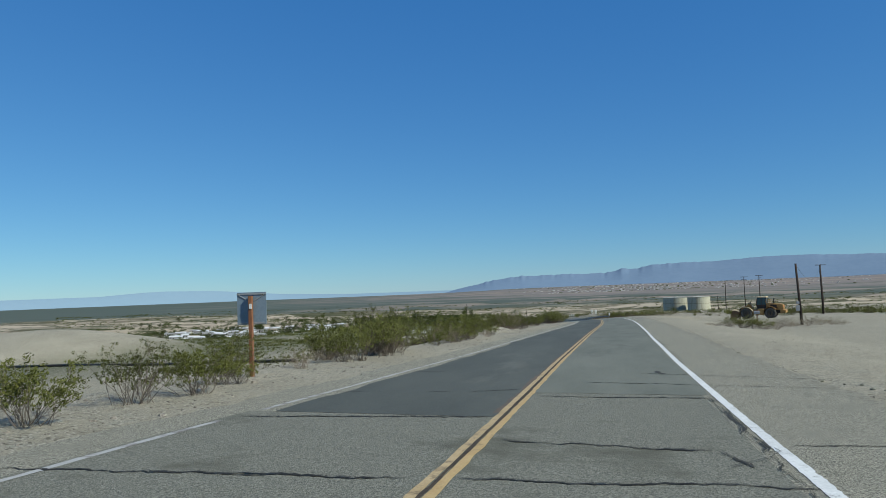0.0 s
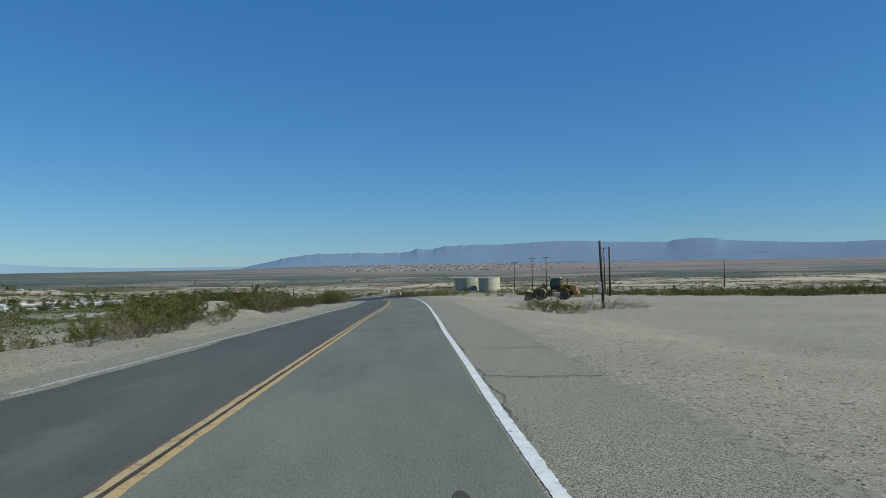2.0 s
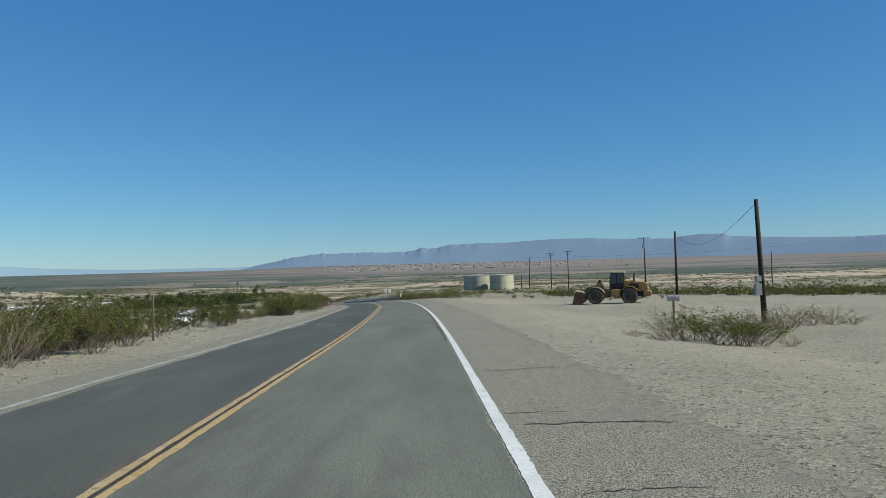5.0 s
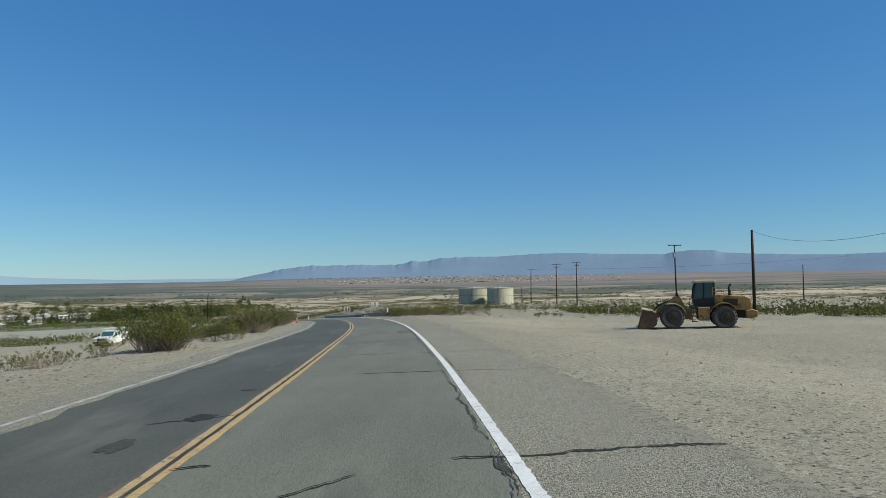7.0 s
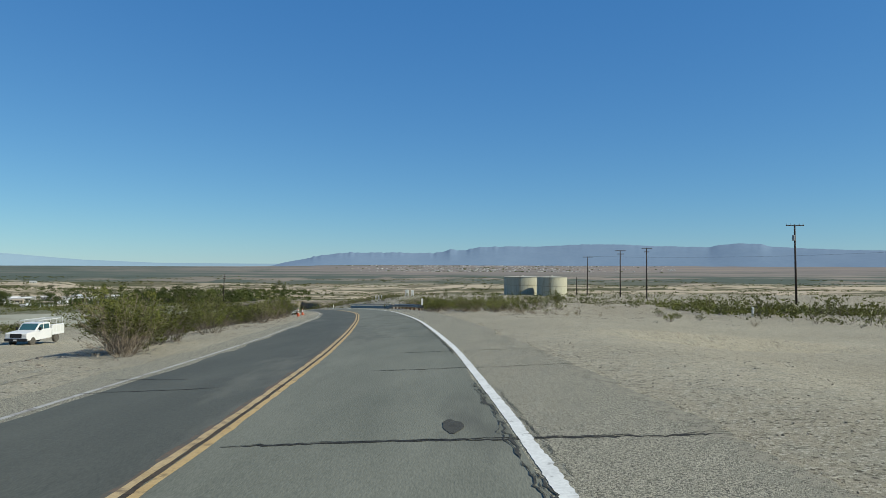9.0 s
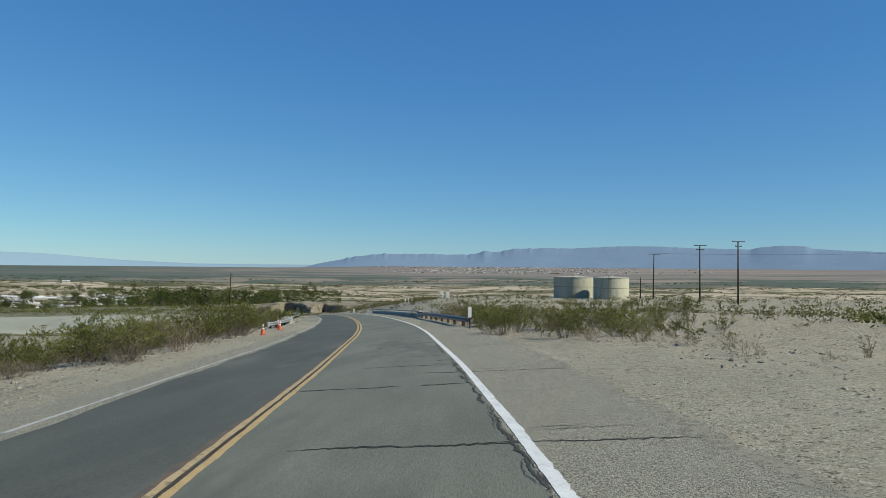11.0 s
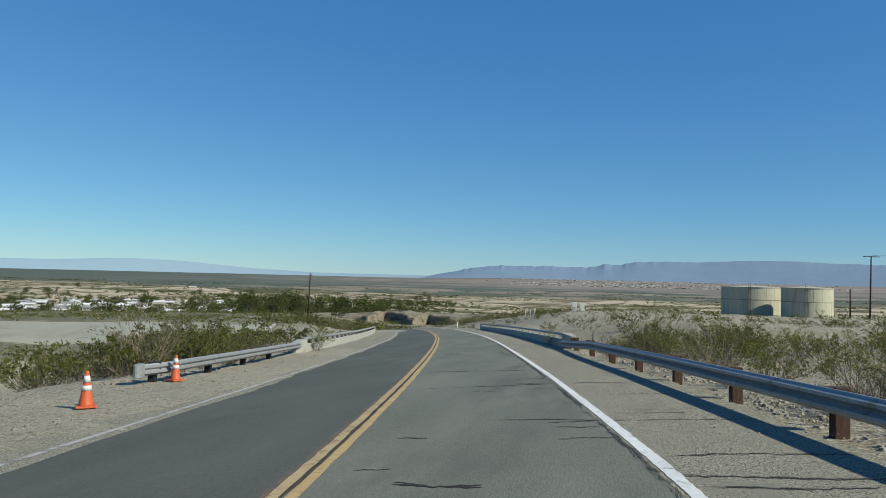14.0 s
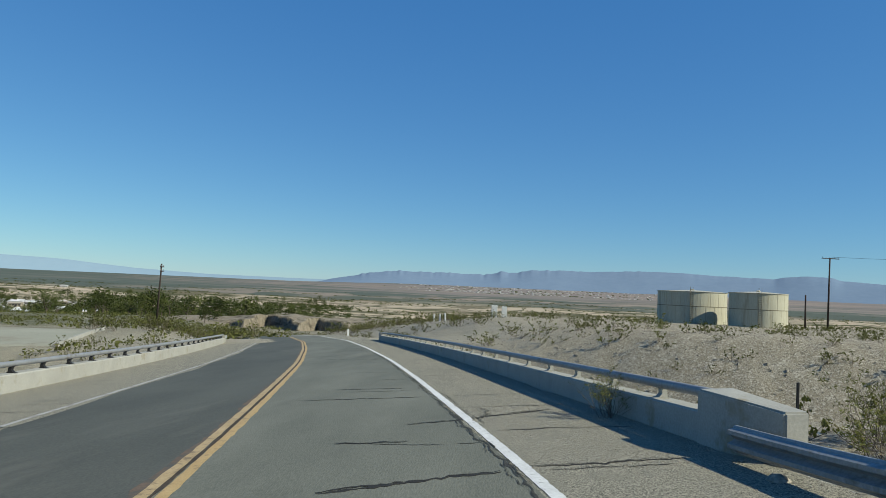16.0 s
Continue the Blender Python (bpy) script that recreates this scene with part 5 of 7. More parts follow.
    extrude_profile(bm, [(-0.86, 3.12), (0.55, 3.12), (0.58, 3.20), (0.45, 3.28), (-0.80, 3.28)], -0.76, 0.76, 0.03)
    part("roof", bm, M_FENDER, cab, "dusty ochre cab roof")
    # stack, rails
    bm = bmesh.new()
    rod(bm, (-2.05, 0.25, 2.2), (-2.05, 0.25, 2.85), 0.085, seg=12)
    rod(bm, (-2.05, 0.25, 2.85), (-2.16, 0.25, 3.02), 0.07, seg=12)
    part("exhaust_stack", bm, M_BLACK, L, "black exhaust stack", smooth=True)
    for s in (-1, 1):
        bm = bmesh.new()
        for x in (-0.95, -1.3, -1.65):
            rod(bm, (x, s * 0.74, 2.25), (x, s * 0.74, 2.75), 0.018, seg=6)
        for z in (2.5, 2.75):
            rod(bm, (-0.95, s * 0.74, z), (-1.65, s * 0.74, z), 0.018, seg=6)
        part("handrail", bm, M_LOADER, L)
    # front frame and lift arms
    bm = bmesh.new()
    extrude_profile(bm, [(0.35, 0.60), (2.3, 0.55), (2.35, 0.95), (1.55, 2.15), (1.15, 2.20), (0.75, 1.35), (0.35, 1.25)], -0.42, 0.42, 0.04)
    part("front_frame", bm, M_LOADER, L, "ochre loader tower")
    for x in (1.68, -1.62):
        bm = bmesh.new()
        rod(bm, (x, -1.1, R), (x, 1.1, R), 0.22, seg=12)
        part("axle", bm, M_LOADER_DARK, L)
    for s in (-1, 1):
        bm = bmesh.new()
        pts = [(1.15, 2.02), (1.35, 2.15), (2.35, 1.60), (3.15, 0.55), (3.10, 0.30), (2.90, 0.35), (2.15, 1.30), (1.2, 1.80)]
        extrude_profile(bm, pts, s * 0.60 - 0.06, s * 0.60 + 0.06, 0.015)
        part("lift_arm", bm, M_LOADER, L, "curved ochre lift arm")
        bm = bmesh.new()
        rod(bm, (0.95, s * 0.5, 0.95), (2.1, s * 0.55, 1.25), 0.08, seg=8)
        rod(bm, (1.8, s * 0.55, 1.17), (2.35, s * 0.58, 1.32), 0.045, seg=8)
        part("lift_cylinder", bm, M_LOADER_DARK, L)
        bm = bmesh.new()
        block(bm, (1.25, s * 0.62 - 0.09, 2.2), (1.38, s * 0.62 + 0.09, 2.42), 0.015)
        part("headlight", bm, M_BLACK, L)
    bm = bmesh.new()
    rod(bm, (1.3, 0, 2.0), (2.5, 0, 1.55), 0.09, seg=8)
    rod(bm, (2.5, 0, 1.6), (3.15, 0, 0.75), 0.06, seg=8)
    part("tilt_link", bm, M_LOADER_DARK, L)
    # bucket
    bucket = empty("bucket")
    bucket.parent = L
    bucket.location = (-0.32, 0, 0)
    prof = [(3.30, 1.22), (3.05, 1.02), (2.95, 0.60), (3.02, 0.25), (3.30, 0.04), (4.28, 0.0), (4.30, 0.03), (3.38, 0.12), (3.14, 0.30), (3.07, 0.60), (3.15, 0.98), (3.36, 1.16)]
    bm = bmesh.new()
    extrude_profile(bm, prof, -1.42, 1.42)
    part("shell", bm, M_BUCKET, bucket, "rust-worn steel bucket shell")
    for s in (-1, 1):
        bm = bmesh.new()
        extrude_profile(bm, [(3.30, 1.22), (3.05, 1.02), (2.95, 0.60), (3.02, 0.25), (3.30, 0.03), (4.28, 0.0), (4.12, 0.55), (3.92, 1.18)], s * 1.42 - 0.025, s * 1.42 + 0.025)
        part("side_plate", bm, M_BUCKET, bucket)
    for k in range(7):
        y = -1.25 + k * 2.5 / 6
        bm = bmesh.new()
        extrude_profile(bm, [(2.98, 1.08), (3.0, 1.13), (3.98, 1.38), (3.98, 1.31)], y - 0.10, y + 0.10)
        part("spill_guard_bar", bm, M_FENDER, bucket, "pale ochre spill guard bar")
    bm = bmesh.new()
    block(bm, (4.18, -1.44, 0.0), (4.38, 1.44, 0.035), 0.006)
    part("cutting_edge", bm, M_GALV, bucket)
    return L


wheel_loader()


# ---------------------------------------------------------------- pickup truck
def pickup():
    x, y = -38.9, 166.8
    T = empty("pickup_truck", Matrix.Translation((x, y, ground_at(x, y) + 0.02)) @ Matrix.Rotation(radians(-92), 4, "Z"))
    tagged(T, "white crew-cab pickup with a utility body and ladder rack", "pickup truck")
    bm = bmesh.new()
    extrude_profile(bm, [(2.75, 0.55), (2.85, 0.75), (2.82, 1.15), (2.70, 1.22), (1.35, 1.32), (-0.95, 1.34), (-0.95, 0.50), (1.4, 0.45)], -0.98, 0.98, 0.05)
    part("body", bm, M_WHITE_PAINT, T)
    bm = bmesh.new()
    extrude_profile(bm, [(1.35, 1.30), (0.70, 1.90), (0.45, 1.96), (-0.75, 1.96), (-0.95, 1.88), (-0.95, 1.30)], -0.84, 0.84, 0.05)
    cabin = part("cabin", bm, M_WHITE_PAINT, T)
    bm = bmesh.new()
    extrude_profile(bm, [(1.30, 1.36), (0.74, 1.875), (0.72, 1.86), (1.27, 1.345)], -0.74, 0.74)
    part("windscreen", bm, M_GLASS, cabin, "dark windscreen")
    for s in (-1, 1):
        for pts in ([(1.05, 1.38), (0.66, 1.80), (0.18, 1.82), (0.18, 1.38)], [(0.08, 1.38), (0.08, 1.82), (-0.68, 1.82), (-0.80, 1.38)]):
            bm = bmesh.new()
            extrude_profile(bm, pts, s * 0.845 - 0.01, s * 0.845 + 0.01)
            part("side_window", bm, M_GLASS, cabin, "dark side window")
        bm = bmesh.new()
        block(bm, (0.98, s * 1.08 - 0.12, 1.32), (1.06, s * 1.08 + 0.12, 1.60), 0.02)
        part("mirror", bm, M_BLACK, T)
        bm = bmesh.new()
        block(bm, (2.70, s * 0.74 - 0.2, 0.92), (2.845, s * 0.74 + 0.2, 1.12), 0.02)
        part("headlight", bm, M_REFLECT, T, "clear headlight")
        bm = bmesh.new()
        block(bm, (-2.95, s * 0.86 - 0.16, 0.72), (-0.98, s * 0.86 + 0.16, 1.66), 0.03)
        box = part("utility_cabinet", bm, M_WHITE_PAINT, T, "white side cabinet")
        for x0 in (-2.9, -2.25, -1.62):
            bm = bmesh.new()
            block(bm, (x0, s * 1.022 - 0.006, 0.95), (x0 + 0.55, s * 1.022 + 0.006, 1.58), 0.004)
            part("cabinet_door", bm, M_REFLECT, box)
        bm = bmesh.new()
        for xx in (0.3, -0.9, -1.9, -2.9):
            rod(bm, (xx, s * 0.86, 1.6 if xx < -0.95 else 1.95), (xx, s * 0.86, 2.18), 0.025, seg=6)
        rod(bm, (0.9, s * 0.86, 2.18), (-2.95, s * 0.86, 2.18), 0.03, seg=6)
        part("ladder_rack", bm, M_REFLECT, T, "white tube ladder rack")
    for xx in (0.8, -0.3, -1.4, -2.4, -2.9):
        bm = bmesh.new()
        rod(bm, (xx, -0.86, 2.18), (xx, 0.86, 2.18), 0.025, seg=6)
        part("rack_bar", bm, M_REFLECT, T)
    bm = bmesh.new()
    block(bm, (-2.95, -0.7, 0.72), (-0.98, 0.7, 0.85), 0.01)
    part("bed", bm, M_BLACK, T)
    bm = bmesh.new()
    block(bm, (2.79, -0.52, 0.80), (2.865, 0.52, 1.14), 0.02)
    part("grille", bm, M_BLACK, T, "dark grille")
    bm = bmesh.new()
    block(bm, (2.72, -1.0, 0.48), (2.95, 1.0, 0.72), 0.04)
    part("bumper", bm, M_BLACK, T, "dark front bumper")
    bm = bmesh.new()
    block(bm, (2.955, -0.16, 0.53), (2.965, 0.16, 0.66), 0.002)
    part("plate", bm, M_SIGN_WHITE, T, "blank pale plate")
    for xx in (1.9, -1.75):
        for s in (-1, 1):
            w = empty("wheel")
            w.parent = T
            w.location = (xx, s * 0.86, 0.40)
            bm = bmesh.new()
            lathe(bm, [(0.24, -0.13), (0.37, -0.135), (0.40, -0.09), (0.40, 0.09), (0.37, 0.135), (0.24, 0.13)], 24, Matrix.Rotation(math.pi / 2, 4, "X"))
            part("tyre", bm, M_TYRE, w)
            bm = bmesh.new()
            lathe(bm, [(0.235, -0.11), (0.20, -0.10), (0.20, 0.10), (0.235, 0.11)], 20, Matrix.Rotation(math.pi / 2, 4, "X"))
            part("rim", bm, M_GALV, w)
    return T


pickup()


# ---------------------------------------------------------------- small things beyond the bridge
def cabinet(x, y, w, d, h, label):
    z = ground_at(x, y)
    c = empty("utility_box", Matrix.Translation((x, y, z)))
    tagged(c, label, "utility box", group="pale utility boxes")
    bm = bmesh.new()
    block(bm, (-w / 2 - 0.1, -d / 2 - 0.1, -0.4), (w / 2 + 0.1, d / 2 + 0.1, 0.12), 0.02)
    part("plinth", bm, M_CONCRETE, c)
    bm = bmesh.new()
    block(bm, (-w / 2, -d / 2, 0.12), (w / 2, d / 2, h), 0.03)
    part("body", bm, M_REFLECT, c, "off-white steel body")
    bm = bmesh.new()
    block(bm, (-w * 0.42, -d / 2 - 0.02, 0.25), (w * 0.42, -d / 2 + 0.0, h - 0.15), 0.008)
    part("door", bm, M_SIGN_WHITE, c)


cabinet(-13.5, 311.0, 0.9, 0.7, 1.9, "pale upright utility box in desert scrub")
cabinet(-12.0, 311.5, 0.8, 0.7, 1.7, "pale utility box standing in desert scrub")
cabinet(-40.0, 400.0, 1.6, 1.4, 1.7, "small white pump house beyond the road")
for k, (x, y) in enumerate(((-21.5, 318), (-22.4, 318.4), (-23.3, 318.2))):
    z = ground_at(x, y)
    bm = bmesh.new()
    rod(bm, (x, y, z - 0.3), (x, y, z + 1.3), 0.14, seg=12)
    tagged(part("bollard", bm, M_REFLECT), "off-white steel bollard in the scrub", "bollard", group="bollards")
bm = bmesh.new()
rod(bm, (24.2, 160.5, ground_at(24.2, 160.5) - 0.2), (24.2, 160.5, ground_at(24.2, 160.5) + 0.75), 0.10, seg=12)
tagged(part("standpipe", bm, M_REFLECT, smooth=True), "short pale standpipe at the edge of the gravel lot", "standpipe")


# ---------------------------------------------------------------- flats below the bridge
def bladed_pad():
    """Level pale sand lot with a sloped concrete lip along one side."""
    v, f = [], []
    nx, ny = 40, 30
    for j in range(ny + 1):
        for i in range(nx + 1):
            s, t = i / nx, j / ny
            x = -56.0 - 11.0 * t - 62 * (1 - s) * (1 + 0.1 * t) + 0.3 * math.sin(7 * t + 3 * s)
            y = 267 + 29 * t - 5 * (1 - s)
            v.append((x, y, ground_at(x, y) + 0.07 - 0.4 * (s < 0.02 or t < 0.03 or t > 0.97)))
    for j in range(ny):
        for i in range(nx):
            k = j * (nx + 1) + i
            f.append((k, k + 1, k + nx + 2, k + nx + 1))
    ob = raw("sand_pavement", v, f, M_PAD, smooth=True)
    tagged(ob, "bladed pale sand lot below the road", "lot", kind="structure")
    v, f = [], []
    for j in range(25):
        t = j / 24
        x, y = -55.3 - 11.0 * t, 267 + 28 * t
        z = ground_at(x, y)
        for dx, dz in ((-0.9, -0.3), (-0.15, 0.42), (0.12, 0.42), (0.3, -0.6)):
            v.append((x + dx, y, z + dz))
    for j in range(24):
        f += [(4 * j + k, 4 * j + k + 1, 4 * j + k + 5, 4 * j + k + 4) for k in range(3)]
    f += [(0, 1, 2, 3), (99, 98, 97, 96)]
    ob = raw("lot_kerb", v, f, M_CONCRETE)
    tagged(ob, "low sloped concrete kerb along a sand lot", "kerb")


bladed_pad()
bm = bmesh.new()
pipe_pts = [Vector((x, y, ground_at(x, y) + 0.22)) for x, y in ((-126, 117), (-112, 112.5), (-93, 105), (-70, 98), (-52, 91.5), (-42, 88))]
for a, b in zip(pipe_pts, pipe_pts[1:]):
    rod(bm, a, b, 0.20, seg=10)
tagged(part("pipeline", bm, M_BLACK, smooth=True), "long dark pipeline lying on the desert flat", "pipe")
bm = bmesh.new()
p = on_road(8.2, 208.6)
rod(bm, (p.x, p.y, p.z - 0.8), (p.x + 0.01, p.y, p.z + 0.75), 0.028, 0.022, seg=6)
block(bm, (p.x - 0.02, p.y - 0.03, p.z - 0.8), (p.x + 0.02, p.y + 0.03, p.z + 0.1), 0.005)
tagged(part("fence_stake", bm, M_BLACK), "thin dark metal stake on the gravel bank", "stake")


def cut_hill():
    """Pale clay hill whose face is cut into steep gullies that lie in shade."""
    xs, ys = np.arange(-112, -24, 0.75), np.arange(352, 428, 0.75)
    X, Y = np.meshgrid(xs, ys)
    n1 = np.array([[noise.noise((a * 0.11, b * 0.11, 2.0)) + 0.5 * noise.noise((a * 0.31, b * 0.31, 5.0)) + 0.25 * noise.noise((a * 0.9, b * 0.9, 1.0)) for a, b in zip(ra, rb)] for ra, rb in zip(X, Y)])
    mound = np.clip(1 - ((X + 66) / 42) ** 2 - ((Y - 394) / 32) ** 2, 0, 1) ** 0.7
    saw = ((X + 304 + 0.8 * n1) % 13.5) / 13.5
    edge = 390 - 17.0 * saw + 2.4 * n1
    cliff = step(Y, edge - 0.1, edge + 0.55) * step(X, -84, -76) * (1 - step(X, -52, -47))
    Z = ground(X, Y) - 1.2 + mound * (1.2 + 0.7 * n1 + 3.6 * (cliff + (1 - step(X, -84, -76) * (1 - step(X, -52, -47))) * step(Y, 365, 398)))
    nr_, nc_ = X.shape
    ii = (np.arange(nr_ - 1)[:, None] * nc_ + np.arange(nc_ - 1)[None]).ravel()
    ob = raw("eroded_hill", np.stack([X, Y, Z], -1).reshape(-1, 3).tolist(), np.stack([ii, ii + 1, ii + nc_ + 1, ii + nc_], 1).tolist(), M_BADLAND)
    tagged(ob, "pale eroded clay hill with steep shaded gullies", "hill", kind="structure")


cut_hill()


# ---------------------------------------------------------------- plants
def bush(rnd, height, spread, n_stems, twigs, per, leaf, thick, bare=0.45, diamond=False, segs=4):
    """A vase of wiry stems that fork into twigs, with small narrow leaves in tufts along the twigs."""
    wv, wf, lv, lf = [], [], [], []

    def limb(p, d, ln, segs, w0, w1, bend):
        side = d.cross(Vector((0, 0, 1)))
        side = side.normalized() if side.length > 1e-3 else Vector((1, 0, 0))
        ring, out = None, []
        for s in range(segs + 1):
            w = w0 + (w1 - w0) * s / segs
            other = d.cross(side).normalized()
            k = len(wv)
            for q in range(3):
                b = 2 * math.pi * q / 3
                wv.append(p + (side * math.cos(b) + other * math.sin(b)) * w)
            if ring is not None:
                wf.extend((ring + q, ring + (q + 1) % 3, k + (q + 1) % 3, k + q) for q in range(3))
            ring = k
            out.append((p.copy(), d.copy()))
            d = (d + Vector((rnd.gauss(0, bend), rnd.gauss(0, bend), rnd.gauss(0.05, bend * 0.7)))).normalized()
            p = p + d * (ln / segs)
        return out

    def tuft(p, d, n):
        for _ in range(n):
            c = p + Vector((rnd.gauss(0, 0.032), rnd.gauss(0, 0.032), rnd.gauss(0, 0.026))) * (0.5 + 0.5 * height)
            a = (d * 0.7 + Vector((rnd.gauss(0, 0.6), rnd.gauss(0, 0.6), rnd.gauss(0.25, 0.6)))).normalized()
            b = a.orthogonal().normalized()
            ln = leaf * rnd.uniform(0.6, 1.4)
            k = len(lv)
            if diamond:
                lv.extend((c - b * ln * 0.25, c - a * ln * 0.5, c + b * ln * 0.25, c + a * ln * 0.5))
                lf.append((k, k + 1, k + 2, k + 3))
            else:
                lv.extend((c - b * ln * 0.24 - a * ln * 0.4, c + a * ln * 0.7, c + b * ln * 0.24 - a * ln * 0.4))
                lf.append((k, k + 1, k + 2))

    for _ in range(n_stems):
        az = rnd.uniform(0, 2 * math.pi)
        tilt = spread * rnd.uniform(0.02, 1.0) ** 0.6
        d = Vector((math.cos(az) * math.sin(tilt), math.sin(az) * math.sin(tilt), math.cos(tilt)))
        root = Vector((rnd.gauss(0, 0.08), rnd.gauss(0, 0.08), -0.06)) * max(0.6, height)
        pts = limb(root, d, height * rnd.uniform(0.6, 1.1), segs, thick, thick * 0.4, 0.16 * (4 / segs) ** 0.5)
        for _ in range(twigs):
            g = segs * rnd.choice((0.3, 0.45, 0.6, 0.75, 0.9, 1.0)) * rnd.uniform(0.8, 1.0)
            k = min(segs - 1, int(g))
            p, dd = pts[k][0].lerp(pts[k + 1][0], g - k), pts[k][1]
            t = (dd + Vector((rnd.gauss(0, 0.55), rnd.gauss(0, 0.55), rnd.gauss(0.15, 0.4)))).normalized()
            tw = limb(p, t, height * rnd.uniform(0.12, 0.27), 1, thick * 0.45, thick * 0.2, 0.2)
            if g / segs > bare:
                tuft(tw[0][0].lerp(tw[1][0], 0.55), tw[1][1], max(1, per // 2))
                tuft(tw[1][0], tw[1][1], per)
        tuft(pts[segs][0], pts[segs][1], per)
    return wv, wf, lv, lf


def shrub(seed, height, spread, n_stems, twigs, per, leaf_size, bark, leaf, label, group="roadside bushes", bare=0.45):
    top = empty("creosote_bush" if leaf is M_CREOSOTE else "dry_bush")
    tagged(top, label, "bush", group=group)
    wv, wf, lv, lf = bush(random.Random(seed), height, spread, n_stems, twigs, per, leaf_size, 0.0062 * height ** 0.5, bare)
    raw("wood", wv, wf, bark, top, "wiry grey-brown stems")
    raw("foliage", lv, lf, leaf, top, "small sparse leaves")
    top.location = (0, 0, -60)
    return top


GREEN = "olive-green creosote bush on the dirt beside the road"
DRY = "dry grey-brown bush on bare desert ground"
TALLER = "tall sparse creosote bush with long arching branches"
kinds = [shrub(11, 1.55, 0.80, 32, 6, 12, 0.057, M_BARK, M_CREOSOTE, GREEN),
         shrub(12, 1.75, 0.66, 32, 6, 12, 0.057, M_BARK, M_CREOSOTE, GREEN),
         shrub(13, 1.35, 0.95, 32, 6, 12, 0.055, M_BARK, M_CREOSOTE, GREEN),
         shrub(14, 1.65, 0.85, 28, 6, 9, 0.055, M_BARK, M_CREOSOTE, GREEN),
         shrub(15, 1.0, 1.10, 30, 6, 2, 0.045, M_DRYTWIG, M_DRYLEAF, DRY, "dry bushes", 0.3),
         shrub(16, 1.2, 0.95, 30, 6, 3, 0.045, M_DRYTWIG, M_DRYLEAF, DRY, "dry bushes", 0.3),
         shrub(17, 2.5, 0.66, 9, 9, 4, 0.065, M_BARK, M_CREOSOTE, TALLER, bare=0.5)]
used = set()


def plant(kind, x, y, scale, turn, lift=-0.03, wide=1.0, low=1.0):
    m = Matrix.Translation((x, y, ground_at(x, y) + lift)) @ Matrix.Rotation(turn, 4, "Z")
    src = kinds[kind]
    if kind not in used:
        used.add(kind)
        ob = src
        ob.matrix_world = m
    else:
        ob = copy_thing(src, m)
    ob.scale = (scale * 1.15 * wide, scale * 1.15 * wide, scale * 0.92 * low)
    return ob


def open_left(x, y):
    """The dirt track, the gravel heap and the sand lot stay bare."""
    if 103 < y < 196 and -60 < x < -0.4 - 0.535 * (y - 100) + 5:
        return False
    if math.hypot((x + 12.4) / 3.0, (y - 61) / 3.2) < 1 or math.hypot(x + 19.9, y - 90.5) < 7.5:
        return False
    if 180 < y < 192 and x > -34:
        return False
    if math.hypot((x + 138) / 46, (y - 146) / 30) < 1:
        return False
    return not (-118 < x < -56 and 258 < y < 298)


pr = random.Random(21)


def row(y0, y1, u0, u1, n, s0, s1, dry=0.15):
    for _ in range(n):
        y = pr.uniform(y0, y1)
        u = pr.uniform(u0, u1)
        x = float(xc(y)) + u
        if 103 < y < 170 and x < -0.4 - 0.535 * (y - 100):
            continue
        if u < 0 and not open_left(x, y):
            continue
        k = pr.choice((4, 5)) if pr.random() < dry else pr.choice((0, 1, 2, 3))
        plant(k, x, y, pr.uniform(s0, s1), pr.uniform(0, 6.28))


# valley side, from the start of the clip to the bridge
VERGE = [(-9.0, 9.4, 1.15), (-9.3, 12.3, 1.3), (-9.0, 14.0, 1.15), (-9.7, 16.1, 1.1), (-10.6, 17.9, 1.3), (-9.4, 16.4, 0.8), (-10.1, 21.6, 0.8), (-9.7, 25.9, 1.55), (-10.6, 32.1, 2.1), (-9.8, 37.6, 0.85), (-9.6, 41.8, 1.2), (-9.7, 46.2, 1.15), (-9.8, 53.6, 1.0),
         (-10.2, 64.9, 1.75), (-10.4, 66.8, 1.6), (-9.9, 63.2, 1.0), (-11.2, 68.6, 1.8), (-9.8, 71.6, 1.6), (-11.6, 72.4, 1.7), (-9.7, 68.9, 1.5), (-10.9, 70.7, 1.8), (-11.8, 81.0, 1.6), (-9.9, 84.8, 1.1), (-10.7, 86.4, 1.3), (-10.2, 99.6, 1.75), (-10.0, 101.6, 1.6), (-11.0, 97.6, 0.9),
         (-11.2, 123.2, 1.9), (-12.6, 126.4, 2.4), (-12.0, 129.5, 2.0), (-12.9, 136.8, 2.3), (-15.2, 156.2, 2.3), (-15.8, 157.2, 1.45), (-16.8, 160.8, 1.8), (-16.1, 162.6, 1.9), (-17.4, 168.5, 2.1), (-17.6, 172.5, 2.1),
         (-18.3, 176.6, 2.1), (-18.6, 178.8, 1.9), (-19.6, 181.3, 2.5), (-19.4, 178.9, 1.4), (-22.7, 193.5, 2.4), (-24.2, 198.0, 2.0), (-27.5, 204.4, 1.9)]
TALL = [1.62, 1.8, 1.35, 1.7, 1.0, 1.2, 2.5]
for i, (x, y, h) in enumerate(VERGE):
    k = (0, 1, 2, 3, 1, 0, 5)[i % 7]
    plant(k, x, y, h / TALL[k] * 1.05, x * y)
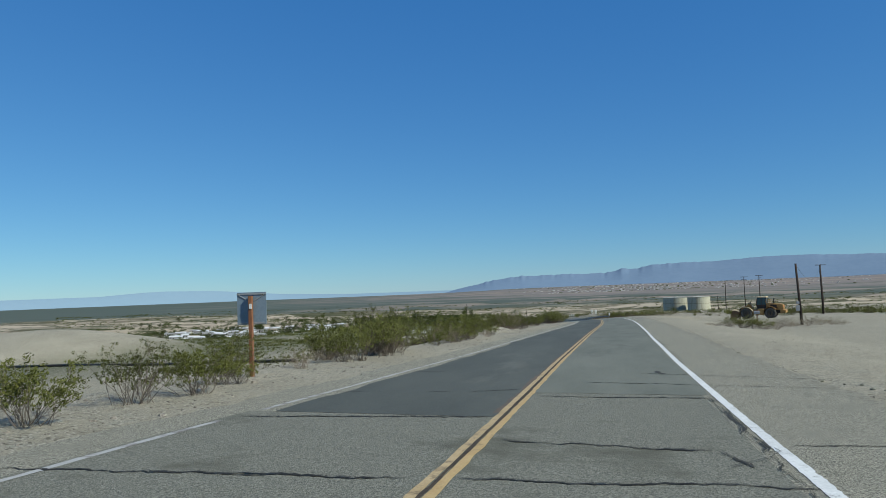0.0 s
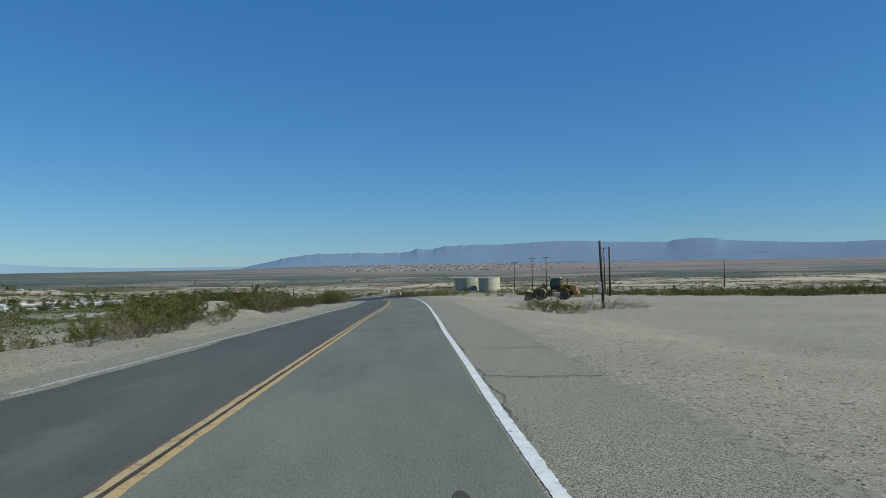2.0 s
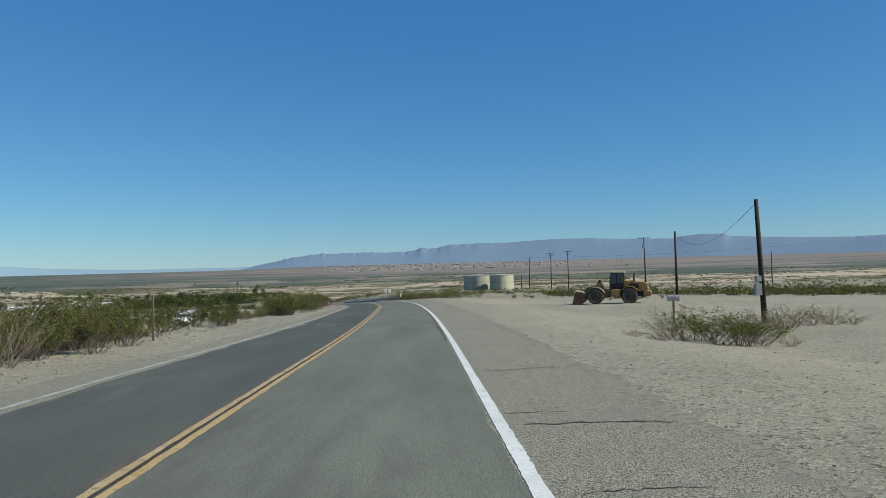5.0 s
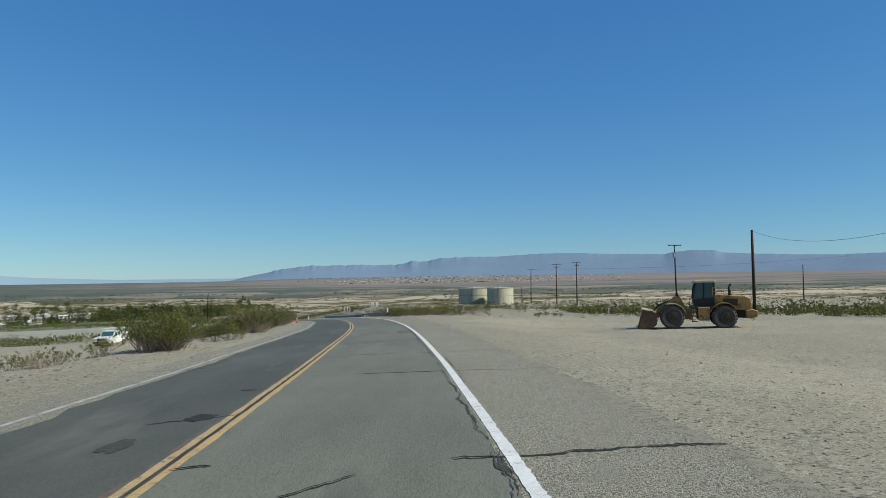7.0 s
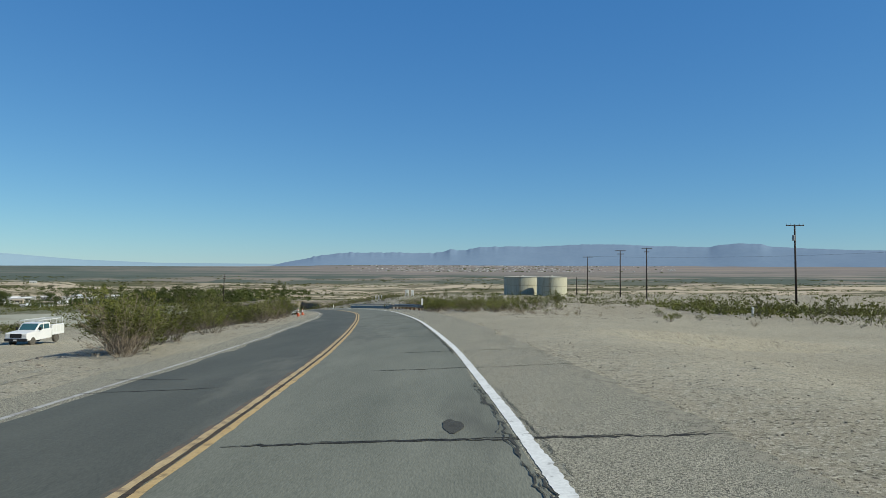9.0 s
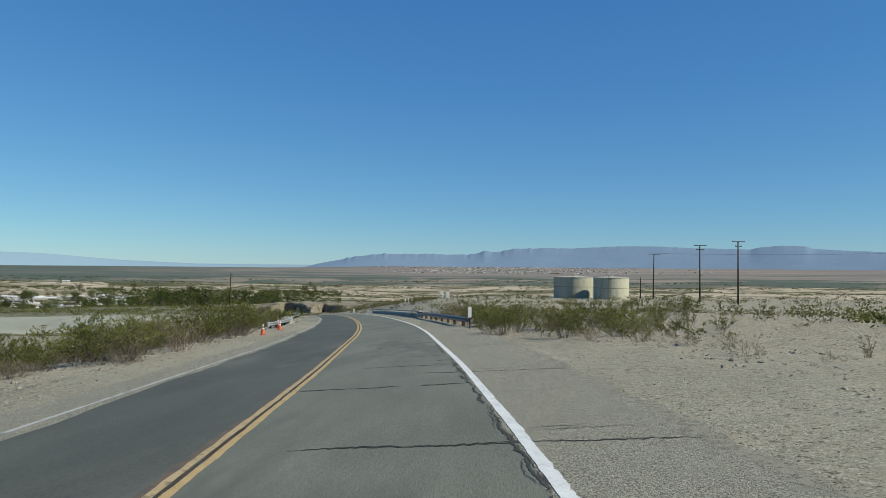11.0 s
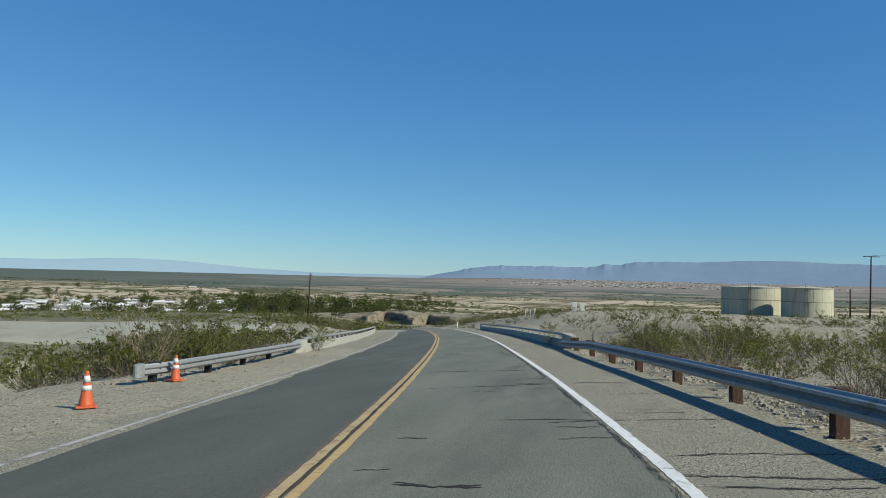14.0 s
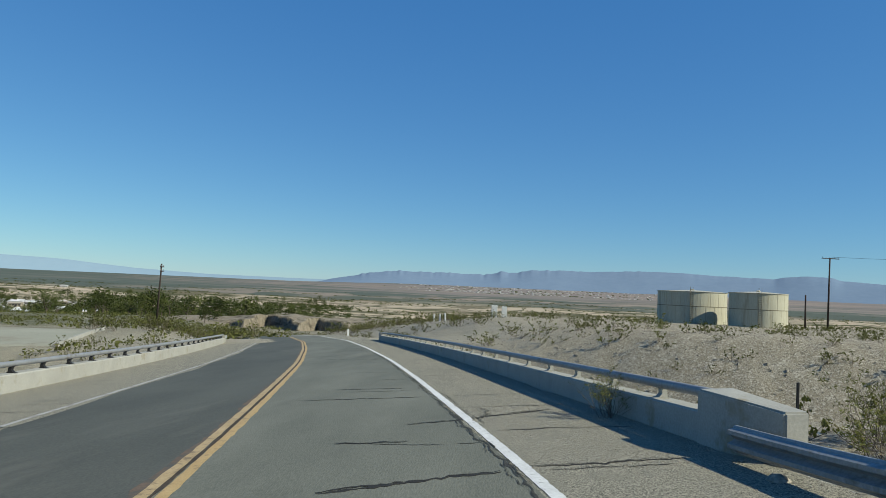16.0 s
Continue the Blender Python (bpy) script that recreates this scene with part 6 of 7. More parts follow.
for x, y, h, k in ((-9.7, 41.2, 1.3, 2), (-10.3, 43.4, 1.5, 0), (-9.7, 44.4, 1.5, 1), (-9.9, 46.4, 1.7, 0), (-10.8, 45.0, 1.5, 3), (-10.6, 48.6, 1.7, 1), (-11.2, 51.4, 1.6, 2), (-9.3, 49.4, 0.7, 4), (-11.5, 42.6, 1.5, 3), (-11.9, 47.0, 1.6, 1), (-12.2, 50.0, 1.6, 0), (-9.6, 39.6, 1.1, 5),
                   (-9.7, 24.4, 1.3, 1), (-11.0, 25.5, 1.4, 0), (-10.3, 28.8, 2.0, 3), (-9.5, 28.4, 1.8, 1), (-10.8, 30.4, 2.0, 0), (-9.8, 30.0, 1.7, 2)):
    plant(k, x, y, h / TALL[k] * 1.05, x * y)
row(24, 36, -11.0, -7.8, 8, 0.7, 1.0, 0.2)
row(36, 60, -14.0, -10.2, 12, 0.45, 0.75, 0.3)
row(70, 78, -11.5, -8.0, 14, 0.95, 1.3, 0.15)
row(76, 87, -13, -9, 6, 0.45, 0.7, 0.4)
row(100, 104, -7.7, -6.3, 7, 0.8, 1.05, 0.1)
row(120, 150, -13.5, -8.2, 14, 0.9, 1.3, 0.3)
row(150, 190, -13.5, -8.4, 28, 0.85, 1.25, 0.15)
row(186, 206, -14, -8.6, 14, 0.8, 1.2, 0.2)
for x, y, h, k in ((-10.3, 87.4, 1.2, 0), (-11.7, 86.0, 1.3, 0), (-10.9, 93.0, 0.7, 4), (-10.0, 103.0, 2.0, 0), (-10.6, 103.9, 1.9, 1), (-10.9, 109.4, 1.2, 3), (-10.1, 109.0, 1.25, 0), (-9.6, 109.9, 1.1, 2), (-9.2, 110.6, 0.8, 3), (-10.9, 123.0, 1.9, 2), (-10.3, 121.6, 1.2, 5), (-11.2, 123.9, 1.8, 1), (-11.6, 124.6, 1.9, 0), (-12.1, 127.9, 2.0, 2)):
    plant(k, x, y, h / TALL[k], x * y)
# lot side
for x, y, h, k in ((9.0, 70.6, 1.2, 3), (10.2, 70.4, 1.5, 3), (11.2, 71.0, 1.6, 0), (12.2, 71.8, 1.4, 3), (10.6, 72.6, 1.7, 3), (9.6, 73.4, 1.4, 5), (12.8, 73.4, 1.2, 5), (8.0, 69.4, 0.5, 4), (7.4, 70.4, 0.45, 4), (13.4, 71.8, 0.6, 4), (14.6, 77.4, 1.3, 5), (15.8, 78.8, 1.4, 5), (17.8, 80.4, 1.4, 5), (19.0, 81.0, 1.3, 4), (20.4, 81.6, 1.2, 5), (21.2, 81.2, 0.8, 4), (16.6, 79.2, 0.8, 4)):
    plant(k, x, y, h / TALL[k], x * y, wide=1.25, low=0.8)
for i, (x, y, h) in enumerate(((2.9, 158.2, 1.3), (1.3, 159.5, 0.65), (0.4, 161.3, 1.2), (-1.9, 165.8, 1.35), (-1.2, 166.6, 1.25), (-2.6, 167.0, 1.0), (0.6, 167.6, 1.1), (1.7, 170.2, 0.8), (-0.9, 170.6, 1.0), (-2.3, 173.0, 0.95), (-4.3, 189.6, 1.15), (-5.0, 193.4, 1.5), (-5.9, 197.9, 1.4),
                               (-5.8, 205.0, 1.9), (-7.4, 205.6, 1.2), (-3.6, 207.9, 1.4), (-6.9, 209.0, 1.25), (-4.4, 196.0, 1.6), (-3.9, 200.5, 1.8), (-2.6, 182.0, 1.4), (-3.4, 185.5, 1.3))):
    k = (3, 5, 3, 0, 3)[i % 5]
    plant(k, x, y, h / TALL[k] * 1.05, x * y)
row(162, 176, 9.8, 16, 9, 0.7, 1.05, 0.12)
row(180, 208, 9.2, 15, 14, 0.6, 0.95, 0.2)
row(168, 214, 13, 24, 10, 0.7, 1.1, 0.3)
row(138, 160, 14, 26, 5, 0.3, 0.5, 0.6)
for i, (u, y, s) in enumerate(((8.6, 199.8, 1.0), (9.4, 201.8, 0.9), (10.6, 204.6, 0.85), (7.9, 175.2, 0.75))):
    p = on_road(u, y)
    plant(6, p.x, p.y, s, 2.1 * i)
for u, y, h, k in ((7.1, 175.8, 1.6, 1), (7.9, 175.0, 1.5, 0), (8.3, 176.6, 1.6, 3), (9.2, 178.2, 1.7, 3), (8.4, 173.6, 1.1, 3)):
    p = on_road(u, y)
    plant(k, p.x, p.y, h / TALL[k], u * y)
# shrub that grows out of the bridge wall's foot, one on each side
for i, (u, y, h) in enumerate(((9.6, 208.4, 1.2), (10.6, 207.6, 1.4), (11.6, 208.8, 1.5), (10.9, 210.2, 1.3), (12.6, 207.2, 1.2), (9.9, 206.5, 0.9), (13.5, 209.4, 1.1))):
    p = on_road(u, y)
    plant((0, 3, 3, 1)[i % 4], p.x, p.y, h / 1.6, 1.3 * i)
for u, y, s, k in ((6.3, 210.9, 0.5, 3), (-6.35, 211.2, 0.75, 0)):
    p = on_road(u, y)
    ob = plant(k, p.x, p.y, s, 1.0)
    ob.location.z = p.z


# ---------------------------------------------------------------- scrub too many to count
def quads_mesh(name, co, mats, index, label, category):
    """One mesh from an array of quads, with a material for each."""
    n = len(co)
    me = bpy.data.meshes.new(name)
    me.vertices.add(4 * n)
    me.vertices.foreach_set("co", co.astype(np.float32).ravel())
    me.loops.add(4 * n)
    me.loops.foreach_set("vertex_index", np.arange(4 * n, dtype=np.int32))
    me.polygons.add(n)
    me.polygons.foreach_set("loop_start", np.arange(0, 4 * n, 4, dtype=np.int32))
    for m in mats:
        me.materials.append(m)
    if index is not None:
        me.polygons.foreach_set("material_index", index.astype(np.int32))
    me.update(calc_edges=True)
    return tagged(new(name, me), label, category, kind="stuff")


def clumps(name, spots, quads, size, material, label, category="scrub", flat=0.55, wide=0.40):
    """Far shrubs: each a loose heap of leaf sprays."""
    g = np.random.default_rng(len(spots))
    s = np.repeat(np.array(spots), quads, axis=0)
    n = len(s)
    k = s[:, 2]
    z = np.repeat(ground(np.array([p[0] for p in spots]), np.array([p[1] for p in spots])), quads)
    up = np.abs(g.normal(0.35, 0.30, n))
    c = np.stack([s[:, 0] + g.normal(0, wide, n) * k, s[:, 1] + g.normal(0, wide, n) * k, z + up * k * flat], -1)
    a = g.normal(0, 1, (n, 3))
    a /= np.linalg.norm(a, axis=1, keepdims=True)
    b = np.cross(a, g.normal(0, 1, (n, 3)))
    b /= np.linalg.norm(b, axis=1, keepdims=True) + 1e-6
    h = (size * k * g.uniform(0.5, 1.4, n))[:, None]
    co = np.stack([c - b * h * 0.55, c + a * h, c + b * h * 0.55, c - a * h], 1)
    return quads_mesh(name, co, [material], None, label, category)


def sprig(seed, height, spread, n_stems, twigs, per, leaf):
    """A light shrub as quads: wood first, then leaves."""
    wv, wf, lv, lf = bush(random.Random(seed), height, spread, n_stems, twigs, per, leaf, 0.010, 0.35, True, 2)
    wv, lv = np.array([tuple(p) for p in wv]), np.array([tuple(p) for p in lv])
    co = np.concatenate([wv[np.array(wf)], lv[np.array(lf)]])
    return co, np.concatenate([np.zeros(len(wf)), np.ones(len(lf))])


SPRIGS = [sprig(51, 1.0, 0.85, 7, 3, 5, 0.095), sprig(52, 1.0, 0.70, 7, 3, 5, 0.095), sprig(53, 0.9, 1.0, 7, 3, 5, 0.095), sprig(54, 1.0, 0.85, 6, 3, 5, 0.08), sprig(55, 0.8, 1.1, 8, 3, 2, 0.07)]


SPRIGS_FINE = [sprig(61, 1.0, 0.85, 8, 4, 6, 0.066), sprig(62, 1.0, 0.70, 9, 4, 6, 0.066), sprig(63, 0.9, 1.0, 8, 4, 6, 0.066), sprig(64, 1.0, 0.85, 8, 4, 4, 0.064), sprig(65, 0.8, 1.1, 9, 4, 1, 0.06)]


def thicket(name, spots, label, fine=False, dry=False, far=False):
    """Many shrubs standing too thick to tell apart, in one mesh."""
    rnd = random.Random(len(spots))
    cos, idx = [], []
    for x, y, h in spots:
        co, ix = (SPRIGS_FINE if fine else SPRIGS)[(3 + rnd.randrange(2)) if dry else rnd.randrange(5) if rnd.random() < 0.5 and not far else rnd.randrange(3)]
        t = rnd.uniform(0, 6.28)
        c, s = math.cos(t) * h * rnd.uniform(0.9, 1.25), math.sin(t) * h * rnd.uniform(0.9, 1.25)
        q = np.stack([co[..., 0] * c - co[..., 1] * s + x, co[..., 0] * s + co[..., 1] * c + y, co[..., 2] * h * rnd.uniform(0.85, 1.1) + ground_at(x, y) - 0.03], -1)
        cos.append(q)
        idx.append(ix)
    return quads_mesh(name, np.concatenate(cos), [M_DRYTWIG, M_DRYLEAF] if dry else [M_BARK, M_SCRUB if far else M_CREOSOTE], np.concatenate(idx), label, "brush")


sr = random.Random(3)


def scatter(n, y0, y1, u0, u1, h0, h1, keep=lambda x, y: True, patchy=-0.35):
    out = []
    for _ in range(40 * n):
        if len(out) >= n:
            break
        y, u = sr.uniform(y0, y1), sr.uniform(u0, u1)
        x = float(xc(y)) + u
        if noise.noise((x * 0.07, y * 0.07, 4.0)) < patchy or not keep(x, y):
            continue
        out.append((x, y, sr.uniform(h0, h1) * sr.uniform(0.75, 1.1)))
    return out


def fan(n, a0, a1, d0, d1, h0, h1):
    """Spots in a sector seen from the bridge."""
    out = []
    for _ in range(n):
        a, d = radians(sr.uniform(a0, a1)), sr.uniform(d0, d1)
        out.append((-12.8 + d * math.sin(a), 199 + d * math.cos(a), sr.uniform(h0, h1)))
    return out


thicket("verge_brush", scatter(22, 24, 36, -18, -9.5, 0.6, 1.3, open_left, -0.3) + scatter(40, 36, 60, -19, -10.4, 0.5, 1.1, open_left, -0.3) + scatter(45, 38, 54, -17, -11.2, 0.8, 1.5, open_left, -0.4) + scatter(24, 70, 79, -14.5, -7.2, 1.0, 1.9, open_left, -0.3) + scatter(18, 79, 90, -14.5, -7.2, 0.4, 0.9, open_left, -0.3) + scatter(12, 99.8, 104.5, -7.6, -6.2, 0.8, 1.3, open_left, -0.9) + scatter(12, 93, 98.5, -11, -7.6, 0.4, 0.8, open_left, -0.9) + scatter(20, 56, 72, -19, -10.0, 0.4, 0.9, open_left, -0.4) + scatter(50, 112, 150, -22, -11, 0.9, 1.8, open_left) + scatter(75, 150, 206, -22, -10, 1.0, 2.0, open_left, -0.5) + scatter(95, 152, 207, -11.5, -8.0, 0.7, 1.5, open_left, -0.6) + scatter(60, 193, 208, -9.6, -7.4, 0.3, 0.7, patchy=-0.9) + scatter(85, 193, 214, -17, -8.4, 1.1, 2.1, patchy=-0.9), "tangled olive brush on the slope beside the road", True)
thicket("dry_understory", scatter(60, 24, 105, -13.0, -9.2, 0.4, 0.9, open_left, -0.5) + scatter(40, 118, 178, -13.5, -9.0, 0.45, 1.0, open_left, -0.5) + scatter(110, 106, 192, -8.8, -6.7, 0.08, 0.26, open_left, -0.8) + scatter(40, 150, 206, 9.2, 18, 0.4, 0.9, patchy=-0.5) + scatter(70, 176, 207, 7.1, 10.0, 0.18, 0.5, patchy=-0.6) + scatter(60, 148, 177, 9.6, 15, 0.14, 0.42, patchy=-0.5), "dry grey twigs and brittle weeds between the bushes", True, True)
thicket("slope_brush", scatter(120, 0, 200, -60, -19, 0.5, 1.6, open_left, -0.1) + scatter(220, 204, 264, -72, -14, 0.7, 1.7, open_left, -0.5) + scatter(90, 60, 125, -60, -17, 0.6, 1.3, open_left, -0.5) + scatter(110, 206, 300, -60, -9, 0.6, 1.6, open_left, -0.1) + scatter(70, 206, 265, -26, -8.5, 0.45, 1.1, open_left, -0.4), "scattered olive shrubs on the pale slope", far=True)
thicket("guardrail_brush", scatter(110, 162, 208, 9.2, 20, 0.6, 1.2, patchy=-0.35) + scatter(9, 160, 177, 8.4, 12.5, 0.7, 1.2, patchy=-0.6), "airy olive brush behind the guardrail", True)
thicket("bank_brush", scatter(100, 160, 214, 18, 46, 0.5, 1.2, patchy=-0.15) + scatter(60, 130, 160, 28, 46, 0.5, 1.0, patchy=-0.15) + scatter(110, 237, 262, 11, 48, 0.45, 1.1, patchy=-0.3) + scatter(60, 212, 252, 8.6, 26, 0.5, 1.0, patchy=-0.9) + scatter(90, 196, 262, 15, 60, 0.6, 1.2, patchy=-0.6) + scatter(150, 255, 345, 12, 110, 0.7, 1.4, patchy=-0.2), "small grey-green shrubs dotting the gravel bank", far=True)
thicket("road_end_brush", fan(90, -13.5, -3, 128, 168, 1.2, 2.2) + fan(110, -30, -18.5, 100, 150, 1.5, 2.7) + fan(40, -18.5, -13.5, 120, 140, 0.8, 1.4) + fan(70, -11, 0, 78, 128, 0.7, 1.4), "olive thicket where the road bends out of view", far=True)
mid, wide = [], []
while len(mid) < 5200:
    y = sr.uniform(-10, 460)
    u = sr.choice((-1, -1, 1)) * sr.uniform(46, 330)
    x = float(xc(min(y, 420))) + u
    if u > 0 and y < 128 and u < 62:
        continue
    if u < 0 and not open_left(x, y):
        continue
    if noise.noise((x * 0.04, y * 0.04, 1)) < -0.12:
        continue
    if math.hypot(x - 24, y - 332) < 14 or math.hypot((x + 138) / 44, (y - 146) / 28) < 0.8:
        continue
    mid.append((x, y, sr.uniform(0.6, 1.6)))
flats = []
while len(flats) < 4200:
    y = sr.uniform(120, 460)
    x = sr.uniform(-330, -40) if y < 300 else sr.uniform(-330, -60)
    if not open_left(x, y) or noise.noise((x * 0.03, y * 0.05, 7)) < -0.3:
        continue
    flats.append((x, y, sr.uniform(0.7, 1.9)))
clumps("flat_scrub", flats, 18, 0.15, M_SCRUB, "low green-grey scrub over the valley flats")
clumps("valley_scrub", mid, 17, 0.15, M_SCRUB, "scattered olive desert shrubs across the slopes")
# dense brush beyond the gravel lot
def lot_edge(x):
    return 160 - 1.25 * (x - 24) if x < 58 else 117.5 - 0.05 * (x - 58)


band, back = [], []
for _ in range(1150):
    x = sr.uniform(22, 150)
    off = abs(sr.gauss(0, 15))
    if noise.noise((x * 0.09, off * 0.05, 3.0)) < -0.3:
        continue
    (band if x < 95 and off < 11 and len(band) < 260 else back).append((x, lot_edge(x) + off, sr.uniform(1.0, 2.0)))
thicket("brush_belt", band, "dense belt of olive brush past the gravel lot", far=True)
clumps("far_brush_belt", back, 60, 0.10, M_SCRUB, "olive brush thinning out past the gravel lot")
while len(wide) < 9000:
    y = sr.uniform(430, 1800)
    x = sr.uniform(-0.9 * y, 0.75 * y)
    if noise.noise((x * 0.006, y * 0.018, 2)) < -0.08:
        continue
    wide.append((x, y, sr.uniform(1.4, 3.0) * (0.7 + y / 1800)))
clumps("far_scrub", wide, 8, 0.26, M_SCRUB, "dark scrub dotting the valley floor", flat=0.35)


woods = []
for _ in range(4600):
    a = radians(sr.uniform(-44, -11))
    dd = sr.choice((sr.uniform(340, 520), sr.uniform(500, 740), sr.uniform(740, 1000)))
    x, y = dd * math.sin(a), 100 + dd * math.cos(a)
    if noise.noise((x * 0.012, y * 0.02, 9)) < (-0.25 if math.degrees(a) > -27 else 0.0):
        continue
    if dd < 560 and -40 < math.degrees(a) < -24 and sr.random() < 0.5:
        continue
    woods.append((x, y, sr.uniform(2.0, 4.6) * (0.75 if dd < 740 else 1.0)))
clumps("river_woods", woods, 34, 0.16, M_TREE, "dark green woods and thickets along the valley floor", "woods", flat=0.8)


# ---------------------------------------------------------------- riverside trees and mobile homes
def tree(seed, height):
    rnd = random.Random(seed)
    t = empty("valley_tree")
    tagged(t, "dark green spreading tree on the valley floor", "tree", group="valley trees")
    bm = bmesh.new()
    rod(bm, (0, 0, -0.5), (0.1, 0, height * 0.45), 0.22, 0.13, 7)
    tips = []
    for k in range(7):
        a = 2 * math.pi * k / 7 + rnd.uniform(-0.3, 0.3)
        e = Vector((math.cos(a) * height * rnd.uniform(0.15, 0.36), math.sin(a) * height * rnd.uniform(0.15, 0.36), height * rnd.uniform(0.35, 0.85)))
        rod(bm, (0.05, 0, height * rnd.uniform(0.25, 0.42)), e, 0.08, 0.03, 5)
        tips.append(e)
    part("trunk", bm, M_BARK, t)
    v, f = [], []
    for e in tips + [Vector((0, 0, height * 0.9)), Vector((0, 0, height * 0.65))]:
        for _ in range(48):
            c = e + Vector((rnd.gauss(0, height * 0.11), rnd.gauss(0, height * 0.11), rnd.gauss(0, height * 0.12)))
            a = Vector((rnd.gauss(0, 1), rnd.gauss(0, 1), rnd.gauss(0.4, 1))).normalized()
            b = a.orthogonal().normalized()
            s = height * 0.038 * rnd.uniform(0.6, 1.5)
            k = len(v)
            v += [c - b * s * 0.6, c + a * s, c + b * s * 0.6, c - a * s]
            f.append((k, k + 1, k + 2, k + 3))
    raw("crown", v, f, M_TREE, t)
    return t


trees = [tree(31, 6.5), tree(32, 8.0), tree(33, 5.0)]
placed = set()


def set_tree(k, x, y, s):
    m = Matrix.Translation((x, y, ground_at(x, y))) @ Matrix.Rotation(x + y, 4, "Z")
    if k not in placed:
        placed.add(k)
        ob = trees[k]
        ob.matrix_world = m
    else:
        ob = copy_thing(trees[k], m)
    ob.scale = (s * 1.15, s * 1.15, s)


tr = random.Random(8)
for _ in range(120):
    a = radians(tr.uniform(-40, -13))
    d = tr.choice((tr.uniform(680, 760), tr.uniform(780, 1050), tr.uniform(400, 520)))
    x, y = d * math.sin(a), 100 + d * math.cos(a)
    set_tree(tr.randrange(3), x, y, tr.uniform(0.7, 1.35))
for _ in range(70):
    a, d = radians(tr.uniform(-33, -17)), tr.uniform(215, 420)
    set_tree(tr.randrange(3), -11 + d * math.sin(a), 192 + d * math.cos(a), tr.uniform(0.7, 1.35) * (0.6 + d / 600))
for _ in range(60):
    a, d = radians(tr.uniform(-40, -24)), tr.uniform(440, 800)
    set_tree(tr.randrange(3), d * math.sin(a), 100 + d * math.cos(a), tr.uniform(0.6, 1.0))
for x, y, s in ((-95, 372, 0.6), (-104, 380, 0.7), (-112, 372, 0.6), (-120, 392, 0.8), (-86, 384, 0.5), (-78, 392, 0.5), (-92, 392, 0.6), (-84, 372, 0.5)):
    set_tree(tr.randrange(3), x, y, s)


def mobile_home(w, d, wall, roof, label):
    h = empty("mobile_home")
    tagged(h, label, "mobile home", group="mobile home park")
    bm = bmesh.new()
    block(bm, (-w / 2, -d / 2, -0.3), (w / 2, d / 2, 2.7), 0.03)
    part("wall", bm, wall, h)
    bm = bmesh.new()
    b = d / 2 + 0.4
    pts = [(-b, 2.68), (b, 2.68), (b, 2.82), (0, 3.5), (-b, 2.82)]
    extrude_profile(bm, pts, -w / 2 - 0.4, w / 2 + 0.4)
    bmesh.ops.rotate(bm, verts=list(bm.verts), cent=(0, 0, 0), matrix=Matrix.Rotation(math.pi / 2, 3, "Z"))
    part("roof", bm, roof, h)
    for k in range(4):
        x = -w * 0.36 + k * w * 0.24
        bm = bmesh.new()
        block(bm, (x - 0.6, -d / 2 - 0.03, 1.0), (x + 0.6, -d / 2 + 0.0, 2.0), 0.01)
        part("window", bm, M_WINDOW, h)
    bm = bmesh.new()
    block(bm, (w * 0.06 - 0.45, -d / 2 - 0.04, 0.0), (w * 0.06 + 0.45, -d / 2 + 0.0, 2.05), 0.01)
    part("door", bm, M_WINDOW, h)
    return h


M_ROOF_GREY = surface("grey_shingle_roof", (0.20, 0.20, 0.19), (0.30, 0.295, 0.28), 0.3, 5, 0.8, 0.0)
M_ROOF_TAN = surface("tan_coated_roof", (0.30, 0.26, 0.20), (0.38, 0.33, 0.26), 0.3, 5, 0.8, 0.0)
M_WALL_TAN = surface("tan_home_siding", (0.26, 0.22, 0.165), (0.34, 0.29, 0.22), 0.3, 5, 0.8, 0.0)
homes = [mobile_home(9, 4, M_HOME_WALL, M_ROOF_WHITE, "white-roofed single-storey mobile home among trees"), mobile_home(10, 4.5, M_HOME_WALL, M_ROOF_WHITE, "long white-roofed mobile home among trees"), mobile_home(6, 3, M_HOME_WALL, M_ROOF_WHITE, "small white-roofed trailer among trees"),
         mobile_home(9, 4.5, M_HOME_WALL, M_ROOF_GREY, "pale mobile home with a grey roof among trees"), mobile_home(8, 4.5, M_WALL_TAN, M_ROOF_TAN, "tan mobile home with a tan roof among trees")]
done = set()
hr = random.Random(14)
for _ in range(150):
    a = radians(hr.uniform(-39.5, -24.5))
    d = hr.uniform(450, 800)
    x, y = d * math.sin(a), 100 + d * math.cos(a)
    k = hr.choice((0, 0, 1, 2, 2, 3, 3, 4))
    m = Matrix.Translation((x, y, ground_at(x, y) + 0.2)) @ Matrix.Rotation(hr.choice((0.4, 0.45, 0.5, 2.0)) + hr.uniform(-0.08, 0.08), 4, "Z")
    if k in done:
        copy_thing(homes[k], m)
    else:
        done.add(k)
        homes[k].matrix_world = m
# a lone white building further out
copy_thing(homes[1], Matrix.Translation((-640, 1205, ground_at(-640, 1205))) @ Matrix.Rotation(0.4, 4, "Z"))

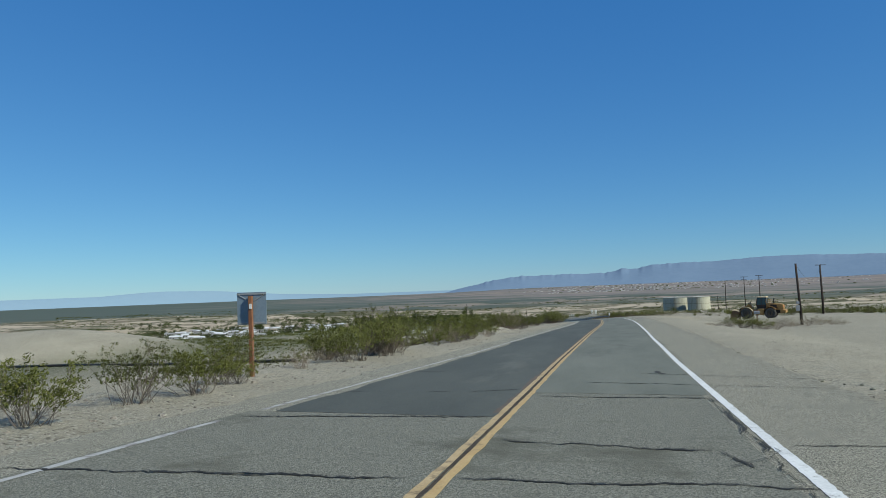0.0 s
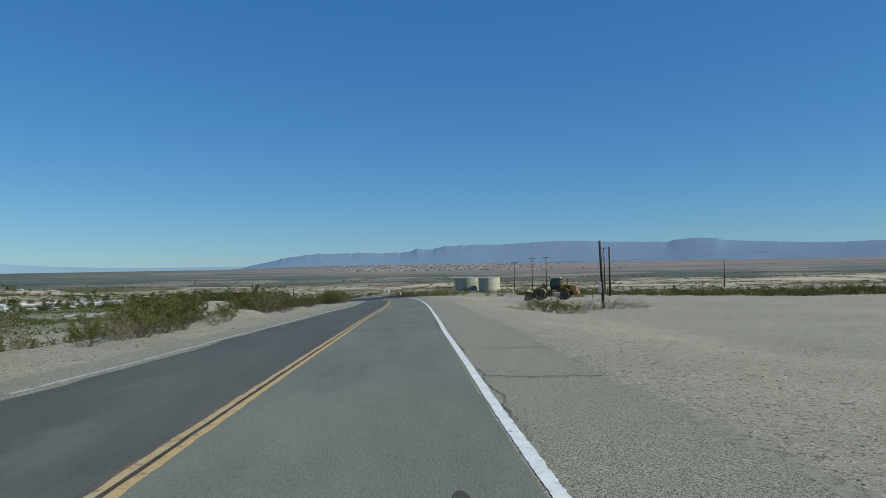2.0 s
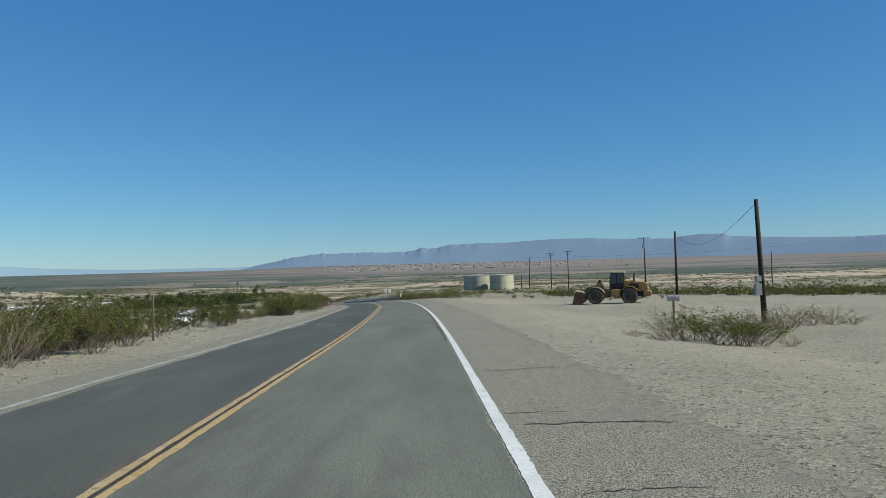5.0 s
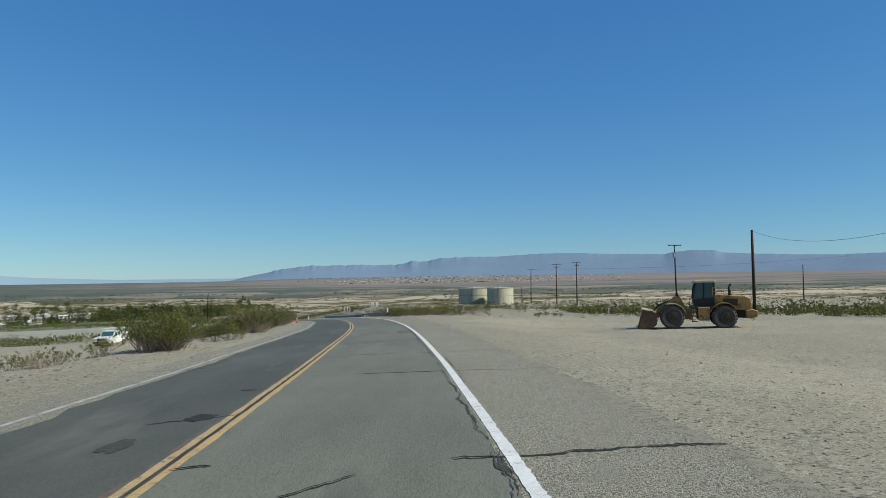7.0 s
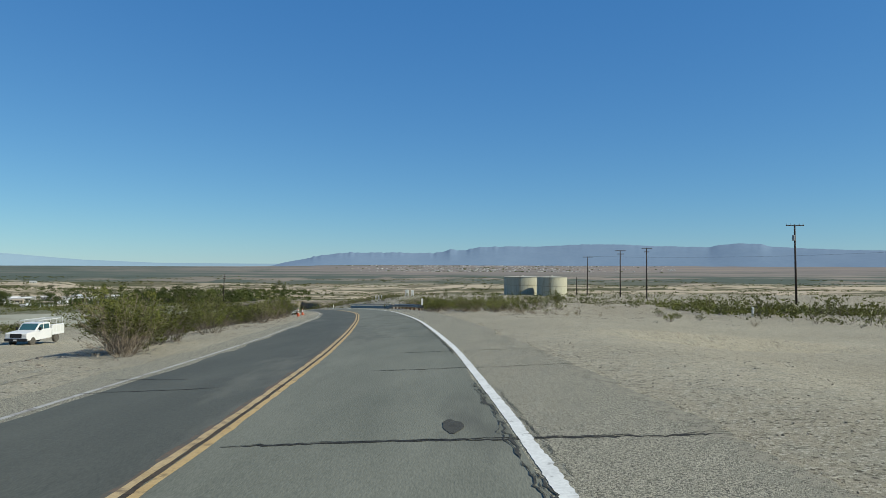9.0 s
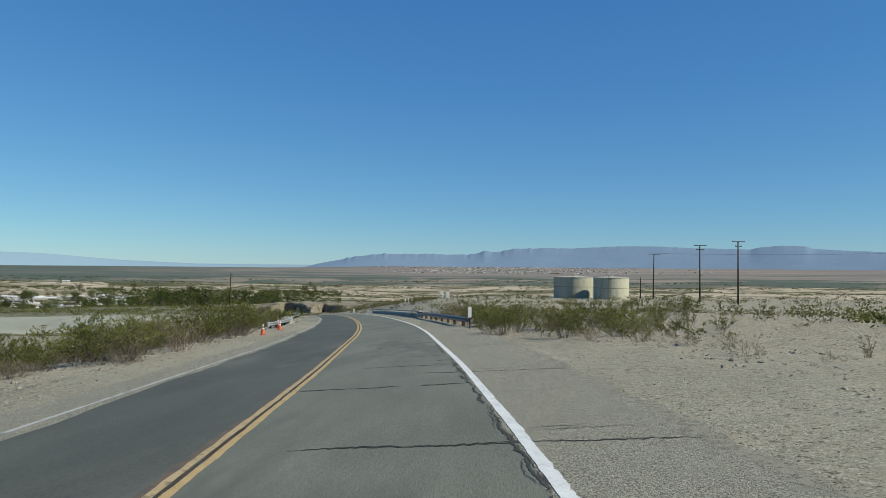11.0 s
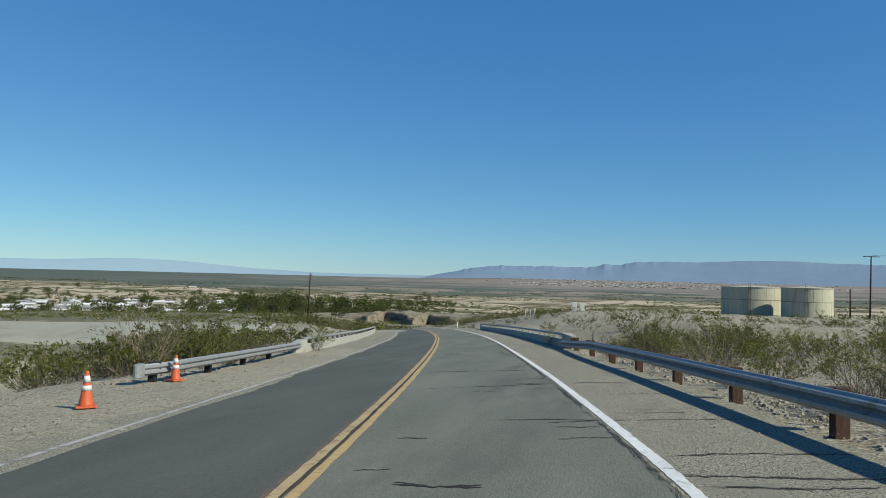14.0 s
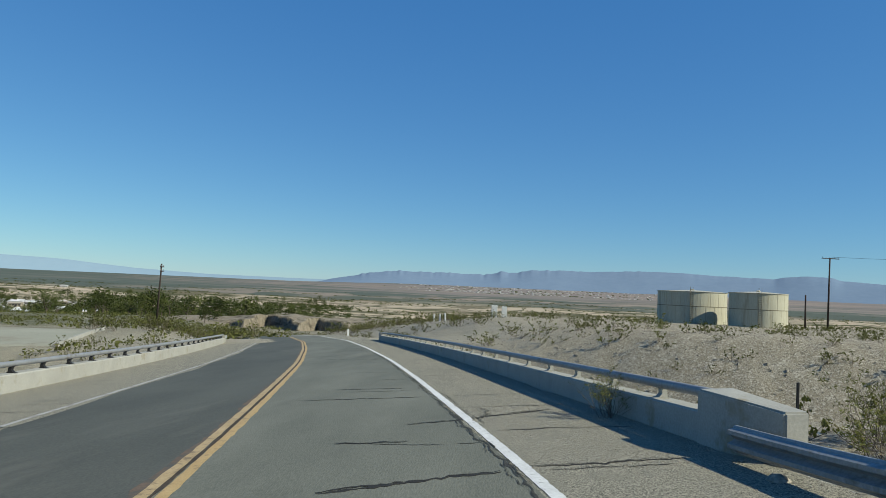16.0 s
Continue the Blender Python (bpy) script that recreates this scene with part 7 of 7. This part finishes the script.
# far town on the fan below the mesa
fr = random.Random(77)
v, f, v2, f2 = [], [], [], []
for _ in range(650):
    a = radians(min(17.0, max(-9.0, fr.gauss(2.0, 5.0))) if fr.random() < 0.7 else fr.uniform(-4, 17))
    d = fr.choice((fr.uniform(3000, 3250), fr.uniform(3350, 3600), fr.uniform(3700, 4250)))
    x, y = d * math.sin(a), 100 + d * math.cos(a)
    z = ground_at(x, y)
    w, h, dp = fr.uniform(4, 9), fr.uniform(1.2, 2.4), 6
    vv, ff = (v, f) if fr.random() < 0.72 else (v2, f2)
    k = len(vv)
    for dx, dy, dz in ((-1, -1, 0), (1, -1, 0), (1, 1, 0), (-1, 1, 0), (-1, -1, 1), (1, -1, 1), (1, 1, 1), (-1, 1, 1)):
        vv.append((x + dx * w * 0.35 - dy * dp * 0.35, y + dx * w * 0.35 + dy * dp * 0.35, z - 1 + dz * (h + 1)))
    ff += [(k, k + 1, k + 5, k + 4), (k + 1, k + 2, k + 6, k + 5), (k + 2, k + 3, k + 7, k + 6), (k + 3, k, k + 4, k + 7), (k + 4, k + 5, k + 6, k + 7)]
tagged(raw("far_town_houses", v, f, M_HOME_WALL), "tiny pale houses of a far-off desert town", "houses", kind="stuff")
tagged(raw("far_town_trees", v2, f2, M_TREE), "dark tree clumps among far-off houses", "trees", kind="stuff")


# ---------------------------------------------------------------- stones
def stones(name, spots, label, material=None):
    rnd = random.Random(len(spots) + 1)
    v, f = [], []
    shape = [(1, 0, -0.3), (0.3, 0.9, -0.3), (-0.8, 0.6, -0.3), (-0.8, -0.6, -0.3), (0.4, -0.9, -0.3), (0.62, 0.05, 0.42), (0.15, 0.55, 0.5), (-0.5, 0.3, 0.45), (-0.45, -0.35, 0.4), (0.25, -0.5, 0.5)]
    tri = [(a, (a + 1) % 5, 5 + (a + 1) % 5) for a in range(5)] + [(a, 5 + (a + 1) % 5, 5 + a) for a in range(5)] + [(5, 6, 7), (5, 7, 8), (5, 8, 9)]
    for x, y, s, z in spots:
        t = rnd.uniform(0, 6.28)
        k = len(v)
        for a, b, c in shape:
            a, b, c = a * rnd.uniform(0.7, 1.3), b * rnd.uniform(0.7, 1.3), c * rnd.uniform(0.6, 1.2)
            v.append((x + s * (a * math.cos(t) - b * math.sin(t)), y + s * (a * math.sin(t) + b * math.cos(t)), z + s * c))
        f += [(k + p, k + q, k + r) for p, q, r in tri]
    return tagged(raw(name, v, f, material or M_ROCK), label, "stones", kind="stuff")


st = random.Random(41)
spots = []
for _ in range(11000):
    y = st.uniform(4, 165)
    u = 6.15 + abs(st.gauss(0, 8))
    x = float(xc(y)) + u
    spots.append((x, y, min(0.036, 0.008 + st.expovariate(170)), ground_at(x, y) + 0.005))
for _ in range(1600):
    y = st.uniform(172, 210)
    u = 6.6 - abs(st.gauss(0, 0.9))
    p = on_road(max(u, 4.3), y, 0.012)
    spots.append((p.x, p.y, min(0.024, 0.007 + st.expovariate(240)), p.z))
for _ in range(4200):
    y = st.uniform(5, 175)
    p = on_road(RIGHT_EDGE(y) + st.gauss(0.05, 0.22), y, 0.010)
    spots.append((p.x, p.y, min(0.022, 0.006 + st.expovariate(220)), max(p.z - 0.004, ground_at(p.x, p.y) + 0.002)))
stones("lot_pebbles", spots, "small stones strewn over the gravel lot", M_PEBBLE)
spots = []
for _ in range(7500):
    y = st.uniform(142, 262)
    u = (9.5 if y < 165 else 7.3) + abs(st.gauss(0, 11))
    x = float(xc(y)) + u
    spots.append((x, y, min(0.12, 0.02 + st.expovariate(48)), ground_at(x, y) - 0.01))
for _ in range(5000):
    y = st.uniform(232, 262)
    x = float(xc(y)) + st.uniform(9, 44)
    spots.append((x, y, min(0.14, 0.025 + st.expovariate(42)), ground_at(x, y) - 0.01))
for _ in range(4200):
    y = st.uniform(176, 208)
    x = float(xc(y)) + 6.9 + abs(st.gauss(0, 1.9))
    spots.append((x, y, min(0.11, 0.012 + st.expovariate(48)), ground_at(x, y) - 0.004))
for _ in range(5200):
    y = st.uniform(200, 250)
    x = float(xc(y)) + st.uniform(8, 26)
    spots.append((x, y, min(0.07, 0.015 + st.expovariate(70)), ground_at(x, y) - 0.004))
stones("bank_stones", spots, "rough grey-tan stones covering the roadside bank", M_PEBBLE)
spots = []
for _ in range(900):
    a, r = st.uniform(0, 6.28), st.random() ** 0.5
    x, y = -12.2 + 3.6 * r * math.cos(a), 61.0 + 4.4 * r * math.sin(a)
    spots.append((x, y, min(0.09, 0.015 + st.expovariate(50)), ground_at(x, y)))
for _ in range(1500):
    y = st.uniform(54, 200)
    u = -7.0 - abs(st.gauss(0, 2.2))
    x = float(xc(y)) + u
    spots.append((x, y, min(0.14, 0.02 + st.expovariate(38)), ground_at(x, y)))
for _ in range(2600):
    y = st.uniform(2, 205)
    u = -5.2 - abs(st.gauss(0, 2.6))
    x = float(xc(y)) + u
    if u > LEFT_EDGE(y) - 0.4:
        continue
    spots.append((x, y, min(0.08, 0.01 + st.expovariate(75)), ground_at(x, y) + 0.005))
stones("verge_stones", spots, "small stones and clods along the dirt verge")
for x, y, s in ((4.35, 18.8, 0.07), (5.0, 18.0, 0.05), (4.7, 18.2, 0.035), (4.95, 17.1, 0.06), (5.15, 16.95, 0.04), (4.5, 19.1, 0.035)):
    bm = bmesh.new()
    bmesh.ops.create_icosphere(bm, subdivisions=2, radius=s)
    for q in bm.verts:
        q.co *= 1 + 0.35 * noise.noise(q.co * 9)
        q.co.z *= 0.5
    o = part("broken_asphalt_lump", bm, M_ASPHALT_COARSE)
    o.location = (x, y, ground_at(x, y) + 0.3 * s)
    tagged(o, "broken lump of pale asphalt at the shoulder edge", "rubble")
for k, (u, y, s) in enumerate(((6.30, 206.0, 0.15), (6.62, 205.9, 0.10), (6.9, 206.1, 0.12), (7.0, 205.4, 0.08), (7.3, 205.7, 0.13), (7.5, 206.2, 0.09), (6.75, 205.5, 0.06))):
    bm = bmesh.new()
    bmesh.ops.create_icosphere(bm, subdivisions=2, radius=s)
    for q in bm.verts:
        q.co *= 1 + 0.4 * noise.noise(q.co * 6 + Vector((k, 0, 0)))
        q.co.z *= 0.8
    o = part("boulder", bm, M_PEBBLE)
    p = on_road(u, y)
    o.location = (p.x, p.y, ground_at(p.x, p.y) + s * 0.4)
    tagged(o, "pale rough boulder at the foot of the bridge wall", "boulder", group="boulders by the bridge")
